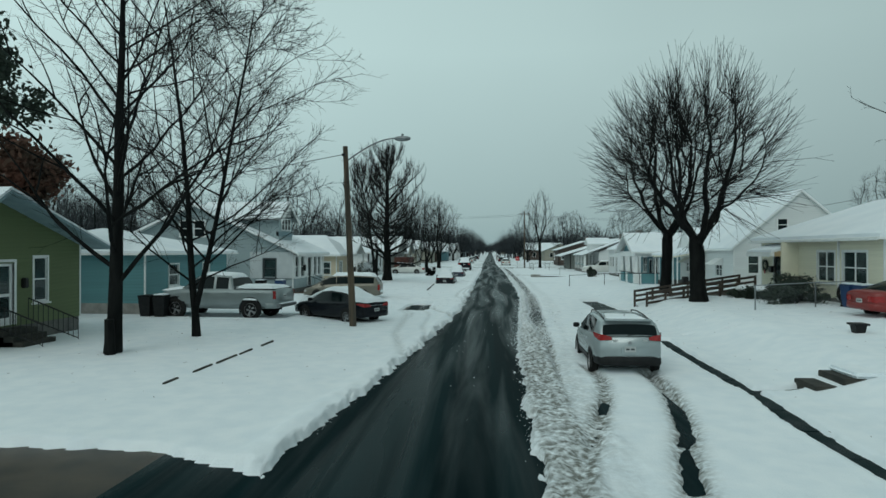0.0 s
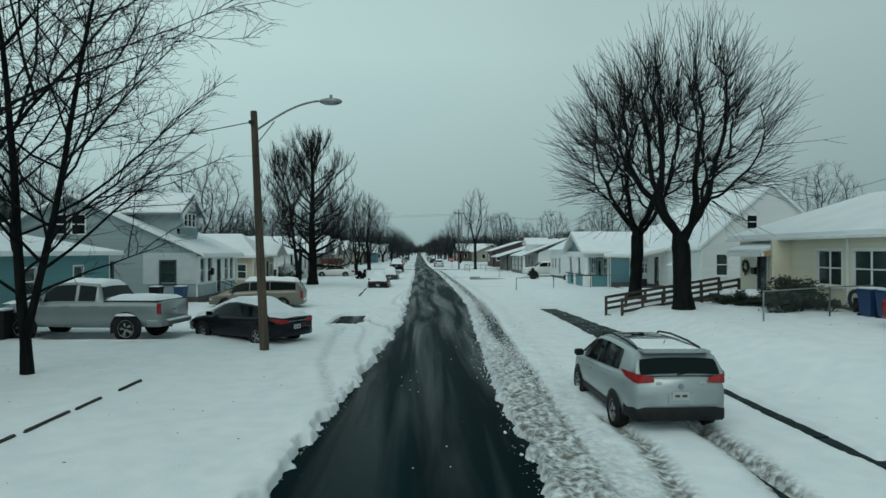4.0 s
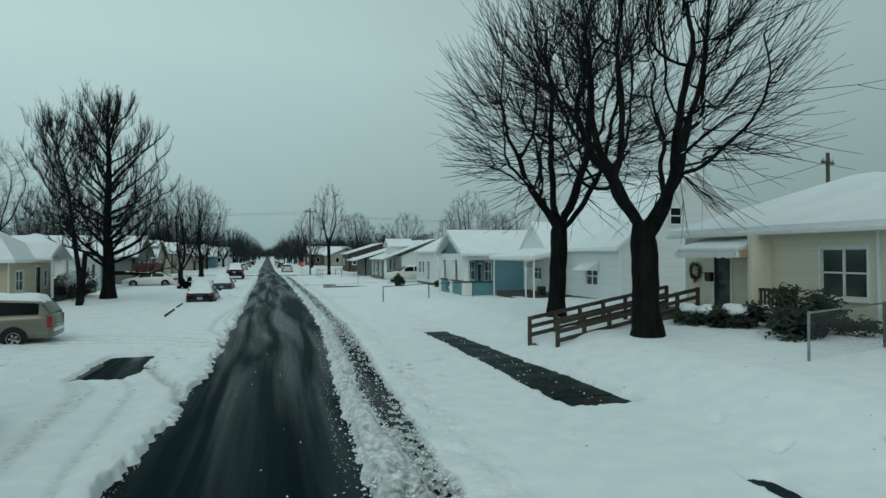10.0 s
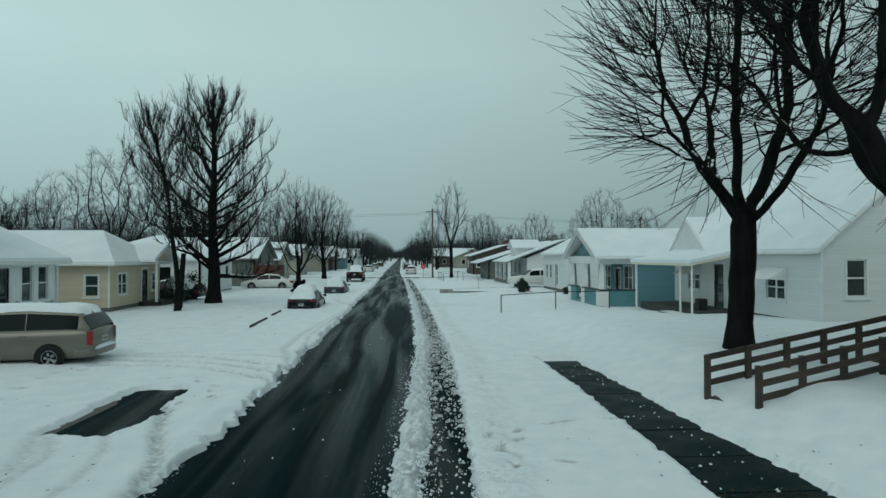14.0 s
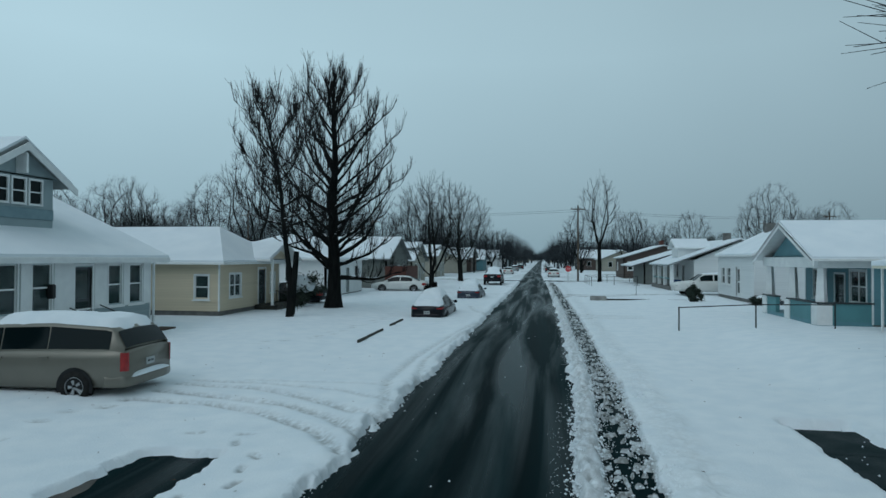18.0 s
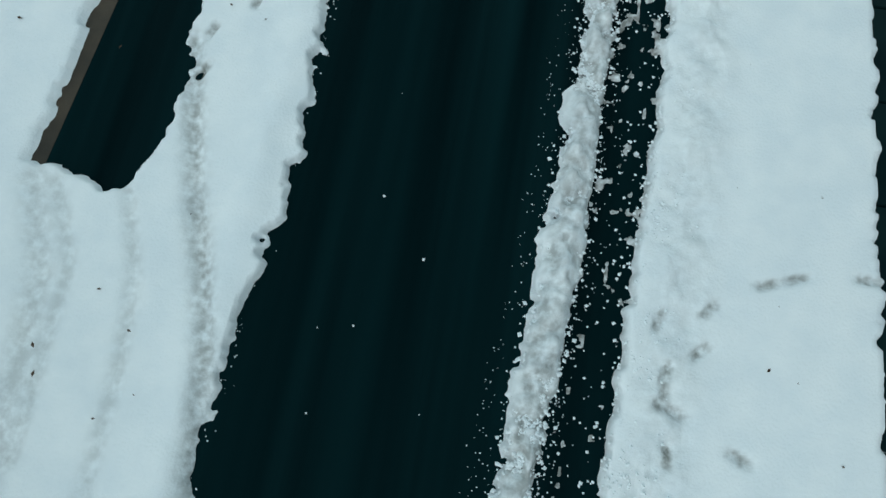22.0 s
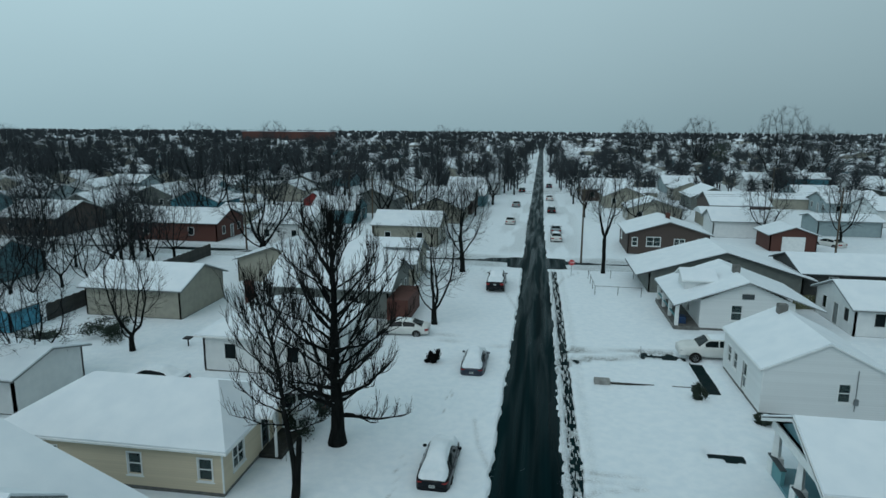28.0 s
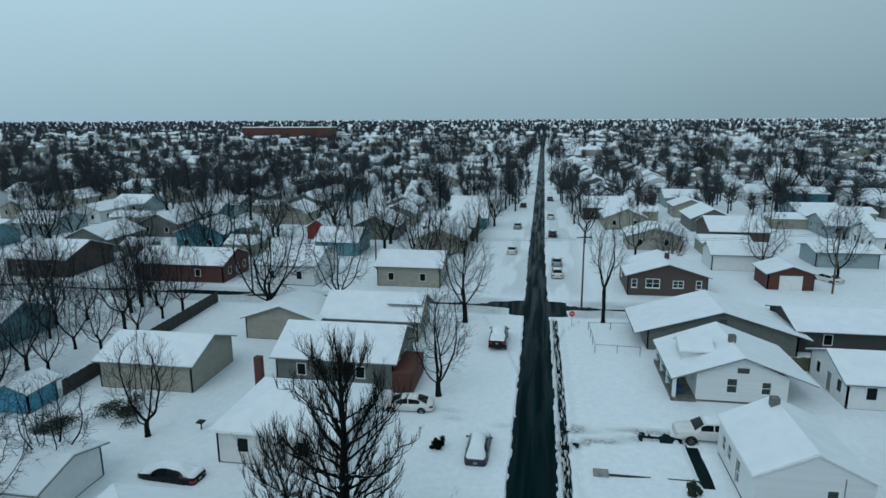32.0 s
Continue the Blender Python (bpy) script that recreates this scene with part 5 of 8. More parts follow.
def grow(rnd, trunk, points, step, reach, kill, rounds, pull=0.0, jit=0.12):
    """Branches that grow from the trunk towards scattered points; gives nodes and each node's parent."""
    nodes, parent = [np.array(p) for p, _ in trunk], [q for _, q in trunk]
    pts = np.array(points)
    arr = np.array(nodes)
    dist = np.linalg.norm(pts[:, None] - arr[None], axis=2)
    who, near = dist.argmin(1), dist.min(1)
    alive = near > kill
    nrm_ = np.random.default_rng(rnd.randrange(10 ** 6))
    for _ in range(rounds):
        act = np.nonzero(alive & (near < reach))[0]
        if not len(act):
            break
        at_ = np.array(nodes)
        d = pts[act] - at_[who[act]]
        d /= np.linalg.norm(d, axis=1)[:, None] + 1e-9
        owners, inv = np.unique(who[act], return_inverse=True)
        acc = np.zeros((len(owners), 3))
        np.add.at(acc, inv, d)
        acc /= np.linalg.norm(acc, axis=1)[:, None] + 1e-9
        acc += nrm_.normal(0, jit, acc.shape) + np.array([0, 0, pull])
        acc /= np.linalg.norm(acc, axis=1)[:, None] + 1e-9
        fresh = at_[owners] + acc * step
        gap = np.linalg.norm(fresh[:, None] - at_[None], axis=2).min(1)
        ok = gap > 0.45 * step
        if not ok.any():
            continue
        base_ = len(nodes)
        nodes.extend(fresh[ok])
        parent.extend(int(o) for o in owners[ok])
        dn = np.linalg.norm(pts[:, None] - fresh[ok][None], axis=2)
        better = dn.min(1) < near
        who = np.where(better, dn.argmin(1) + base_, who)
        near = np.where(better, dn.min(1), near)
        alive &= near > kill
    return np.array(nodes), parent


def egg(rnd, count, cz, rx, rz, inner=0.0, lower=0.0, skew=0.0, cx=0.0):
    """Points scattered in an egg-shaped crown; lower trims its foot, skew makes it wider below."""
    out = []
    while len(out) < count:
        p = Vector((rnd.uniform(-1, 1), rnd.uniform(-1, 1), rnd.uniform(-1, 1)))
        if inner < p.length < 1 and p.z > -1 + lower:
            k = 1 - skew * p.z
            out.append((cx + p.x * rx * k, p.y * rx * k, cz + p.z * rz))
    return out


def woody(rnd, nodes, parent, trunk_r, tip_r, flare=1.5, wobble=0.0, spine=0):
    """Tubes through the grown nodes, each as thick as what it carries; gives the mesh, the radii and the directions."""
    n_ = len(nodes)
    kids = [[] for _ in range(n_)]
    for i, p in enumerate(parent):
        if p >= 0:
            kids[p].append(i)
    tips = max(2, sum(1 for k in kids if not k))
    ex = min(3.2, max(1.5, math.log(tips) / math.log(trunk_r / tip_r)))
    load = np.zeros(n_)
    for i in range(n_ - 1, -1, -1):
        if not kids[i]:
            load[i] = 1.0
        if parent[i] >= 0:
            load[parent[i]] += load[i]
    rad = tip_r * load ** (1 / ex)
    for i in range(spine + 1 if spine else 0):
        rad[i] = trunk_r * (1 - 0.86 * i / spine)
    rad[0] *= flare
    rad[1] *= 1 + (flare - 1) * 0.35
    main = [max(k, key=lambda j: load[j]) if k else -1 for k in kids]
    tb = Tubes()
    starts = [0] + [j for i in range(n_) for j in kids[i] if j != main[i]]
    for st_i in starts:
        chain = ([parent[st_i]] if parent[st_i] >= 0 else []) + [st_i]
        while main[chain[-1]] >= 0:
            chain.append(main[chain[-1]])
        if len(chain) < 2:
            continue
        p = nodes[chain].copy()
        for _ in range(2):
            p[1:-1] = 0.25 * p[:-2] + 0.5 * p[1:-1] + 0.25 * p[2:]
        if wobble and len(p) > 2:
            p[1:-1] += np.array([[rnd.gauss(0, wobble) for _ in range(3)] for _ in p[1:-1]])
        rr = rad[chain].copy()
        if parent[st_i] >= 0:
            rr[0] = min(rr[0], rr[1] * 1.35)
        k = 10 if rr.max() > 0.12 else 6 if rr.max() > 0.035 else 4 if rr.max() > 0.018 else 3
        tb.tube([Vector(q) for q in p], [float(q) for q in rr], k)
    way = np.zeros((n_, 3))
    for i in range(n_):
        j = parent[i] if parent[i] >= 0 else i
        k = main[i] if main[i] >= 0 else i
        d = nodes[k] - nodes[j]
        way[i] = d / (np.linalg.norm(d) + 1e-9)
    return tb, rad, way, kids


def bare_tree(seed, trunk_h, trunk_r, cz, rx, rz, count=420, step=0.32, reach=2.6, kill=0.75, tip_r=0.014, leader=0.0, pull=0.05, jit=0.16, inner=0.0, lower=0.1, skew=0.0, cx=0.0,
              shoots=2, shoot_len=0.9, out_=0.6, up=0.35, fan=0.5, sub=2, thick=0.009, below=0.05, m=None, wood_m=None, snow=False, lean=0.0, shell=0.0, forks=0, splay=0.85, segs=4):
    """A bare broadleaf tree: grown limbs and, on its finer wood, straight young shoots."""
    rnd = random.Random(seed)
    k_ = max(4, int((trunk_h + leader) / 0.35))
    trunk = []
    for i in range(k_ + 1):
        h_ = (trunk_h + leader) * i / k_
        trunk.append(((lean * (h_ / (trunk_h + leader)) ** 2 + 0.05 * math.sin(h_ * 0.9 + seed), 0.05 * math.sin(h_ * 0.7 + seed * 2), h_ - 0.25 * (i == 0)), i - 1))
    for k in range(forks):
        az, tilt = 2 * math.pi * (k + rnd.uniform(-0.2, 0.2)) / forks + seed, splay * rnd.uniform(0.7, 1.2)
        at_, base_ = Vector(trunk[k_ - (k % 2)][0]), k_ - (k % 2)
        for _ in range(4):
            at_ = at_ + Vector((math.cos(az) * math.sin(tilt), math.sin(az) * math.sin(tilt), math.cos(tilt))) * (0.42 * rx / 4.2)
            tilt *= 0.88
            trunk.append((tuple(at_), base_))
            base_ = len(trunk) - 1
    nodes, parent = grow(rnd, trunk, egg(rnd, count, cz, rx, rz, inner, lower, skew, cx), step, reach, kill, 90, pull, jit)
    wood, rad, way, kids = woody(rnd, nodes, parent, trunk_r, tip_r, wobble=0.012 * (trunk_r > 0.2), spine=k_ if leader else 0)
    tw, caps = Tubes(), Tubes()
    heart = np.array([cx * 0.6, 0, cz - 0.35 * rz])
    for i in range(len(nodes)):
        if rad[i] > below or nodes[i][2] < trunk_h * 0.8:
            continue
        rel = (nodes[i] - heart) / np.array([rx, rx, rz])
        if shell and np.linalg.norm(rel) < shell and kids[i]:
            continue
        rel = Vector(rel / (np.linalg.norm(rel) + 1e-9))
        many = shoots + 1 if not kids[i] else shoots
        for _ in range(int(many) + (rnd.random() < many % 1)):
            d = rel * out_ + Vector(way[i]) * 0.5 + Vector((rnd.gauss(0, fan), rnd.gauss(0, fan), rnd.gauss(0, fan) + up))
            ln = shoot_len * rnd.uniform(0.55, 1.2)
            q, _ = limb(rnd, Vector(nodes[i]), d.normalized(), ln, up * 0.64 / segs, 0.05, segs)
            r_ = min(thick * rnd.uniform(0.8, 1.3), float(rad[i]))
            tw.tube(q, taper(r_, r_ * 0.4, segs + 1), 3)
            for _ in range(sub):
                p4, d4 = along(q, rnd.uniform(0.2, 0.85))
                q4, _ = limb(rnd, p4, turned(d4, rnd.uniform(0.25, 0.65), rnd.uniform(0, 6.28), rnd), ln * rnd.uniform(0.25, 0.5), up * 0.1, 0.04, segs // 2)
                tw.tube(q4, taper(r_ * 0.65, r_ * 0.35, segs // 2 + 1), 3)
    if snow:
        for i in range(len(nodes)):
            j = parent[i]
            if j >= 0 and rad[i] > 0.03 and nodes[i][2] > trunk_h * 0.9 and abs(way[i][2]) < 0.8 and rnd.random() < 0.55:
                a_, b_ = Vector(nodes[j]), Vector(nodes[i])
                ra_ = float(rad[i])
                o_ = Vector((0, 0, ra_ * 0.75))
                caps.tube([a_ + o_, a_.lerp(b_, 0.3) + o_, a_.lerp(b_, 0.75) + o_, b_ + o_], [0.004, ra_ * 0.5, ra_ * 0.45, 0.004], 6)
    out = [wood.mesh("trunk", wood_m or BARK), tw.mesh("crown", m or TWIG)]
    if caps.f:
        out.append(caps.mesh("branch_snow", SNOW))
    return out


def upright_tree(seed, height, r, wide, limbs, low=1.7, seconds=6, shoots=5, lean=0.0):
    """A bare street tree with one straight leader, rising side limbs in an egg-shaped crown and upright shoots."""
    rnd = random.Random(seed)
    wood, tw, caps = Tubes(), Tubes(), Tubes()
    spine = [Vector((lean * (k / 14) ** 2 + 0.05 * math.sin(k * 0.9), 0.05 * math.sin(k * 0.7), height * 0.94 * k / 14 - 0.25 * (k == 0))) for k in range(15)]
    rr = [r * (1 - 0.93 * (k / 14) ** 0.9) + 0.012 for k in range(15)]
    rr[0] = r * 1.5
    wood.tube(spine, rr, 10)

    def shoot(p, d, ln, r_):
        q, _ = limb(rnd, p, (d * 0.45 + Vector((rnd.gauss(0, 0.25), rnd.gauss(0, 0.25), rnd.uniform(0.5, 1.0)))).normalized(), ln, 0.12, 0.06, 4)
        tw.tube(q, taper(r_, r_ * 0.4, 5), 3)
        for _ in range(2):
            p4, d4 = along(q, rnd.uniform(0.15, 0.8))
            q4, _ = limb(rnd, p4, turned(d4, rnd.uniform(0.3, 0.7), rnd.uniform(0, 6.28), rnd), ln * rnd.uniform(0.25, 0.5), 0.12, 0.05, 2)
            tw.tube(q4, taper(r_ * 0.65, r_ * 0.35, 3), 3)

    for k in range(limbs):
        t = (k + rnd.uniform(0.1, 0.9)) / limbs
        h_ = low + (height * 0.82 - low) * t
        p0, _ = along(spine, min(0.995, h_ / (height * 0.94)))
        az = 2.4 * k + rnd.uniform(-0.35, 0.35)
        span = wide * math.sqrt(1 - ((t - 0.3) / 0.78) ** 2) * rnd.uniform(0.8, 1.08)
        tilt = 1.42 - 0.95 * t + rnd.uniform(-0.15, 0.15)
        side_ = Vector((math.cos(az), math.sin(az), 0))
        pts, d = [p0.copy()], side_ * math.sin(tilt) + Vector((0, 0, math.cos(tilt)))
        for _ in range(9):
            d = (d + Vector((rnd.gauss(0, 0.1), rnd.gauss(0, 0.1), rnd.gauss(0, 0.08) + 0.055))).normalized()
            pts.append(pts[-1] + d * (span * 1.22 / 9))
        r1 = max(0.035, r * (0.36 - 0.2 * t) * rnd.uniform(0.75, 1.15))
        wood.tube(pts, taper(r1, 0.014, 10), 6)
        for i in range(6):
            if (pts[i + 1] - pts[i]).normalized().z < 0.7 and rnd.random() < 0.6:
                ra_ = r1 * (1 - 0.09 * i)
                o_ = Vector((0, 0, ra_ * 0.75))
                caps.tube([pts[i] + o_, pts[i].lerp(pts[i + 1], 0.3) + o_, pts[i].lerp(pts[i + 1], 0.75) + o_, pts[i + 1] + o_], [0.004, ra_ * 0.5, ra_ * 0.45, 0.004], 5)
        for j in range(seconds):
            p2, d2 = along(pts, 0.16 + 0.8 * (j + rnd.random()) / seconds)
            q2, _ = limb(rnd, p2, (turned(d2, rnd.uniform(0.5, 1.0), rnd.uniform(0, 6.28), rnd) + Vector((0, 0, 0.25))).normalized(), span * rnd.uniform(0.22, 0.45), 0.1, 0.12, 5)
            r2 = max(0.012, r1 * rnd.uniform(0.3, 0.45))
            wood.tube(q2, taper(r2, 0.009, 6), 4)
            for _ in range(shoots):
                p3, d3 = along(q2, rnd.uniform(0.15, 1.0))
                shoot(p3, d3, rnd.uniform(0.5, 1.25), 0.0145)
        for _ in range(shoots):
            p3, d3 = along(pts, rnd.uniform(0.25, 1.0))
            shoot(p3, d3, rnd.uniform(0.6, 1.3), 0.015)
    for _ in range(14):
        p3, d3 = along(spine, rnd.uniform(0.86, 1.0))
        shoot(p3, d3, rnd.uniform(0.5, 1.0), 0.012)
    return wood.mesh("trunk", BARK), tw.mesh("crown", TWIG), caps.mesh("branch_snow", SNOW)


def slender(seed, height, r, branches, br_len, droop=-0.01, twigs=12, start=0.2, twig_len=0.9, lift=0.9, two=False, stout=0.34):
    """A bare young shade tree with long arching side branches."""
    rnd = random.Random(seed)
    wood, tw = Tubes(), Tubes()
    leaders = []
    pts, d = limb(rnd, Vector((0, 0, -0.2)), Vector((0.0, 0, 1)), height, 0.05, 0.035, 12)
    rr = taper(r, 0.02, 13)
    rr[0] = r * 1.25
    wood.tube(pts, rr, 9)
    leaders.append((pts, height))
    if two:
        p, dd = along(pts, 0.09)
        p2, _ = limb(rnd, p, Vector((0.28, -0.1, 1)).normalized(), height * 0.85, 0.02, 0.03, 10)
        wood.tube(p2, taper(r * 0.75, 0.02, 11), 8)
        leaders.append((p2, height * 0.85))
    for pts, hh in leaders:
        for k in range(branches):
            t = start + (0.97 - start) * (k + rnd.uniform(0, 1)) / branches
            p, dd = along(pts, t)
            az = k * 2.4 + rnd.uniform(-0.5, 0.5)
            ln = br_len * (1.1 - 0.6 * t) * rnd.uniform(0.75, 1.2)
            q, _ = limb(rnd, p, turned(Vector((0, 0, 1)), lift * rnd.uniform(0.75, 1.2), az, rnd), ln, 0.06 + droop, 0.09, 7)
            br = max(0.02, r * stout * (1.1 - t))
            wood.tube(q, taper(br, 0.008, 8), 5)
            for _ in range(3):
                p3, d3 = along(q, rnd.uniform(0.2, 0.75))
                q3, _ = limb(rnd, p3, turned(d3, rnd.uniform(0.35, 0.8), rnd.uniform(0, 6.28), rnd), ln * rnd.uniform(0.35, 0.6), 0.04 + droop, 0.1, 5)
                wood.tube(q3, taper(br * 0.45, 0.007, 6), 4)
                twigs_on(rnd, tw, q3, twigs // 3, twig_len, 0.009, 0.03 + droop, sub=2)
            twigs_on(rnd, tw, q, twigs // 2, twig_len, 0.009, 0.03 + droop, sub=2)
    return wood.mesh("trunk", BARK), tw.mesh("crown", TWIG)


def tree(meshes, label, x, y, turn=0.0, scale=1.0, z=None, group=""):
    ob = thing("tree", label, "tree", (x, y, gz_at(x, y) - 0.05 if z is None else z), turn, group)
    ob.scale = (scale, scale, scale)
    part("trunk", meshes[0], None, ob)
    part("crown", meshes[1], None, ob)
    if len(meshes) > 2:
        part("branch_snow", meshes[2], None, ob, "thin snow lying along the limbs")["kind"] = "stuff"
    return ob


POL = dict(count=420, step=0.27, reach=3.0, kill=0.55, tip_r=0.024, pull=0.06, jit=0.25, lower=0.12, skew=0.08, forks=5, splay=0.95, shoots=2.6, shoot_len=2.3, out_=1.05, up=0.22, fan=0.36, sub=1, thick=0.0125, below=0.05, snow=True, shell=0.5)
POL_A = bare_tree(3, 3.0, 0.37, 7.2, 3.5, 3.7, **POL)
POL_B = bare_tree(8, 3.5, 0.31, 7.6, 3.3, 3.8, **POL)
tree(POL_A, "large bare pollarded street tree with snow in its forks", 10.85, 29.85, 30, z=0.78)
tree(POL_B, "tall bare pollarded street tree beside the ramp", 10.85, 35.5, 140, z=0.78)
SL_A = slender(21, 14.5, 0.23, 30, 7.2, -0.02, 20, 0.15, 1.2, 0.92, stout=0.36)
SL_B = slender(34, 12.5, 0.14, 30, 5.2, -0.015, 28, 0.14, 1.1, 1.0, two=True)
tr = tree(SL_A, "bare dark maple with low spreading branches in the snowy yard", -10.65, 16.2, 0)
part("stub", rodm((0.12, -0.3, -0.2), (0.16, -0.42, 1.1), 0.16, 0.13, 9), BARK, tr, "cut stub of a second stem")
tree(SL_B, "slender twin-stemmed bare tree on the snowy lawn", -9.85, 19.9, 10)
BIG = upright_tree(55, 14.2, 0.42, 4.2, 46, seconds=6, shoots=6)
tree(BIG, "big bare upright street tree with dense branches", -9.8, 60.6, 0)
STUMP = upright_tree(61, 11.5, 0.16, 2.9, 26, low=3.4, lean=-1.6, seconds=5, shoots=5)
tr = tree(STUMP, "half-dead tree with a broken-off stem", -10.1, 55.1, 0)
part("stub", rodm((0.1, 0, 0.2), (0.3, 0.1, 3.2), 0.17, 0.13, 9), BARK, tr, "snapped bare stem")
MED = bare_tree(71, 1.7, 0.24, 6.3, 3.3, 4.1, count=800, step=0.28, reach=2.6, kill=0.48, tip_r=0.012, forks=4, shoots=0.8, shoot_len=1.1, thick=0.012, sub=1)
tree(MED, "low bare yard tree with spreading crown", -8.15, 83.4, 0)
tree(bare_tree(77, 2.6, 0.3, 7.6, 3.5, 4.6, count=800, step=0.3, reach=2.8, kill=0.5, tip_r=0.013, forks=4, splay=0.7, shoots=0.8, shoot_len=1.2, thick=0.013, sub=1), "tall bare tree near the crossing", -8.3, 105.1, 0)
tree(MED, "round bare garden tree behind the houses", -30.9, 72.3, 80, 0.85)
tree(bare_tree(81, 4.6, 0.3, 9.4, 2.5, 3.9, count=420, step=0.3, reach=3.0, kill=0.55, tip_r=0.014, pull=0.2, forks=4, splay=0.55, shoots=0.9, shoot_len=1.0, up=0.7, thick=0.014, sub=1), "tall bare pale tree at the corner lot", 9.2, 107.5, 40)
FAR = [bare_tree(100 + k, 1.8 + 0.3 * k, 0.26, 6.3 + 0.75 * k, 4.0 + 0.35 * k, 4.3 + 0.5 * k, count=620, step=0.45, reach=3.2, kill=0.72, tip_r=0.014, pull=0.02, forks=4 + k % 2, splay=0.75 + 0.1 * k, shoots=2.3, shoot_len=1.0, out_=0.7, up=0.15, fan=0.6, sub=0, thick=0.0165, below=0.045, m=HAZED_TWIG, segs=2) for k in range(5)]
tree(FAR[3], "tall bare tree with forked stems behind the garage", -33.1, 101.4, 0, 1.25)
tree(slender(91, 11.0, 0.25, 18, 6.5, -0.03, 12, 0.2, 1.0, 0.95), "bare tree with drooping branches over the red car", 19.4, 21.7, 0)
for x, y, k, s_ in ((65, 212, 4, 1.55), (64, 300, 3, 1.65), (40, 305, 2, 1.75), (57, 90, 4, 1.0), (84, 236, 2, 1.5), (-95, 245, 4, 1.3)):
    tree(FAR[k], "tall round-crowned bare tree over the far roofs", x, y, 33 * k, s_, group="bare trees of the neighbourhood")
f_rng = random.Random(5)
spots = [(-52, 83), (-57, 92), (-50, 96), (-62, 88), (-66, 99), (-54, 103), (-70, 84), (-47, 88), (-60, 78), (-73, 93), (-48, 101), (-38, 112), (-56, 110), (-31, 52), (-33, 58), (-30, 46), (-36, 40), (-40, 50), (-34, 33), (-38, 26), (-31, 24), (-44, 60), (-33, 65), (-26, 108), (-15, 132), (-13, 142), (-12, 156), (-10, 176), (-11, 190), (-9, 204), (-12, 216), (-10, 232), (-9, 248), (-12, 262), (-10, 280), (9, 182), (10, 240)]
for _ in range(34):
    spots.append((f_rng.uniform(-76, -46), f_rng.uniform(72, 108)))
for k in range(18):
    spots.append(((-1) ** k * f_rng.uniform(6.5, 10) if k % 4 != 1 else -f_rng.uniform(6, 9), 240 + 19 * k))
while len(spots) < 350:
    yy = 120 + 480 * f_rng.random() ** 1.2
    xx = f_rng.uniform(-0.95, 0.7) * (yy - 25)
    if abs(xx) > 9 and not (106 < yy < 119) and (xx < 0 or yy > 330 or f_rng.random() < 0.45):
        spots.append((xx, yy))
for k, (x, y) in enumerate(spots):
    tree(FAR[f_rng.randrange(5)], "bare winter tree among the far houses", x, y, f_rng.uniform(0, 360), f_rng.uniform(0.6, 0.95) if y < 120 or abs(x) < 16 else f_rng.uniform(0.75, 1.3) if x < 0 or y > 330 else f_rng.uniform(0.55, 0.8), group="bare trees of the neighbourhood")


def leaf_clump(name, seed, radius, count, size, m, squash=0.8, snow=False):
    """A crown of small leaf blades in uneven clusters."""
    rnd = random.Random(seed)
    v, f = [], []
    hubs = [Vector((rnd.gauss(0, 0.5), rnd.gauss(0, 0.5), rnd.gauss(0, 0.42))) * radius for _ in range(14)]
    for _ in range(count):
        c = rnd.choice(hubs) + Vector((rnd.gauss(0, 0.2), rnd.gauss(0, 0.2), rnd.gauss(0, 0.18))) * radius
        c.z = c.z * squash
        a = Vector((rnd.gauss(0, 1), rnd.gauss(0, 1), rnd.gauss(0, 1))).normalized() * size * rnd.uniform(0.6, 1.3)
        b = a.orthogonal().normalized() * size * 0.45
        i = len(v)
        v += [c - a, c + b, c + a, c - b]
        f.append((i, i + 1, i + 2, i + 3))
    me = bpy.data.meshes.new(name)
    me.from_pydata([tuple(q) for q in v], [], f)
    me.materials.append(m)
    return me


def bush(label, x, y, r, hgt, m=EVERGREEN, seed=1, snow=True, name="bush"):
    ob = thing(name, label, name, (x, y, gz_at(x, y) - 0.05))
    lf = part("foliage", leaf_clump("foliage", seed, r, 3200, 0.085, m, hgt / r * 0.6), None, ob)
    lf.location.z = hgt * 0.5
    st = bmesh.new()
    rnd = random.Random(seed)
    for _ in range(9):
        a = rnd.uniform(0, 6.28)
        add_rod(st, (0.1 * math.cos(a), 0.1 * math.sin(a), 0), (r * 0.6 * math.cos(a), r * 0.6 * math.sin(a), hgt * 0.7), 0.018, 0.008, 5)
    part("stems", st, BARK, ob)
    if snow:
        bm = bmesh.new()
        bmesh.ops.create_icosphere(bm, subdivisions=3, radius=1.0)
        for v in bm.verts:
            k = 1 + 0.25 * noise.noise(v.co * 2.1 + Vector((seed, 0, 0)))
            v.co = Vector((v.co.x * r * 0.7 * k, v.co.y * r * 0.7 * k, hgt * 0.78 + v.co.z * 0.3 * hgt * k))
        part("snow_cap", bm, SNOW, ob, "cap of fresh snow", smooth=True)
    return ob


def tall_leaf_tree(label, x, y, hgt, r, m, seed):
    ob = thing("tree", label, "tree", (x, y, 0.1))
    part("trunk", rodm((0, 0, -0.2), (0.2, 0, hgt * 0.75), 0.3, 0.08, 9), BARK, ob)
    cr = part("crown", leaf_clump("crown", seed, r, 5200, 0.17, m, 1.2), None, ob)
    cr.location.z = hgt * 0.68
    return ob


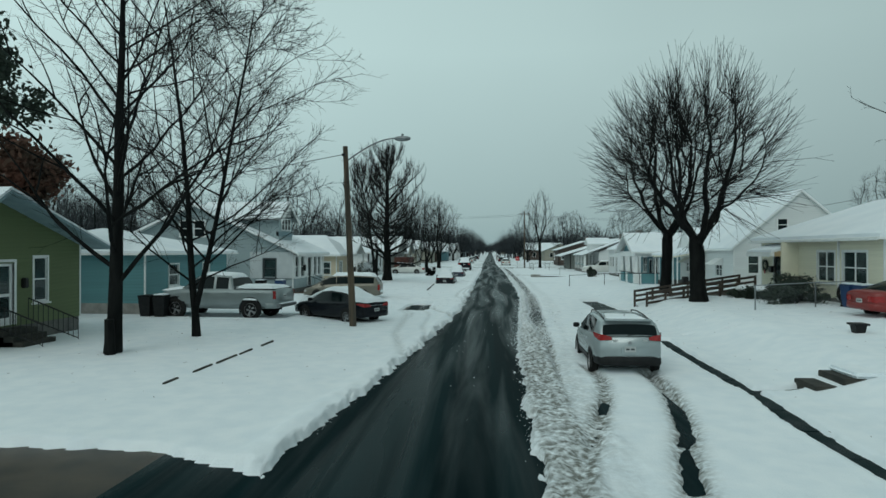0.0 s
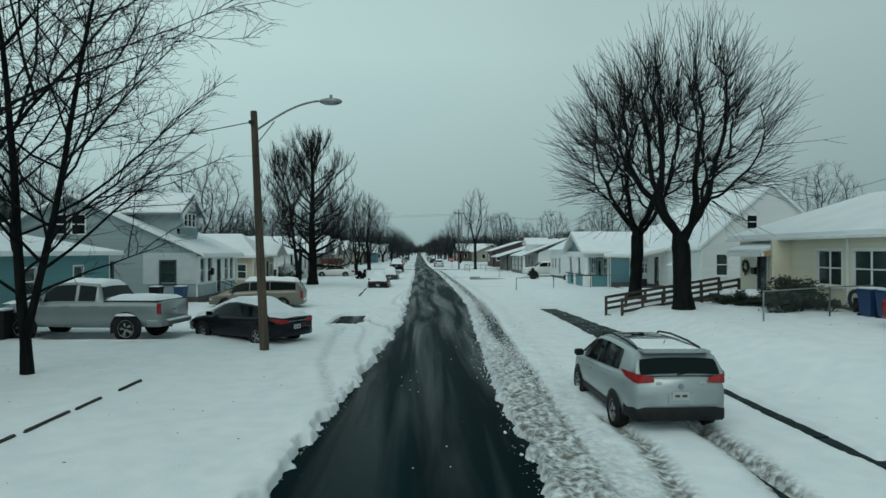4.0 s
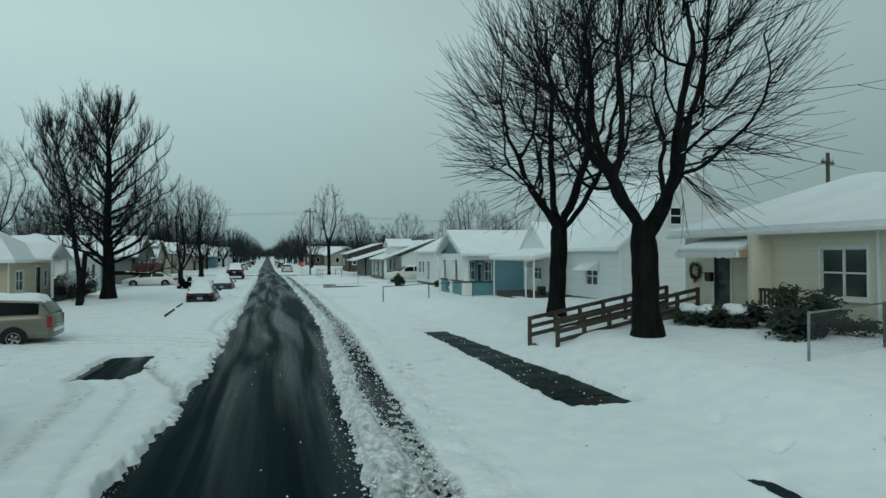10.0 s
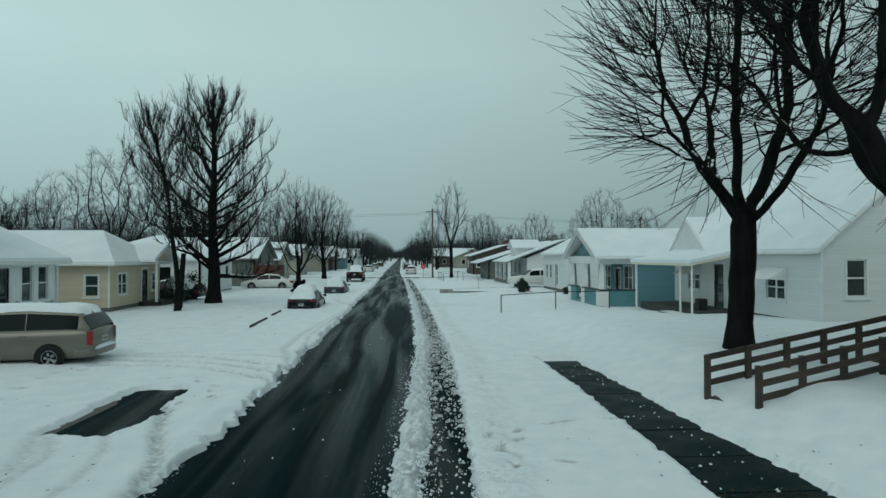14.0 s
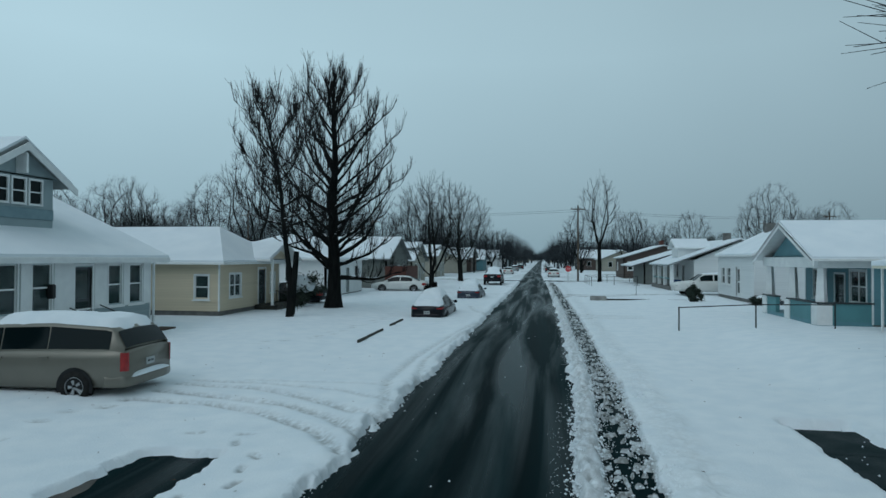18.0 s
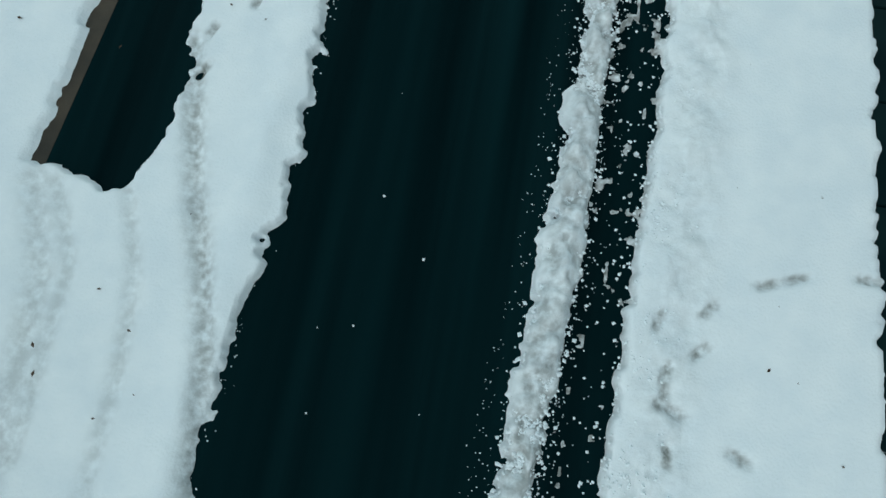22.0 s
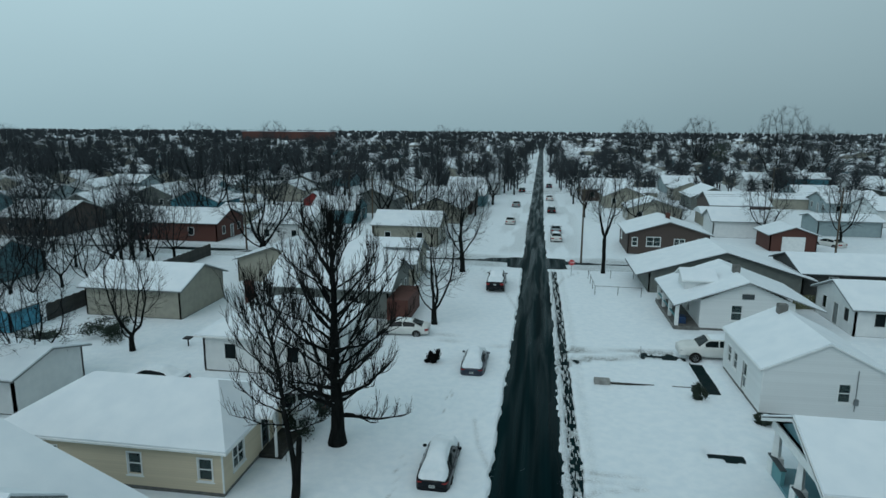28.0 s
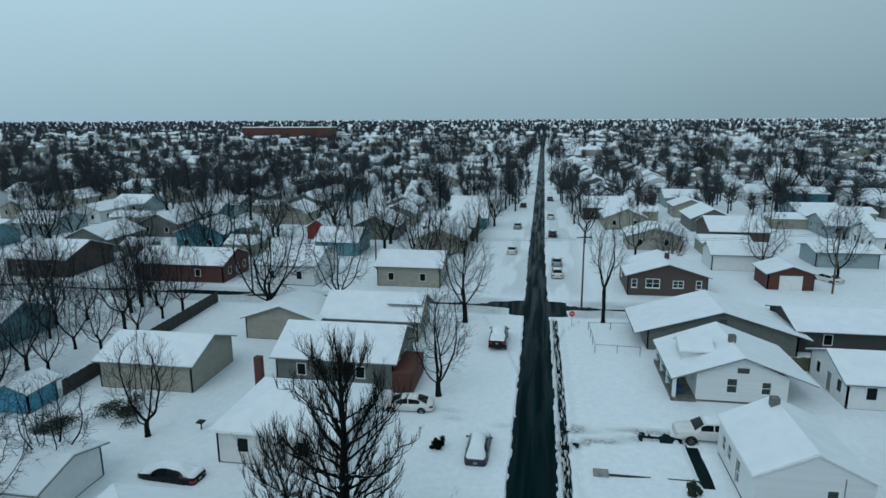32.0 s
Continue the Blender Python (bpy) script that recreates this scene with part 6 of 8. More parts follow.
tall_leaf_tree("oak still holding russet leaves behind the green house", -20.3, 24.7, 10.0, 1.5, RED_LEAF, 3)
tall_leaf_tree("tall dark evergreen behind the green house", -22.9, 25.2, 17.0, 1.9, EVERGREEN, 4)
tall_leaf_tree("dark evergreen among far houses", 73.0, 300.0, 13.0, 4.0, EVERGREEN, 6)
bush("clipped evergreen bush by the porch with snow cap", 13.7, 30.75, 0.5, 0.62, seed=2)
bush("rounded evergreen bush with snow cap", 13.6, 31.6, 0.45, 0.6, seed=3)
bush("small evergreen bush with snow cap", 13.9, 29.9, 0.6, 0.7, seed=13)
bush("wide dark leafless-looking shrub under the windows", 14.4, 28.3, 1.0, 1.15, seed=4, snow=False)
bush("dark shrub under the windows", 14.2, 27.3, 0.75, 0.9, seed=5, snow=False)
bush("big round dark evergreen bush by the tan house", -12.2, 61.9, 1.2, 1.7, seed=6)
bush("low dark hedge clump in the snowy yard", -39.5, 72.0, 2.0, 1.2, seed=7, snow=False)
bush("low dark hedge clump in the snowy yard", -35.5, 75.0, 1.8, 1.2, seed=8, snow=False)
bush("tiny bare shrub poking through the snow", -6.6, 74.0, 0.4, 0.9, TWIG, seed=9, snow=False)
bush("small conical garden shrub with snow", 12.0, 70.3, 0.35, 0.9, seed=10, snow=False)
bush("bare shrub by the cottage", 15.2, 67.2, 0.5, 0.6, seed=11)


# ---- vehicles ----
def wheel_at(car, x, y, r, w=0.22, spokes=5):
    ty = bmesh.new()
    prof = [(r * 0.62, -w / 2), (r * 0.93, -w / 2), (r, -w * 0.32), (r, w * 0.32), (r * 0.93, w / 2), (r * 0.62, w / 2)]
    rings = []
    for k in range(22):
        a = 2 * math.pi * k / 22
        rings.append([ty.verts.new((x + q * math.cos(a), y + s, r + q * math.sin(a))) for q, s in prof])
    for k in range(22):
        for i in range(len(prof) - 1):
            ty.faces.new((rings[k][i], rings[k][i + 1], rings[(k + 1) % 22][i + 1], rings[(k + 1) % 22][i]))
    wh = part("wheel", bmesh.new(), RUBBER, car)
    part("tyre", ty, RUBBER, wh, smooth=True)
    rm = bmesh.new()
    s = 1 if y > 0 else -1
    add_rod(rm, (x, y - 0.06, r), (x, y + 0.06, r), r * 0.22, None, 12)
    for k in range(spokes):
        a = 2 * math.pi * k / spokes
        for da in (-0.16, 0.16):
            add_rod(rm, (x + r * 0.15 * math.cos(a), y + s * 0.08, r + r * 0.15 * math.sin(a)), (x + r * 0.62 * math.cos(a + da), y + s * 0.07, r + r * 0.62 * math.sin(a + da)), 0.028, 0.02, 4)
    for k in range(20):
        a, b = 2 * math.pi * k / 20, 2 * math.pi * (k + 1) / 20
        add_rod(rm, (x + r * 0.62 * math.cos(a), y + s * 0.085, r + r * 0.62 * math.sin(a)), (x + r * 0.62 * math.cos(b), y + s * 0.085, r + r * 0.62 * math.sin(b)), 0.022, None, 4)
    part("rim", rm, RIM, wh)
    part("hub_plate", rodm((x, y - 0.02, r), (x, y + 0.02, r), r * 0.6, None, 18), BLACK, wh)


def eased(rows, n=36, soft_=0.16):
    """Stations resampled along x and rounded off."""
    r = sorted(rows)
    xs = np.array([q[0] for q in r])
    d = np.linspace(xs[0], xs[-1], n)
    w = np.linspace(-soft_, soft_, 7)
    out = [np.mean([np.interp(np.clip(d + o, xs[0], xs[-1]), xs, [q[k] for q in r]) for o in w], axis=0) for k in range(1, len(r[0]))]
    return d, out


def dome(x0, x1, y0, y1, z, hgt, seed, nx=12, ny=9):
    """A soft heap of snow on a flat top."""
    bm = bmesh.new()
    rows_ = []
    for i in range(nx + 1):
        u = i / nx
        row = []
        for j in range(ny + 1):
            w = j / ny
            rim_ = min(1, min(u, 1 - u) * 5, min(w, 1 - w) * 5)
            row.append(bm.verts.new((x0 + (x1 - x0) * u, y0 + (y1 - y0) * w, z - 0.02 + hgt * math.sqrt(rim_) * (0.85 + 0.35 * noise.noise(Vector((u * 3, w * 3, seed)))))))
        rows_.append(row)
    for a, b in zip(rows_, rows_[1:]):
        for j in range(ny):
            bm.faces.new((a[j], a[j + 1], b[j + 1], b[j]))
    return bm


def car(label, x, y, turn, paint, st, cabin, wheels, wr, glass_bands, z=None, category="car", snow=0.0, snow_on=("roof",), name="car", group="", clad=0.0, lamp=("flat", 0.62, 0.1, 0.3)):
    """st: stations (x, bottom, belt, half width); cabin: (x, roof height, half width) over the belt, between its ends.
    Forward is +x. glass_bands: spans of x that are side glass. lamp: form of the tail lights, inner end, half height, wrap."""
    c = thing(name, label, category, (x, y, gz_at(x, y) - 0.13 if z is None else z), turn, group)
    sx_, (sb, stp, shw) = eased(st)
    belt = lambda q: float(np.interp(q, sx_, stp))
    hwid = lambda q: float(np.interp(q, sx_, shw))
    sill = lambda q: float(np.interp(q, sx_, sb))
    lo = bmesh.new()
    rings = []
    for q, zb, zt, hw_ in zip(sx_, sb, stp, shw):
        h_ = zt - zb
        pr = [(0, zb), (hw_ * 0.8, zb), (hw_ * 0.95, zb + 0.07), (hw_ * 0.99, zb + 0.3 * h_), (hw_, zb + 0.55 * h_), (hw_ * 0.985, zb + 0.8 * h_), (hw_ * 0.95, zt - 0.03), (hw_ * 0.86, zt + 0.01), (hw_ * 0.5, zt + 0.03), (0, zt + 0.035)]
        full = pr + [(-a, b) for a, b in pr[-2:0:-1]]
        rings.append([lo.verts.new((q, a, b)) for a, b in full])
    nn = len(rings[0])
    for a, b in zip(rings, rings[1:]):
        for i in range(nn):
            lo.faces.new((a[i], a[(i + 1) % nn], b[(i + 1) % nn], b[i]))
    for ring in (rings[0], rings[-1][::-1]):
        lo.faces.new(ring)
    part("body", lo, paint, c, smooth=True)
    cx_, (cz_, cw_) = eased(cabin, 30, 0.1)
    roofz = lambda q: float(np.interp(q, cx_, cz_))
    roofw = lambda q: float(np.interp(q, cx_, cw_))
    cb = bmesh.new()
    crs = []
    for q in cx_:
        zb, hb, hr = belt(q) - 0.03, hwid(q) * 0.93, roofw(q)
        hg = max(0.02, roofz(q) - zb)
        pr = [(hb, zb), (hb + (hr - hb) * 0.88, zb + hg * 0.86), (hr * 0.95, zb + hg * 0.94), (hr * 0.8, zb + hg * 0.985), (hr * 0.4, zb + hg * 1.0), (0, zb + hg * 1.01)]
        full = pr + [(-a, b) for a, b in pr[-2::-1]]
        crs.append([cb.verts.new((q, a, b)) for a, b in full])
    nn = len(crs[0])
    for a, b in zip(crs, crs[1:]):
        for i in range(nn - 1):
            cb.faces.new((a[i], a[i + 1], b[i + 1], b[i]))
    part("cabin", cb, paint, c, smooth=True)

    def side_pt(q, k, s, off=0.01):
        zb, hb, hr = belt(q) - 0.03, hwid(q) * 0.93, roofw(q)
        hg = max(0.02, roofz(q) - zb)
        return (q, s * (hb + (hr - hb) * 0.88 * k + off), zb + hg * 0.86 * k)

    for s in (-1, 1):
        for a, b in glass_bands:
            gm2 = bmesh.new()
            rows_ = [[gm2.verts.new(side_pt(a + (b - a) * i / 8, k, s)) for k in (0.1, 0.55, 0.97)] for i in range(9)]
            for r0, r1 in zip(rows_, rows_[1:]):
                for i in range(2):
                    gm2.faces.new((r0[i], r0[i + 1], r1[i + 1], r1[i]))
            part("side_window", gm2, CARGLASS, c, smooth=True)
    for i0, i1 in ((0, 1), (-1, -2)):
        gm2 = bmesh.new()
        (xa, za, wa), (xb, zb2, wb) = cabin[i0], cabin[i1]
        out = -1 if xa < xb else 1
        rows_ = []
        for k in (0.05, 0.35, 0.65, 0.92):
            q = xa + (xb - xa) * k
            w0 = hwid(q) * 0.9
            zt = max(roofz(q), belt(q))
            half_ = w0 + (wb * 0.93 - w0) * k
            rows_.append([gm2.verts.new((q + out * 0.02, half_ * a, zt + 0.022 - 0.03 * abs(a) ** 3)) for a in (-1, -0.6, -0.2, 0.2, 0.6, 1)])
        for r0, r1 in zip(rows_, rows_[1:]):
            for i in range(5):
                gm2.faces.new((r0[i], r0[i + 1], r1[i + 1], r1[i]))
        part("screen", gm2, CARGLASS, c, smooth=True)
    for wx in wheels:
        for s in (-1, 1):
            wheel_at(c, wx, s * (hwid(wx) - 0.085), wr)
            # flat black disc on the body side paints in the wheel well's dark hollow
            ar = bmesh.new()
            yy = s * (hwid(wx) + 0.006)
            hub = ar.verts.new((wx, yy, wr))
            arc = [ar.verts.new((wx + wr * 1.2 * math.cos(math.pi * (k / 14 * 1.2 - 0.1)), yy, wr + wr * 1.2 * math.sin(math.pi * (k / 14 * 1.2 - 0.1)))) for k in range(15)]
            for a, b in zip(arc, arc[1:]):
                ar.faces.new((hub, a, b))
            part("wheel_well_disc", ar, BLACK, c)
    x_back, x_front = st[0][0], st[-1][0]
    low = BLACK if clad else paint
    for nm, sgn, xe in (("rear_bumper", 1, x_back), ("front_bumper", -1, x_front)):
        bp = bmesh.new()
        zb = sill(xe)
        pth = [(xe - sgn * 0.05, 0), (xe - sgn * 0.05, hwid(xe) * 0.7), (xe - sgn * 0.01, hwid(xe) * 1.0), (xe + sgn * 0.1, hwid(xe + sgn * 0.1) + 0.015), (xe + sgn * 0.42, hwid(xe + sgn * 0.42) + 0.012)]
        pth = [(a, -b) for a, b in pth[:0:-1]] + pth
        rows_ = [[bp.verts.new((a - (0.0 if k in (1, 2) else -sgn * 0.03), b * (1.0 if k in (1, 2) else 0.975), zb - 0.02 + hz)) for k, hz in enumerate((0.0, 0.05, 0.19, 0.24))] for a, b in pth]
        for r0, r1 in zip(rows_, rows_[1:]):
            for i in range(3):
                bp.faces.new((r0[i], r0[i + 1], r1[i + 1], r1[i]))
        part(nm, bp, low if sgn > 0 else paint, c, smooth=True)
    form, inner, hh, wrap = lamp
    zc = belt(x_back) - {"flat": 0.2, "wing": 0.07, "high": -0.03}[form]
    for s in (-1, 1):
        tl = bmesh.new()
        e0 = hwid(x_back)
        pth = [(x_back - 0.014, e0 * inner), (x_back - 0.014, e0 * (inner + 1) / 2), (x_back - 0.01, e0), (x_back + 0.06, hwid(x_back + 0.06) + 0.014), (x_back + wrap * 0.6, hwid(x_back + wrap * 0.6) + 0.012), (x_back + wrap, hwid(x_back + wrap) + 0.006)]
        hs = (0.45, 0.8, 1, 1, 0.7, 0.2) if form != "flat" else (1, 1, 1, 1, 1, 1)
        ups = (-0.3, -0.1, 0, 0.1, 0.5, 0.9) if form != "flat" else (0,) * 6
        rows_ = [[tl.verts.new((a, s * b, zc + hh * (q * e + o))) for e in (-1, 1)] for (a, b), q, o in zip(pth, hs, ups)]
        for r0, r1 in zip(rows_, rows_[1:]):
            tl.faces.new((r0[0], r0[1], r1[1], r1[0]))
        part("tail_light", tl, TAIL, c, "red tail light", smooth=True)
        w3 = hwid(x_front - 0.2)
        part("headlight", boxm(x_front - 0.3, min(s * w3 * 0.6, s * w3 * 0.98), belt(x_front) - 0.17, x_front - 0.02, max(s * w3 * 0.6, s * w3 * 0.98), belt(x_front) - 0.03, bevel=0.03), CLEARLENS, c, "clear headlight")
        xm = cabin[-2][0] + (cabin[-1][0] - cabin[-2][0]) * 0.5
        part("mirror", boxm(xm - 0.07, min(s * hwid(xm) * 0.97, s * (hwid(xm) + 0.17)), belt(xm) + 0.02, xm + 0.08, max(s * hwid(xm) * 0.97, s * (hwid(xm) + 0.17)), belt(xm) + 0.16, bevel=0.025), BLACK if clad else paint, c)
        for hx in (-0.85, 0.2):
            part("door_handle", boxm(hx, min(s * hwid(hx) * 0.985, s * (hwid(hx) + 0.012)), belt(hx) - 0.16, hx + 0.2, max(s * hwid(hx) * 0.985, s * (hwid(hx) + 0.012)), belt(hx) - 0.125), paint, c)
        if clad:
            cl = bmesh.new()
            a0, a1 = wheels[0] + wr, wheels[1] - wr
            rows_ = [[cl.verts.new((a0 + (a1 - a0) * k / 6, s * (hwid(a0 + (a1 - a0) * k / 6) * f_ + 0.012), sill(0) + dz)) for f_, dz in ((0.8, -0.01), (0.955, 0.04), (0.99, clad))] for k in range(7)]
            for r0, r1 in zip(rows_, rows_[1:]):
                for i in range(2):
                    cl.faces.new((r0[i], r0[i + 1], r1[i + 1], r1[i]))
            part("cladding", cl, BLACK, c, smooth=True)
    zp = belt(x_back) - 0.36
    pl = part("number_plate", boxm(x_back - 0.022, -0.15, zp, x_back + 0.01, 0.15, zp + 0.15), PLATE, c, "white number plate with dark bars")
    for k in range(2):
        part("plate_bar", boxm(x_back - 0.025, -0.11 + 0.13 * k, zp + 0.055, x_back - 0.02, -0.02 + 0.13 * k, zp + 0.1), DARKTRIM, pl)
    if snow:
        sn = bmesh.new()
        full = "all" in snow_on
        n_ = 40 if full else 12
        xa, xb = (x_back + 0.02, x_front - 0.03) if full else (cabin[1][0] - 0.12, cabin[-2][0] + 0.05)
        grid_ = []
        for i in range(n_ + 1):
            q = xa + (xb - xa) * i / n_
            on = cx_[0] < q < cx_[-1]
            up_ = max(0.0, roofz(q) - belt(q)) if on else 0.0
            w_ = hwid(q) * 0.9 + (roofw(q) * 0.99 - hwid(q) * 0.9) * min(1, up_ / 0.3)
            zt = max(roofz(q) if on else 0, belt(q) + 0.03)
            row = []
            for k in range(11):
                a = -1 + 2 * k / 10
                e = min(1, (1 - abs(a)) * 4, (q - xa) * 5, (xb - q) * 5)
                row.append(sn.verts.new((q, a * w_, zt - 0.025 - 0.05 * abs(a) ** 3 + snow * math.sqrt(max(0, e)) * (0.85 + 0.4 * noise.noise(Vector((q * 1.3, a * 1.3, x)))) + 0.015 * noise.noise(Vector((q * 4, a * 4, y))))))
            grid_.append(row)
        for a, b in zip(grid_, grid_[1:]):
            for k in range(10):
                sn.faces.new((a[k], a[k + 1], b[k + 1], b[k]))
        part("snow_cover", sn, SNOW, c, "thick layer of snow", smooth=True)
    return c


PLATE = mat("number_plate_white", (0.42, 0.44, 0.44), 0.5, (0.36, 0.38, 0.38), 8.0)
SUV_ST = [(-2.28, 0.44, 1.06, 0.74), (-2.23, 0.38, 1.16, 0.83), (-2.1, 0.33, 1.19, 0.885), (-1.3, 0.28, 1.13, 0.925), (-0.6, 0.27, 1.08, 0.925), (0.2, 0.27, 1.03, 0.92), (1.2, 0.28, 1.0, 0.915), (1.8, 0.31, 0.94, 0.87), (2.1, 0.36, 0.84, 0.78), (2.25, 0.42, 0.72, 0.6)]
suv = car("silver compact SUV parked at the kerb, roof lightly snowed", 4.2, 16.75, 90, SILVER, SUV_ST, [(-2.25, 1.12, 0.85), (-2.06, 1.56, 0.72), (-1.4, 1.62, 0.7), (-0.5, 1.65, 0.69), (0.1, 1.63, 0.68), (0.5, 1.55, 0.67), (1.4, 1.02, 0.76)], (-1.33, 1.33), 0.345, [(-1.42, -0.34), (-0.3, 0.98)], clad=0.2, z=-0.02, lamp=("high", 0.62, 0.085, 0.5))
suv.scale = (0.95, 0.95, 0.95)
part("roof_snow", dome(-1.9, -0.7, -0.53, 0.53, 1.62, 0.06, 3), SNOW, suv, "patch of snow on the roof")
part("sunroof", dome(-0.65, 0.2, -0.46, 0.46, 1.662, 0.014, 5), CARGLASS, suv, "dark glass roof panel")
for s in (-1, 1):
    rk = bmesh.new()
    for xa_, za_, xb_, zb_ in ((-1.85, 1.53, -1.7, 1.6), (-1.7, 1.6, -1.2, 1.655), (-1.2, 1.655, -0.4, 1.685), (-0.4, 1.685, 0.25, 1.65), (0.25, 1.65, 0.4, 1.57)):
        add_rod(rk, (xa_, s * 0.6, za_), (xb_, s * 0.6, zb_), 0.021, None, 6)
    part("roof_rail", rk, BLACK, suv)
    part("reversing_lens", boxm(-2.305, min(s * 0.33, s * 0.47), 1.03, -2.2, max(s * 0.33, s * 0.47), 1.08, bevel=0.02), CLEARLENS, suv)
part("badge", rodm((-2.31, 0, 1.0), (-2.27, 0, 1.0), 0.045, None, 12), STEEL, suv)
part("plate_recess", boxm(-2.3, -0.26, 0.66, -2.2, 0.26, 0.9, bevel=0.03), SILVER, suv)
part("wiper", rodm((-2.26, 0.05, 1.2), (-2.2, -0.3, 1.24), 0.012), BLACK, suv)
part("aerial", rodm((-1.45, 0, 1.58), (-1.58, 0, 1.72), 0.008), BLACK, suv)
part("spoiler", boxm(-2.15, -0.63, 1.565, -1.85, 0.63, 1.605, bevel=0.015), SILVER, suv)

SED_ST = [(-2.42, 0.38, 0.9, 0.66), (-2.34, 0.32, 0.96, 0.8), (-2.15, 0.28, 0.99, 0.86), (-1.4, 0.24, 0.98, 0.905), (0.0, 0.22, 0.95, 0.915), (1.4, 0.24, 0.89, 0.9), (2.05, 0.28, 0.78, 0.84), (2.4, 0.36, 0.64, 0.66)]
SED_CAB = [(-1.9, 0.98, 0.7), (-0.95, 1.38, 0.6), (-0.1, 1.45, 0.6), (0.45, 1.4, 0.6), (1.4, 0.9, 0.7)]
SED_GL = [(-1.25, -0.22), (-0.16, 1.0)]
sed = car("black sedan with snow heaped on its roof and glass", -6.4, 27.0, 146, DARKPAINT, SED_ST, SED_CAB, (-1.4, 1.4), 0.33, SED_GL, snow=0.22, snow_on=("all",), z=0.02, lamp=("wing", 0.5, 0.075, 0.4))
part("boot_strip", boxm(-2.435, -0.4, 0.83, -2.4, 0.4, 0.85), STEEL, sed, "bright strip across the boot")
VAN_ST = [(-2.52, 0.38, 1.04, 0.78), (-2.44, 0.32, 1.1, 0.89), (-2.2, 0.3, 1.11, 0.93), (-1.5, 0.27, 1.1, 0.95), (0.0, 0.26, 1.07, 0.955), (1.4, 0.27, 1.0, 0.93), (2.0, 0.3, 0.88, 0.86), (2.45, 0.38, 0.7, 0.68)]
VAN_CAB = [(-2.46, 1.08, 0.84), (-2.2, 1.58, 0.74), (-0.8, 1.67, 0.76), (0.6, 1.62, 0.75), (1.85, 0.98, 0.78)]
van = car("champagne minivan with a snow-laden roof on the drive", -9.1, 38.95, 183, TANPAINT, VAN_ST, VAN_CAB, (-1.45, 1.5), 0.34, [(-2.15, -0.8), (-0.77, 0.27), (0.3, 1.35)], snow=0.2, z=0.02, lamp=("flat", 0.93, 0.19, 0.12))
part("bumper_snow", dome(-2.62, -2.42, -0.7, 0.7, 0.56, 0.1, 8), SNOW, van, "snow on the bumper")
PK_ST = [(-3.0, 0.56, 1.3, 0.92), (-2.92, 0.52, 1.33, 0.98), (-1.7, 0.48, 1.33, 1.0), (0.0, 0.46, 1.32, 1.0), (1.6, 0.48, 1.3, 1.0), (2.5, 0.52, 1.2, 0.95), (2.85, 0.58, 1.02, 0.84)]
PK_CAB = [(-1.0, 1.34, 0.86), (-0.82, 1.92, 0.76), (0.1, 2.0, 0.76), (0.75, 1.95, 0.75), (1.6, 1.3, 0.82)]
pk = car("big silver crew-cab pickup with snow on bonnet and bed cover", -12.0, 27.1, 173, GREYPAINT, PK_ST, PK_CAB, (-1.85, 1.85), 0.46, [(-0.72, -0.12), (0.0, 1.1)], snow=0.12, z=0.1, category="pickup", lamp=("flat", 0.94, 0.17, 0.1))
pk.scale = (1.03, 1.03, 1.05)
part("bed_cover", boxm(-2.93, -0.9, 1.335, -1.02, 0.9, 1.37, bevel=0.015), BLACK, pk, "dark edge of the bed cover")
part("bed_snow", dome(-2.9, -1.0, -0.88, 0.88, 1.37, 0.2, 5), SNOW, pk, "rounded snow on the bed cover")
part("bonnet_snow", dome(1.6, 2.7, -0.8, 0.8, 1.25, 0.12, 6), SNOW, pk)
for s in (-1, 1):
    part("arch_snow", dome(-2.2, -1.5, min(s * 0.96, s * 1.08), max(s * 0.96, s * 1.08), 0.9, 0.08, 7), SNOW, pk)
part("rear_step", boxm(-3.2, -0.85, 0.56, -2.98, 0.85, 0.72, bevel=0.03), STEEL, pk)
part("step_snow", dome(-3.18, -3.0, -0.8, 0.8, 0.72, 0.05, 9), SNOW, pk)
kerb = "snowed-in cars at the kerb"
car("dark hatchback buried in snow at the kerb", -3.7, 59.4, 90, DARKPAINT, SED_ST, SED_CAB, (-1.4, 1.4), 0.32, SED_GL, snow=0.38, snow_on=("all",), z=-0.28, lamp=("wing", 0.7, 0.04, 0.25), group=kerb)
car("navy car buried in snow at the kerb", -3.4, 74.4, 90, BLUEPAINT, SED_ST, SED_CAB, (-1.4, 1.4), 0.32, SED_GL, snow=0.38, snow_on=("all",), z=-0.28, lamp=("wing", 0.7, 0.04, 0.25), group=kerb)
car("dark pickup buried in snow at the kerb", -3.5, 98.8, 90, DARKPAINT, PK_ST, PK_CAB, (-1.85, 1.85), 0.38, [(-0.7, -0.1), (0.0, 0.95)], snow=0.2, snow_on=("all",), z=0.0, group=kerb)
car("cream sedan parked in front of the porch", -10.5, 80.4, 183, WHITEPAINT, SED_ST, SED_CAB, (-1.4, 1.4), 0.32, SED_GL, snow=0.04, z=0.1)
car("dark sedan by the tan house under snow", -14.0, 64.5, 175, DARKPAINT, SED_ST, SED_CAB, (-1.4, 1.4), 0.32, SED_GL, snow=0.12, z=0.1)
car("black car buried in the yard with snow on top", -25.5, 67.2, 176, DARKPAINT, SED_ST, SED_CAB, (-1.4, 1.4), 0.32, SED_GL, snow=0.2, snow_on=("all",), z=-0.25)
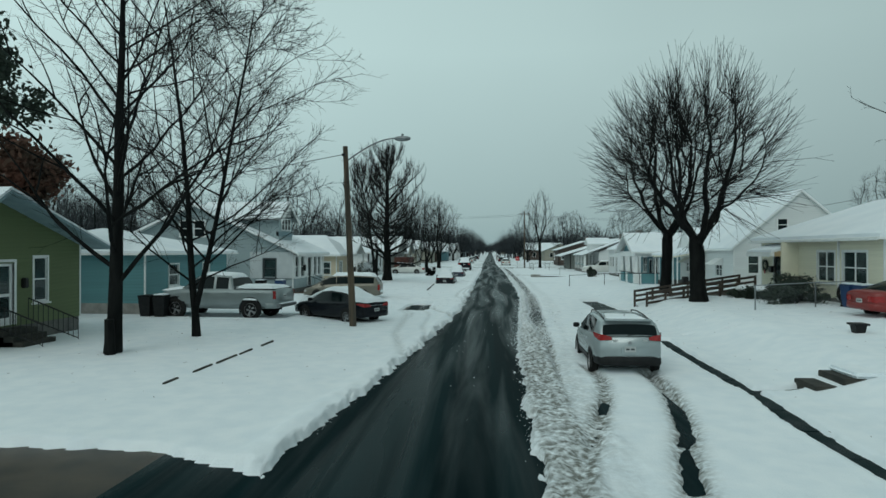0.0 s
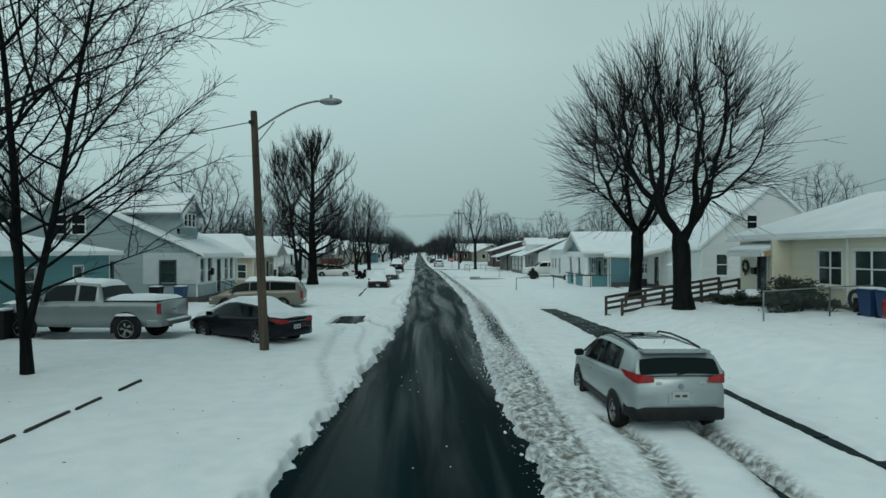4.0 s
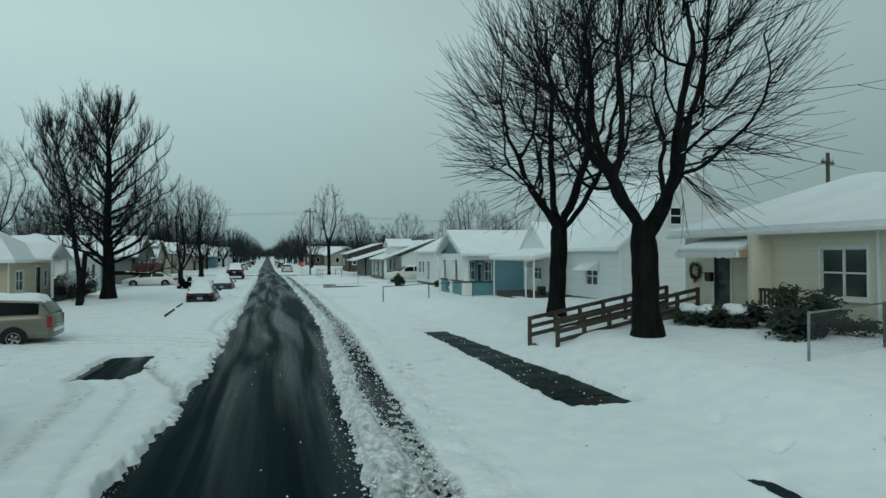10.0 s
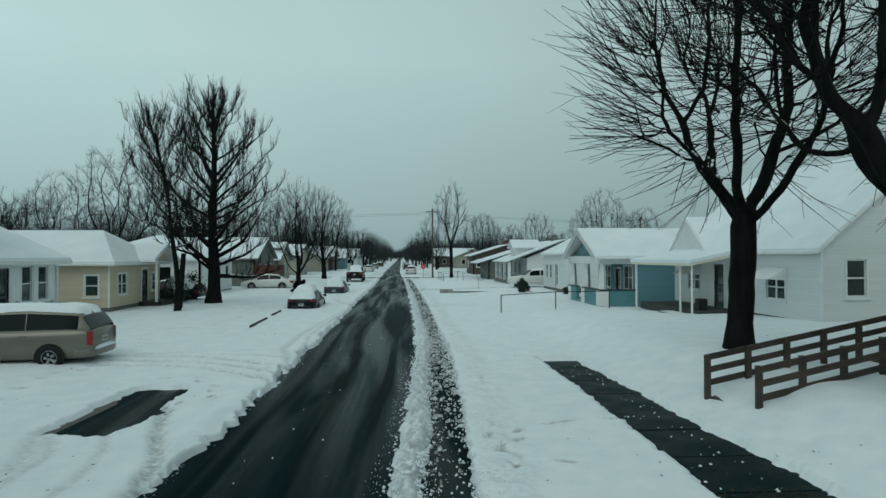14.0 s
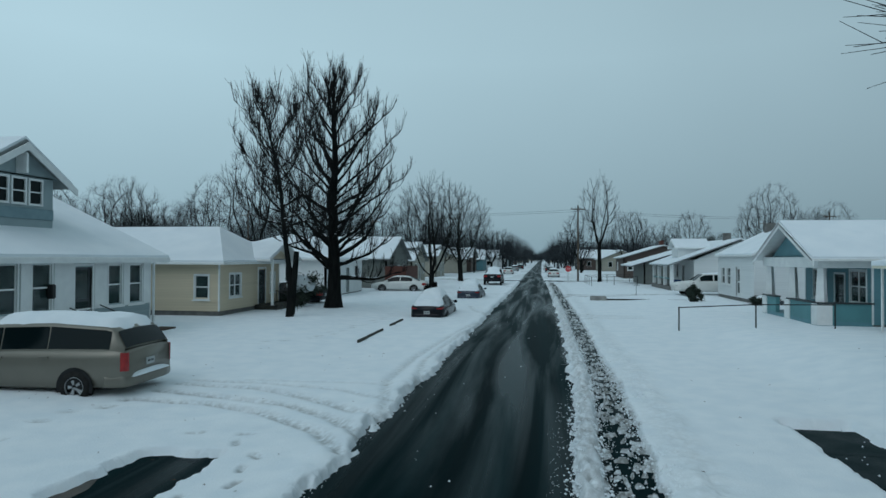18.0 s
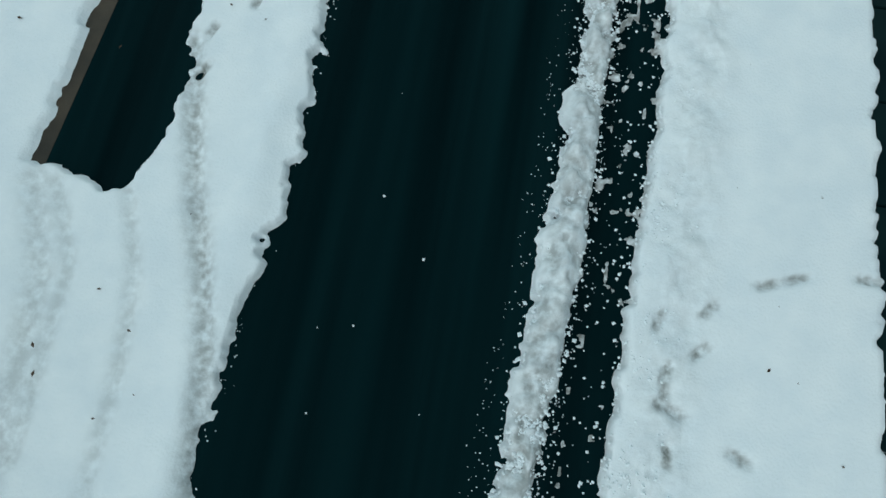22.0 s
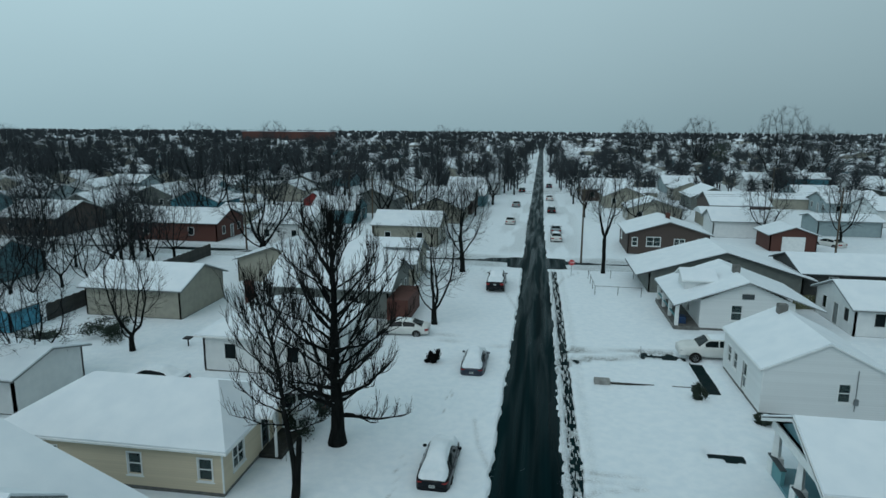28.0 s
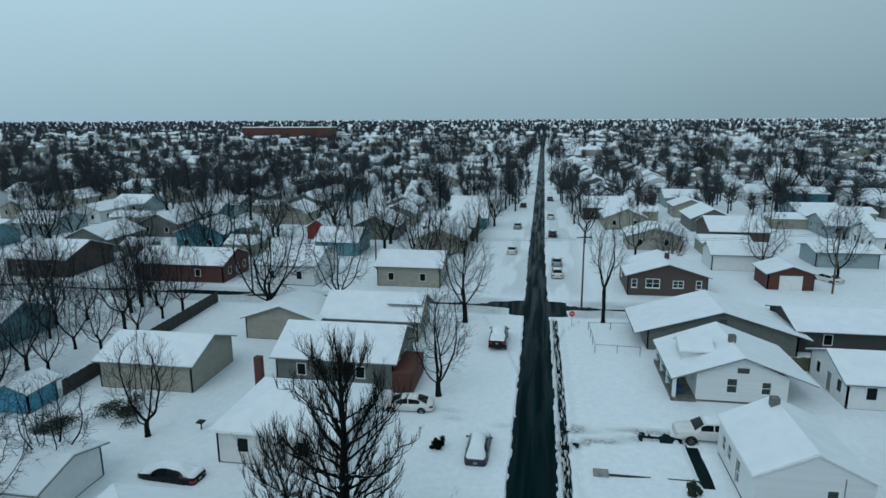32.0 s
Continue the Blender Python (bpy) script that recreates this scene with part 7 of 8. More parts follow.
car("white off-roader parked on the drive with snow on the bonnet", 15.2, 78.6, 180, WHITEPAINT, PK_ST, [(-2.75, 1.34, 0.82), (-2.5, 1.86, 0.76), (-0.8, 1.94, 0.76), (0.7, 1.88, 0.75), (1.5, 1.3, 0.82)], (-1.7, 1.7), 0.4, [(-2.3, -0.9), (-0.8, -0.05), (0.05, 1.0)], snow=0.1, z=0.05, category="off-roader")
car("red car beside the cream house with snow on top", 16.3, 22.0, 4, REDPAINT, SED_ST, SED_CAB, (-1.4, 1.4), 0.32, SED_GL, snow=0.1, z=0.85)
for x_, y_, t_, m_, lb in ((3.9, 131, 90, WHITEPAINT, "white"), (4.0, 139, 90, GREYPAINT, "grey"), (3.6, 166, 90, DARKPAINT, "dark"), (3.4, 190, 90, WHITEPAINT, "white"), (-4.4, 175, 90, GREYPAINT, "grey"), (-4.2, 210, 90, DARKPAINT, "dark"), (3.6, 225, 90, BLUEPAINT, "navy"), (-4.4, 148, 90, WHITEPAINT, "white"), (46.0, 133.0, 120, WHITEPAINT, "white")):
    car("%s car parked at the far kerb with snow on it" % lb, x_, y_, t_, m_, SED_ST, SED_CAB, (-1.4, 1.4), 0.32, SED_GL, snow=0.08, z=0.04, group="cars parked along the far street")


# ---- street furniture and garden things ----
lamp = thing("street_lamp", "leaning wooden pole with a curved steel lamp arm", "street lamp", (-5.05, 23.9, -0.1))
lamp.scale = (0.925, 0.925, 0.925)
part("pole", rodm((0, 0, -0.2), (-0.38, 0, 8.35), 0.16, 0.11, 12), POLEWOOD, lamp)
cu = Tubes()
cu.tube([Vector((-0.36 + 2.35 * k / 12, -0.5 * k / 12, 7.65 + 0.95 * math.sin(k / 12 * math.pi / 2))) for k in range(13)], [0.035] * 13, 8)
part("arm", cu.mesh("arm", STEEL), None, lamp)
part("brace", rodm((-0.3, 0, 7.2), (0.35, -0.15, 7.98), 0.02, None, 6), STEEL, lamp)
hd = bmesh.new()
bmesh.ops.create_uvsphere(hd, u_segments=16, v_segments=10, radius=1)
for v in hd.verts:
    v.co = Vector((2.3 + v.co.x * 0.38, -0.55 + v.co.y * 0.15, 8.58 + v.co.z * (0.14 if v.co.z < 0 else 0.1)))
part("lamp_head", hd, STEEL, lamp, smooth=True)
part("photocell", rodm((2.3, -0.55, 8.66), (2.3, -0.55, 8.78), 0.05), STEEL, lamp)
part("bracket", boxm(-0.5, -0.2, 7.9, -0.34, 0.2, 8.0), IRON, lamp)

sign = thing("stop_sign", "red octagonal stop sign on a steel post", "road sign", (5.2, 105.4, 0.1))
part("post", boxm(-0.03, -0.02, -0.2, 0.03, 0.02, 2.0), STEEL, sign)
oc = bmesh.new()
for r_, y0_ in ((0.38, -0.04),):
    add_rod(oc, (0, -0.045, 1.75), (0, -0.03, 1.75), r_, None, 8)
bmesh.ops.rotate(oc, verts=oc.verts[:], cent=(0, 0, 1.75), matrix=Matrix.Rotation(radians(22.5), 3, "Y"))
face = part("face", oc, SIGNRED, sign)
tx = bpy.data.curves.new("letters", "FONT")
tx.body = "STOP"
tx.size = 0.28
tx.align_x = "CENTER"
tx.extrude = 0.002
tx.materials.append(TRIM)
to = new("letters", tx)
to.parent = face
to.matrix_basis = pose(0, -0.05, 1.66, 90, 0, 0)

for x_, y_, h_ in ((6.9, 114.0, 10.5), (46.7, 161.8, 11.0), (43.6, 125.2, 10.0), (-41.8, 114.4, 10.0), (-27.0, 131.0, 10.0), (30.0, 41.4, 8.6), (-37.0, 150, 10)):
    up_ = thing("utility_pole", "dark wooden utility pole with a crossarm", "utility pole", (x_, y_, 0), 20, "utility poles")
    part("pole", rodm((0, 0, -0.2), (0, 0, h_), 0.15, 0.1, 8), POLEWOOD, up_)
    arm_ = 1.1 if h_ > 9 else 0.7
    part("crossarm", boxm(-arm_, -0.06, h_ - 0.6, arm_, 0.06, h_ - 0.48), POLEWOOD, up_)
    for q in (-0.85 * arm_, -0.36 * arm_, 0.36 * arm_, 0.85 * arm_):
        part("insulator", rodm((q, 0, h_ - 0.48), (q, 0, h_ - 0.32), 0.04), STEEL, up_)


def wire(label, a, b, sag):
    tb_ = Tubes()
    a, b = Vector(a), Vector(b)
    tb_.tube([a.lerp(b, k / 14) - Vector((0, 0, sag * 4 * k / 14 * (1 - k / 14))) for k in range(15)], [0.016] * 15, 4)
    ob = new("cable", tb_.mesh("cable", BLACK))
    tagged(ob, label, "cable", "overhead cables")


for dz_ in (0, -0.25):
    wire("black overhead cable across the street", (-41.8, 114.4, 9.5 + dz_), (6.9, 114.0, 9.9 + dz_), 0.5)
    wire("black overhead cable along the side street", (6.9, 114.0, 9.9 + dz_), (43.6, 125.2, 9.5 + dz_), 0.5)
    wire("black overhead cable behind the houses", (43.6, 125.2, 9.5 + dz_), (46.7, 161.8, 10.5 + dz_), 0.5)
wire("thin cable from the lamp pole", (-5.38, 23.9, 7.3), (-27.5, 33.0, 7.0), 0.5)
wire("service cable to the white house", (30.0, 41.4, 8.1), (22.0, 45.0, 6.2), 0.3)

# timber ramp up to the porch of the cream house
ra = thing("wheelchair_ramp", "weathered brown timber ramp with three-rail sides", "ramp", (0, 0, 0))
A0, A1 = Vector((8.5, 31.7, 0.3)), Vector((14.5, 33.2, 1.1))
dirv = (A1 - A0)
flat = Vector((dirv.x, dirv.y, 0)).normalized()
nrm = Vector((-flat.y, flat.x, 0))
unit = mesh_of("deck_board", boxm(-0.065, -0.62, -0.02, 0.065, 0.62, 0.02), DECKWOOD)
nb_ = int(dirv.length / 0.145)
for k in range(nb_):
    p = A0 + dirv * ((k + 0.5) / nb_)
    ob = part("deck_board", unit, None, ra)
    ob.matrix_basis = Matrix.Translation(p) @ Matrix.Rotation(math.atan2(flat.y, flat.x), 4, "Z") @ Matrix.Rotation(-math.atan2(dirv.z, Vector((dirv.x, dirv.y)).length), 4, "Y")
for s in (-1, 1):
    off = nrm * 0.66 * s
    for k in range(7):
        p = A0 + dirv * (k / 6) + off
        part("post", boxm(p.x - 0.05, p.y - 0.05, 0.0, p.x + 0.05, p.y + 0.05, p.z + 0.86), DECKWOOD, ra)
    for hz in (0.28, 0.54, 0.8):
        bm = bmesh.new()
        p, q = A0 + off * 1.07 + Vector((0, 0, hz)), A1 + off * 1.07 + Vector((0, 0, hz))
        vs = []
        for e in (p, q):
            for a, b in ((-0.02, -0.06), (0.02, -0.06), (0.02, 0.06), (-0.02, 0.06)):
                vs.append(bm.verts.new(e + nrm * a + Vector((0, 0, b))))
        for f in ((0, 1, 2, 3), (4, 7, 6, 5), (0, 4, 5, 1), (1, 5, 6, 2), (2, 6, 7, 3), (3, 7, 4, 0)):
            bm.faces.new([vs[i] for i in f])
        part("rail", bm, DECKWOOD, ra)
    bm = bmesh.new()
    p, q = A0 + off * 0.9 - Vector((0, 0, 0.16)), A1 + off * 0.9 - Vector((0, 0, 0.16))
    vs = []
    for e in (p, q):
        for a, b in ((-0.03, -0.14), (0.03, -0.14), (0.03, 0.14), (-0.03, 0.14)):
            vs.append(bm.verts.new(e + nrm * a + Vector((0, 0, b))))
    for f in ((0, 1, 2, 3), (4, 7, 6, 5), (0, 4, 5, 1), (1, 5, 6, 2), (2, 6, 7, 3), (3, 7, 4, 0)):
        bm.faces.new([vs[i] for i in f])
    part("skirt_board", bm, DECKWOOD, ra)


def wreath_at(x, y, z):
    ob = thing("wreath", "dark evergreen wreath with a ribbon on the wall", "wreath", (x, y, z))
    bm = bmesh.new()
    rnd = random.Random(2)
    for k in range(60):
        a = 2 * math.pi * k / 60
        for _ in range(4):
            p = Vector((rnd.uniform(-0.08, 0.0), 0.26 * math.cos(a), 0.26 * math.sin(a)))
            q = p + Vector((rnd.uniform(-0.06, 0.0), rnd.gauss(0, 0.08), rnd.gauss(0, 0.08)))
            add_rod(bm, p, q, 0.014, 0.006, 4)
    part("foliage", bm, EVERGREEN, ob)
    part("ribbon", boxm(-0.1, -0.06, -0.45, -0.06, 0.06, -0.24, bevel=0.02), SIGNRED, ob)


wreath_at(15.96, 34.3, 2.45)
mb = thing("mailbox", "small black wall mailbox beside the door", "mailbox", (15.9, 33.5, 2.1))
part("case", boxm(-0.1, -0.17, 0, 0.07, 0.17, 0.3, bevel=0.03), IRON, mb)
part("lid", boxm(-0.13, -0.18, 0.27, 0.07, 0.18, 0.33, bevel=0.02), IRON, mb)
be = thing("bench", "dark brown slatted garden bench against the wall", "bench", (15.2, 29.9, 1.0), 0)
for k in range(4):
    part("seat_slat", boxm(-0.3 + 0.12 * k, -0.7, 0.42, -0.2 + 0.12 * k, 0.7, 0.45), DECKWOOD, be)
for k in range(9):
    part("back_slat", boxm(0.22, -0.66 + 0.16 * k, 0.5, 0.25, -0.58 + 0.16 * k, 0.95), DECKWOOD, be)
part("top_rail", boxm(0.2, -0.72, 0.93, 0.27, 0.72, 1.02), DECKWOOD, be)
for x_, y_ in ((-0.28, -0.68), (-0.28, 0.68), (0.23, -0.68), (0.23, 0.68)):
    part("leg", boxm(x_ - 0.03, y_ - 0.03, -0.1, x_ + 0.03, y_ + 0.03, 0.62), DECKWOOD, be)
part("seat_snow", boxm(-0.28, -0.68, 0.452, 0.18, 0.68, 0.5, bevel=0.02), SNOW, be)


def bin_at(x, y, z, m, label, lidm=None, lid_snow=True):
    ob = thing("wheelie_bin", label, "bin", (x, y, z))
    bm = bmesh.new()
    vs = [bm.verts.new(p) for p in ((-0.22, -0.25, 0.08), (0.22, -0.25, 0.08), (0.22, 0.25, 0.08), (-0.22, 0.25, 0.08), (-0.29, -0.33, 0.98), (0.29, -0.33, 0.98), (0.29, 0.33, 0.98), (-0.29, 0.33, 0.98))]
    for f in ((0, 3, 2, 1), (4, 5, 6, 7), (0, 1, 5, 4), (1, 2, 6, 5), (2, 3, 7, 6), (3, 0, 4, 7)):
        bm.faces.new([vs[i] for i in f])
    part("tub", bm, m, ob)
    part("lid", boxm(-0.32, -0.36, 0.985, 0.32, 0.38, 1.05, bevel=0.025), m, ob)
    part("handle", rodm((-0.25, 0.4, 0.95), (0.25, 0.4, 0.95), 0.02), m, ob)
    for s in (-1, 1):
        part("wheel", rodm((s * 0.2, 0.28, 0.1), (s * 0.26, 0.28, 0.1), 0.1, None, 12), RUBBER, ob)
    if lid_snow:
        part("lid_snow", boxm(-0.28, -0.3, 1.053, 0.28, 0.3, 1.12, bevel=0.03), SNOW, ob)


bin_at(15.45, 25.15, 0.84, BLUEBIN, "blue wheeled recycling bin by the cream house")
bin_at(15.5, 24.35, 0.84, BLUEBIN, "blue wheeled bin with snow on its lid")
bin_at(-13.9, 40.5, 0.15, BLUEBIN, "blue wheeled bin tipped beside the grey bungalow")
bin_at(-15.2, 40.3, 0.15, BLACK, "dark wheeled bin beside the grey bungalow")
for k in range(2):
    bin_at(-14.6 - 0.75 * k, 26.2 + 0.1 * k, 0.15, BLACK, "black wheeled bin against the blue house", lid_snow=k != 1)
ty_ = thing("garden_hose_reel", "round black hose reel hung on the wall", "hose reel", (15.7, 26.3, 1.45))
tb = bmesh.new()
for k in range(20):
    a, b = 2 * math.pi * k / 20, 2 * math.pi * (k + 1) / 20
    add_rod(tb, (0, 0.3 * math.cos(a), 0.3 * math.sin(a)), (0, 0.3 * math.cos(b), 0.3 * math.sin(b)), 0.07, None, 6, cap=False)
part("coil", tb, RUBBER, ty_)
part("hanger", boxm(-0.05, -0.04, -0.5, 0.28, 0.04, 0.05), IRON, ty_)


def chain_fence(pts, hgt, label, mesh_on=True, step=3.0):
    ob = thing("chain_link_fence", label, "fence")
    for (ax, ay), (bx, by) in zip(pts, pts[1:]):
        ln = math.hypot(bx - ax, by - ay)
        k_ = max(1, round(ln / step))
        for k in range(k_ + 1):
            x_, y_ = ax + (bx - ax) * k / k_, ay + (by - ay) * k / k_
            part("post", rodm((x_, y_, gz_at(x_, y_) - 0.3), (x_, y_, gz_at(x_, y_) + hgt), 0.03), STEEL if mesh_on else IRON, ob)
        za, zb = gz_at(ax, ay) + hgt - 0.03, gz_at(bx, by) + hgt - 0.03
        part("top_rail", rodm((ax, ay, za), (bx, by, zb), 0.022), STEEL if mesh_on else IRON, ob)
        if mesh_on:
            v, f = [], []
            nx2 = int(ln / 0.1)
            for k in range(-12, nx2):
                for sgn in (0, 1):
                    u0, u1 = k * 0.1, k * 0.1 + hgt - 0.06
                    w0, w1 = (0.0, hgt - 0.06) if not sgn else (hgt - 0.06, 0.0)
                    c0, c1 = max(0, u0), min(ln, u1)
                    if c1 <= c0:
                        continue
                    z0_, z1_ = w0 + (w1 - w0) * (c0 - u0) / (u1 - u0), w0 + (w1 - w0) * (c1 - u0) / (u1 - u0)
                    p0 = Vector((ax + (bx - ax) * c0 / ln, ay + (by - ay) * c0 / ln, za - hgt + 0.05 + z0_))
                    p1 = Vector((ax + (bx - ax) * c1 / ln, ay + (by - ay) * c1 / ln, za - hgt + 0.05 + z1_))
                    i = len(v)
                    o_ = Vector((0, 0, 0.002))
                    s_ = Vector((0.002 * (by - ay) / ln, -0.002 * (bx - ax) / ln, 0))
                    v += [p0 - o_ - s_, p0 + o_ + s_, p1 + o_ + s_, p1 - o_ - s_]
                    f.append((i, i + 1, i + 2, i + 3))
            raw("wire_mesh", v, f, STEEL, ob)
    return ob


chain_fence([(7.5, 53.2), (10.55, 53.5), (13.6, 53.7)], 1.0, "black tubular rail fence at the lot line", False, 3.0)
chain_fence([(11.6, 25.1), (14.2, 25.5), (15.9, 25.7)], 1.05, "low galvanised chain-link fence in the snow", True, 2.6)
chain_fence([(7.4, 97.0), (7.2, 104.5), (12.5, 104.6)], 1.0, "dark pipe fence round the corner lot", False, 2.5)
chain_fence([(7.4, 97.0), (12.2, 96.4)], 1.0, "dark pipe fence on the lot line", False, 2.5)


def board_fence(a, b, hgt, m, label):
    ob = thing("board_fence", label, "fence")
    ln = math.hypot(b[0] - a[0], b[1] - a[1])
    k_ = int(ln / 0.3)
    ang = math.atan2(b[1] - a[1], b[0] - a[0])
    pm = mesh_of("picket", boxm(-0.14, -0.015, 0, 0.14, 0.015, hgt), m)
    for k in range(k_):
        p = part("picket", pm, None, ob)
        t_ = (k + 0.5) / k_
        p.matrix_basis = pose(a[0] + (b[0] - a[0]) * t_, a[1] + (b[1] - a[1]) * t_, 0.05 + 0.04 * math.sin(k * 1.7), 0, 0, math.degrees(ang))
    return ob


FENCE_GREEN = mat("mossy_fence_wood", (0.11, 0.12, 0.06), 0.85, (0.08, 0.085, 0.05), 2.0, island=0.15)
FENCE_DARK = mat("dark_fence_wood", (0.03, 0.032, 0.03), 0.85, (0.05, 0.05, 0.045), 2.0, island=0.15)
board_fence((26.5, 94.2), (44, 96.5), 1.7, FENCE_GREEN, "mossy green wooden board fence")
board_fence((-43.5, 78.0), (-44.5, 109.0), 1.8, FENCE_DARK, "dark wooden board fence along the lots")

st_ = thing("stone_step", "two dark stone entry steps half buried in snow", "steps", (8.6, 13.4, 0))
part("tread", boxm(-0.7, -0.5, 0.0, 0.1, 0.5, 0.24, bevel=0.02), STONE, st_)
part("tread", boxm(-0.1, -0.5, 0.1, 0.9, 0.6, 0.42, bevel=0.02), STONE, st_)
part("snow_cap", boxm(0.15, -0.5, 0.42, 1.2, 0.7, 0.55, bevel=0.06), SNOW, st_)
pt = thing("planter", "small dark square planter standing in the snow", "planter", (11.8, 18.2, gz_at(11.8, 18.2)))
pb = bmesh.new()
add_rod(pb, (0, 0, -0.1), (0, 0, 0.26), 0.16, 0.24, 4)
part("pot", pb, BLACK, pt)
part("rim", boxm(-0.22, -0.22, 0.24, 0.22, 0.22, 0.3), BLACK, pt)

kerb = tagged(new("kerb"), "bare strips of kerb showing through the snow", "kerb", kind="structure")
kb = mesh_of("kerb_stone", boxm(-0.07, -0.5, -0.1, 0.07, 0.5, 0.2, bevel=0.02), STONE)
for x_, y_, s_ in ((-6.93, 12.6, 0.5), (-6.9, 14.2, 0.8), (-6.86, 15.6, 1.0), (-6.82, 16.9, 0.7), (-6.78, 18.6, 0.8), (-4.35, 48.0, 0.9), (-4.38, 49.4, 1.0), (-4.4, 50.5, 0.8), (-4.5, 53.2, 0.8), (-4.52, 54.6, 0.9)):
    o_ = part("kerb_stone", kb, None, kerb)
    o_.matrix_basis = Matrix.Translation((x_, y_, 0.02)) @ Matrix.Diagonal((0.45, s_ * 1.35, 1, 1))
wl_ = thing("garden_edging", "low stone garden edging with a concrete end block", "garden wall", (0, 0, 0))
part("end_block", boxm(5.4, 71.9, 0.0, 6.5, 72.6, 0.42, bevel=0.03), DRY_CONC, wl_)
part("course", boxm(6.5, 72.1, 0.0, 13.0, 72.3, 0.24, bevel=0.02), STONE, wl_)
bt = thing("bird_table", "small dark bird table in the snowy yard", "bird table", (-27.0, 74.0, 0.1))
part("post", rodm((0, 0, -0.1), (0, 0, 0.8), 0.06), BLACK, bt)
part("tray", boxm(-0.3, -0.3, 0.8, 0.3, 0.3, 0.9), BLACK, bt)
cr_ = thing("garden_cross", "thin metal plant stake in the snow", "garden stake", (9.3, 77.2, 0.1))
part("rod", rodm((0, 0, -0.1), (0, 0, 1.2), 0.02), STEEL, cr_)
part("bar", rodm((-0.25, 0, 0.9), (0.25, 0, 0.9), 0.02), STEEL, cr_)

# crumbs of snow left on the lane and chunks along the ridge
cr_rng = random.Random(9)
v, f = [], []


def crumb(x, y, z, r):
    i = len(v)
    a = cr_rng.uniform(0, 6.28)
    ca, sa_ = math.cos(a), math.sin(a)
    for p in ((1, 0, 0), (0, 1, 0.1), (-1, 0.1, 0), (0.1, -1, 0), (0.1, 0, 0.8), (0, 0, -0.8)):
        q = [c * r * cr_rng.uniform(0.7, 1.2) for c in p]
        v.append((x + q[0] * ca - q[1] * sa_, y + q[0] * sa_ + q[1] * ca, z + q[2]))
    for a_, b_ in ((0, 1), (1, 2), (2, 3), (3, 0)):
        f.append((i + a_, i + b_, i + 4))
        f.append((i + b_, i + a_, i + 5))


for _ in range(60):
    y_ = cr_rng.uniform(10, 60)
    crumb(cr_rng.uniform(-0.8, 1.7), y_, 0.005, cr_rng.uniform(0.006, 0.025))
for _ in range(6500):
    y_ = 8 + 52 * cr_rng.random() ** 0.9
    rr_ = float(np.interp(y_, *LANE_R))
    tr_ = float(np.interp(y_, *TRACK_R))
    rm_, rw_ = float(np.interp(y_, *RIDGE)), float(np.interp(y_, *RIDGE_W))
    if cr_rng.random() < 0.12:
        crumb(rr_ - abs(cr_rng.gauss(0, 0.12)), y_, 0.003, cr_rng.uniform(0.004, 0.012))
    elif cr_rng.random() < 0.55:
        x_ = rm_ + cr_rng.gauss(0, 0.55) * rw_
        crumb(x_, y_, gz_at(x_, y_) - 0.02 if y_ > 20 else gz_at(x_, y_) - 0.1, cr_rng.uniform(0.012, 0.05))
    else:
        crumb(rm_ + rw_ + abs(cr_rng.gauss(0, 0.16)), y_, 0.006, cr_rng.uniform(0.005, 0.018))
for _ in range(9000):
    y_ = cr_rng.uniform(19, 48)
    rm_, rw_ = float(np.interp(y_, *RIDGE)), float(np.interp(y_, *RIDGE_W))
    e_ = cr_rng.gauss(0, 0.62)
    x_ = rm_ + e_ * rw_
    crumb(x_, y_, max(0.004, gz_at(x_, y_) + 0.004), cr_rng.uniform(0.008, 0.034))
for _ in range(2600):
    y_ = cr_rng.uniform(19, 46)
    x_ = float(np.interp(y_, *TRACK_R)) + cr_rng.gauss(0.12, 0.22)
    crumb(x_, y_, max(0.004, gz_at(x_, y_) + 0.003), cr_rng.uniform(0.008, 0.03))
for _ in range(260):
    y_ = cr_rng.uniform(22, 40)
    crumb(float(np.interp(y_, *LANE_R)) - 0.3 + cr_rng.gauss(0, 0.05), y_, 0.004, cr_rng.uniform(0.004, 0.012))
for _ in range(900):
    y_ = cr_rng.uniform(9, 60)
    crumb(float(np.interp(y_, *LANE_L)) + cr_rng.gauss(-0.02, 0.07), y_, 0.004, cr_rng.uniform(0.004, 0.016))
for _ in range(90):
    x_, y_ = cr_rng.uniform(6.2, 7.4), cr_rng.uniform(25.7, 38.8)
    crumb(x_ if cr_rng.random() < 0.5 else 7.3 - abs(cr_rng.gauss(0, 0.15)), y_, 0.012, cr_rng.uniform(0.006, 0.03))
tagged(raw("snow_crumbs", v, f, SNOW), "loose crumbs and chunks of snow beside the lane", "snow", kind="stuff")


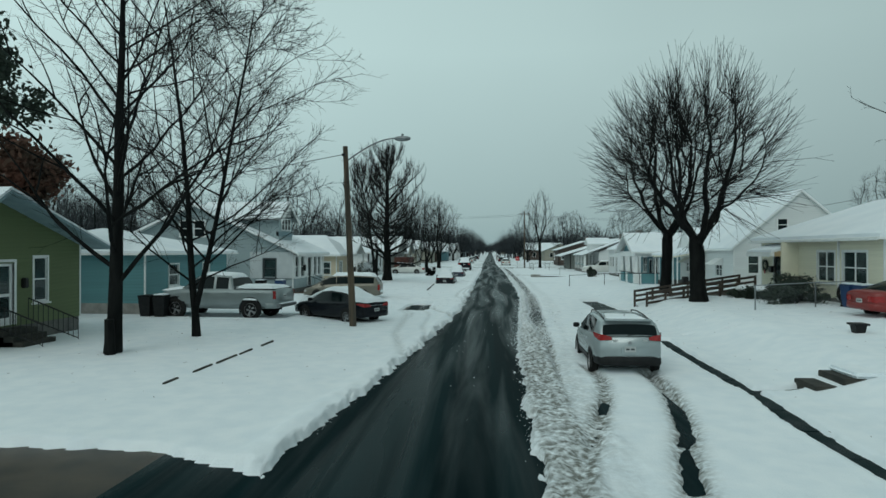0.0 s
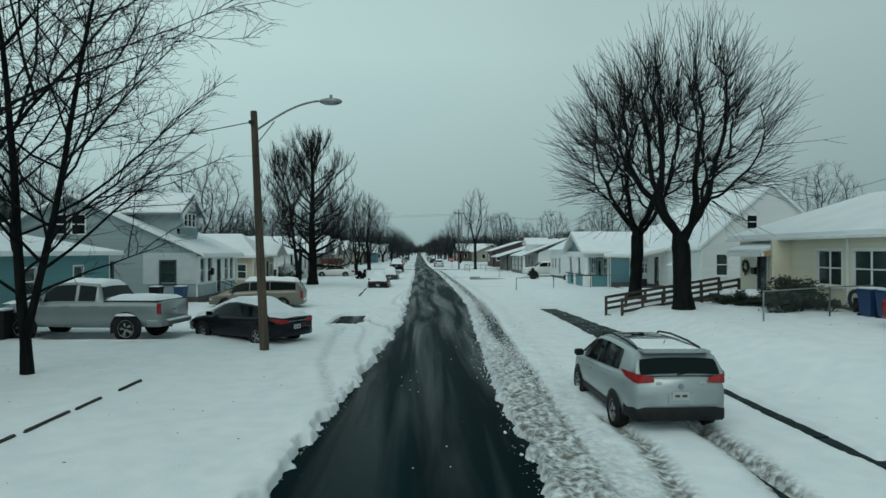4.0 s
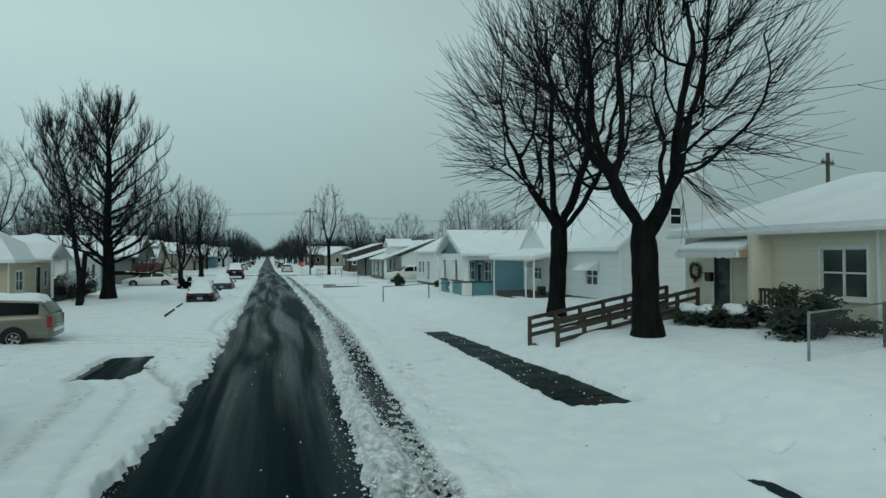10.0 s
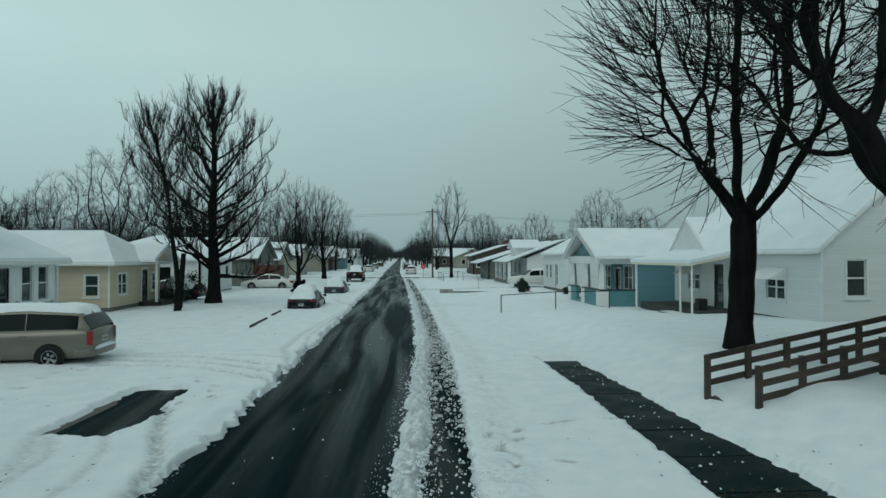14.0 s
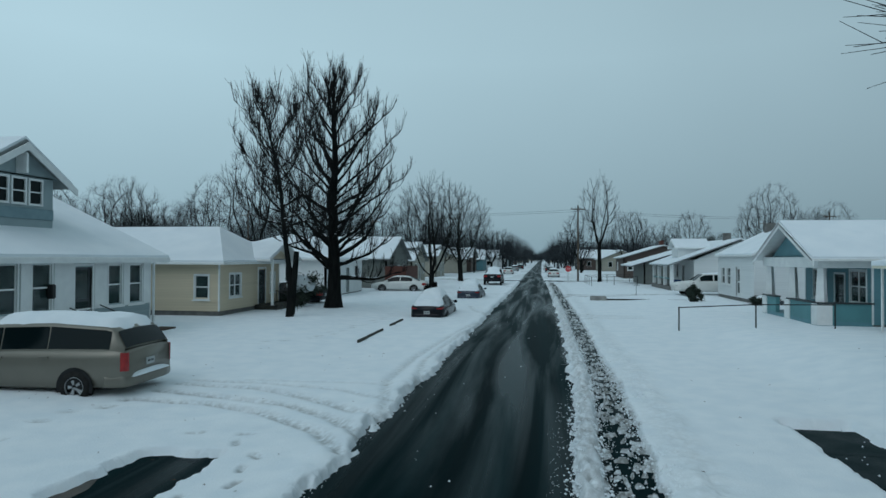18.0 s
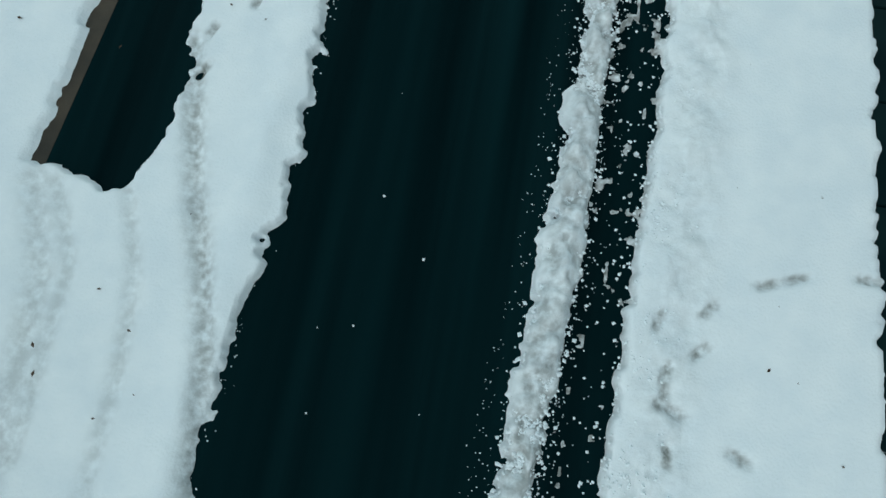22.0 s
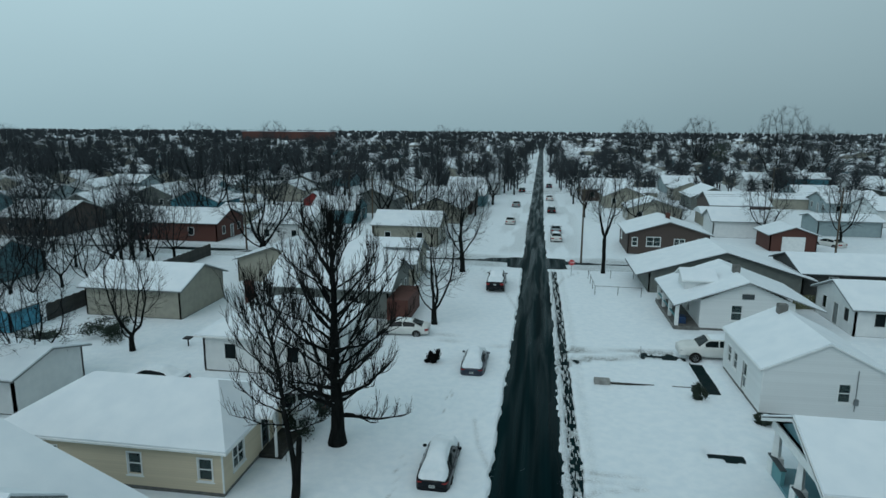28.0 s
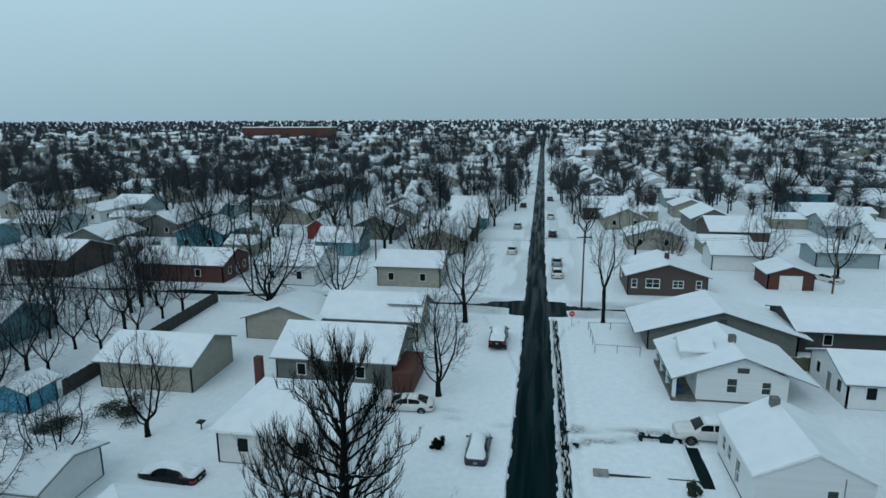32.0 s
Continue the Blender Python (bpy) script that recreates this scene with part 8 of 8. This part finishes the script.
# ---- woods to the horizon: many thin bare crowns ----
def woods(name, seed, count, y0, y1, m, label, half):
    rnd = random.Random(seed)
    v, f = [], []
    for _ in range(count):
        y = y0 + (y1 - y0) * rnd.random() ** 1.4
        x = rnd.uniform(-half, half * 0.8) * (y - 20)
        if abs(x) < 4 and y < 420:
            continue
        hh = rnd.uniform(5, 13)
        w = hh * rnd.uniform(0.35, 0.55)
        for k in range(40):
            a = rnd.uniform(0, 6.28)
            e = rnd.uniform(-0.4, 1.5)
            o = rnd.uniform(0.75, 1.05)
            p = Vector((x + rnd.uniform(-0.2, 0.2) * w, y, hh * rnd.uniform(0.25, 0.6)))
            q = Vector((x + w * o * math.cos(a) * math.cos(e), y + w * o * math.sin(a) * math.cos(e), hh * (0.58 + 0.42 * o * math.sin(e))))
            s = (q - p).orthogonal().normalized() * (0.07 + 0.00025 * y)
            i = len(v)
            v.extend((p - s, p + s, q))
            f.append((i, i + 1, i + 2))
        i = len(v)
        v.extend((Vector((x - 0.25, y, 0)), Vector((x + 0.25, y, 0)), Vector((x, y, hh * 0.8))))
        f.append((i, i + 1, i + 2))
    return tagged(raw(name, v, f, m), label, "woods", kind="stuff")


woods("far_woods", 31, 2300, 200, 900, HAZED_TWIG, "bare trees thick among the distant streets", 0.95)
woods("horizon_woods", 32, 5600, 900, 2600, HAZED_TWIG, "dark line of bare woods along the horizon", 1.0)


# ---- small far houses, too many and too far to tell apart ----
hr_ = random.Random(77)
wv, wf, rv, rf = [], [], [], []
for n_ in range(980):
    y_ = 440 + 760 * hr_.random() ** 1.3 if n_ < 620 else hr_.uniform(126, 440)
    x_ = hr_.uniform(-0.9, 0.75) * y_
    if abs(x_) < 12:
        continue
    a, b, h_, rs = hr_.uniform(4, 8), hr_.uniform(4, 7), hr_.uniform(2.6, 4.5), hr_.uniform(1.5, 2.6)
    if n_ >= 620:
        a, b, h_, rs = a * 0.55, b * 0.6, 2.6, 1.1
        if any(math.hypot(x_ - p_[0], y_ - p_[1]) < 10.5 for p_ in far_at + taken) or abs(x_) < 26:
            continue
        far_at.append((x_, y_))
    i = len(wv)
    wv += [(x_ + sx * a, y_ + sy * b, z_) for z_ in (0, h_) for sx, sy in ((-1, -1), (1, -1), (1, 1), (-1, 1))]
    wf += [(i, i + 1, i + 5, i + 4), (i + 1, i + 2, i + 6, i + 5), (i + 2, i + 3, i + 7, i + 6), (i + 3, i, i + 4, i + 7)]
    i = len(rv)
    a, b = a + 0.4, b + 0.4
    rv += [(x_ - a, y_ - b, h_), (x_ + a, y_ - b, h_), (x_ + a, y_ + b, h_), (x_ - a, y_ + b, h_), (x_ - a, y_, h_ + rs), (x_ + a, y_, h_ + rs)]
    rf += [(i, i + 1, i + 5, i + 4), (i + 2, i + 3, i + 4, i + 5), (i + 1, i + 2, i + 5), (i + 3, i, i + 4)]
tagged(raw("far_house_walls", wv, wf, BEIGE), "pale walls of many houses in the distant streets", "houses", kind="stuff")
tagged(raw("far_house_roofs", rv, rf, ROOF_SNOW), "snowy roofs of many houses in the distant streets", "houses", kind="stuff")

# dead leaves and twigs lying on the snow
lv, lf_ = [], []
for n_ in range(900):
    y_ = hr_.uniform(9, 46)
    x_ = hr_.uniform(-13, -1.6) if hr_.random() < 0.55 else hr_.uniform(3.4, 14)
    z_ = gz_at(x_, y_) + 0.012
    if n_ > 420:
        x_, y_, z_ = 6.3 + 1.3 * hr_.random(), 25.7 + 2.6 * hr_.random() ** 1.6, 0.022
    a, r_ = hr_.uniform(0, 6.28), hr_.uniform(0.012, 0.04)
    i = len(lv)
    lv += [(x_ + r_ * math.cos(a), y_ + r_ * math.sin(a), z_), (x_ - 0.5 * r_ * math.sin(a), y_ + 0.5 * r_ * math.cos(a), z_ + 0.01), (x_ - r_ * math.cos(a), y_ - r_ * math.sin(a), z_), (x_ + 0.5 * r_ * math.sin(a), y_ - 0.5 * r_ * math.cos(a), z_ + 0.006)]
    lf_.append((i, i + 1, i + 2, i + 3))
tagged(raw("fallen_leaves", lv, lf_, MULCH), "small dead leaves scattered on the snow", "leaves", kind="stuff")
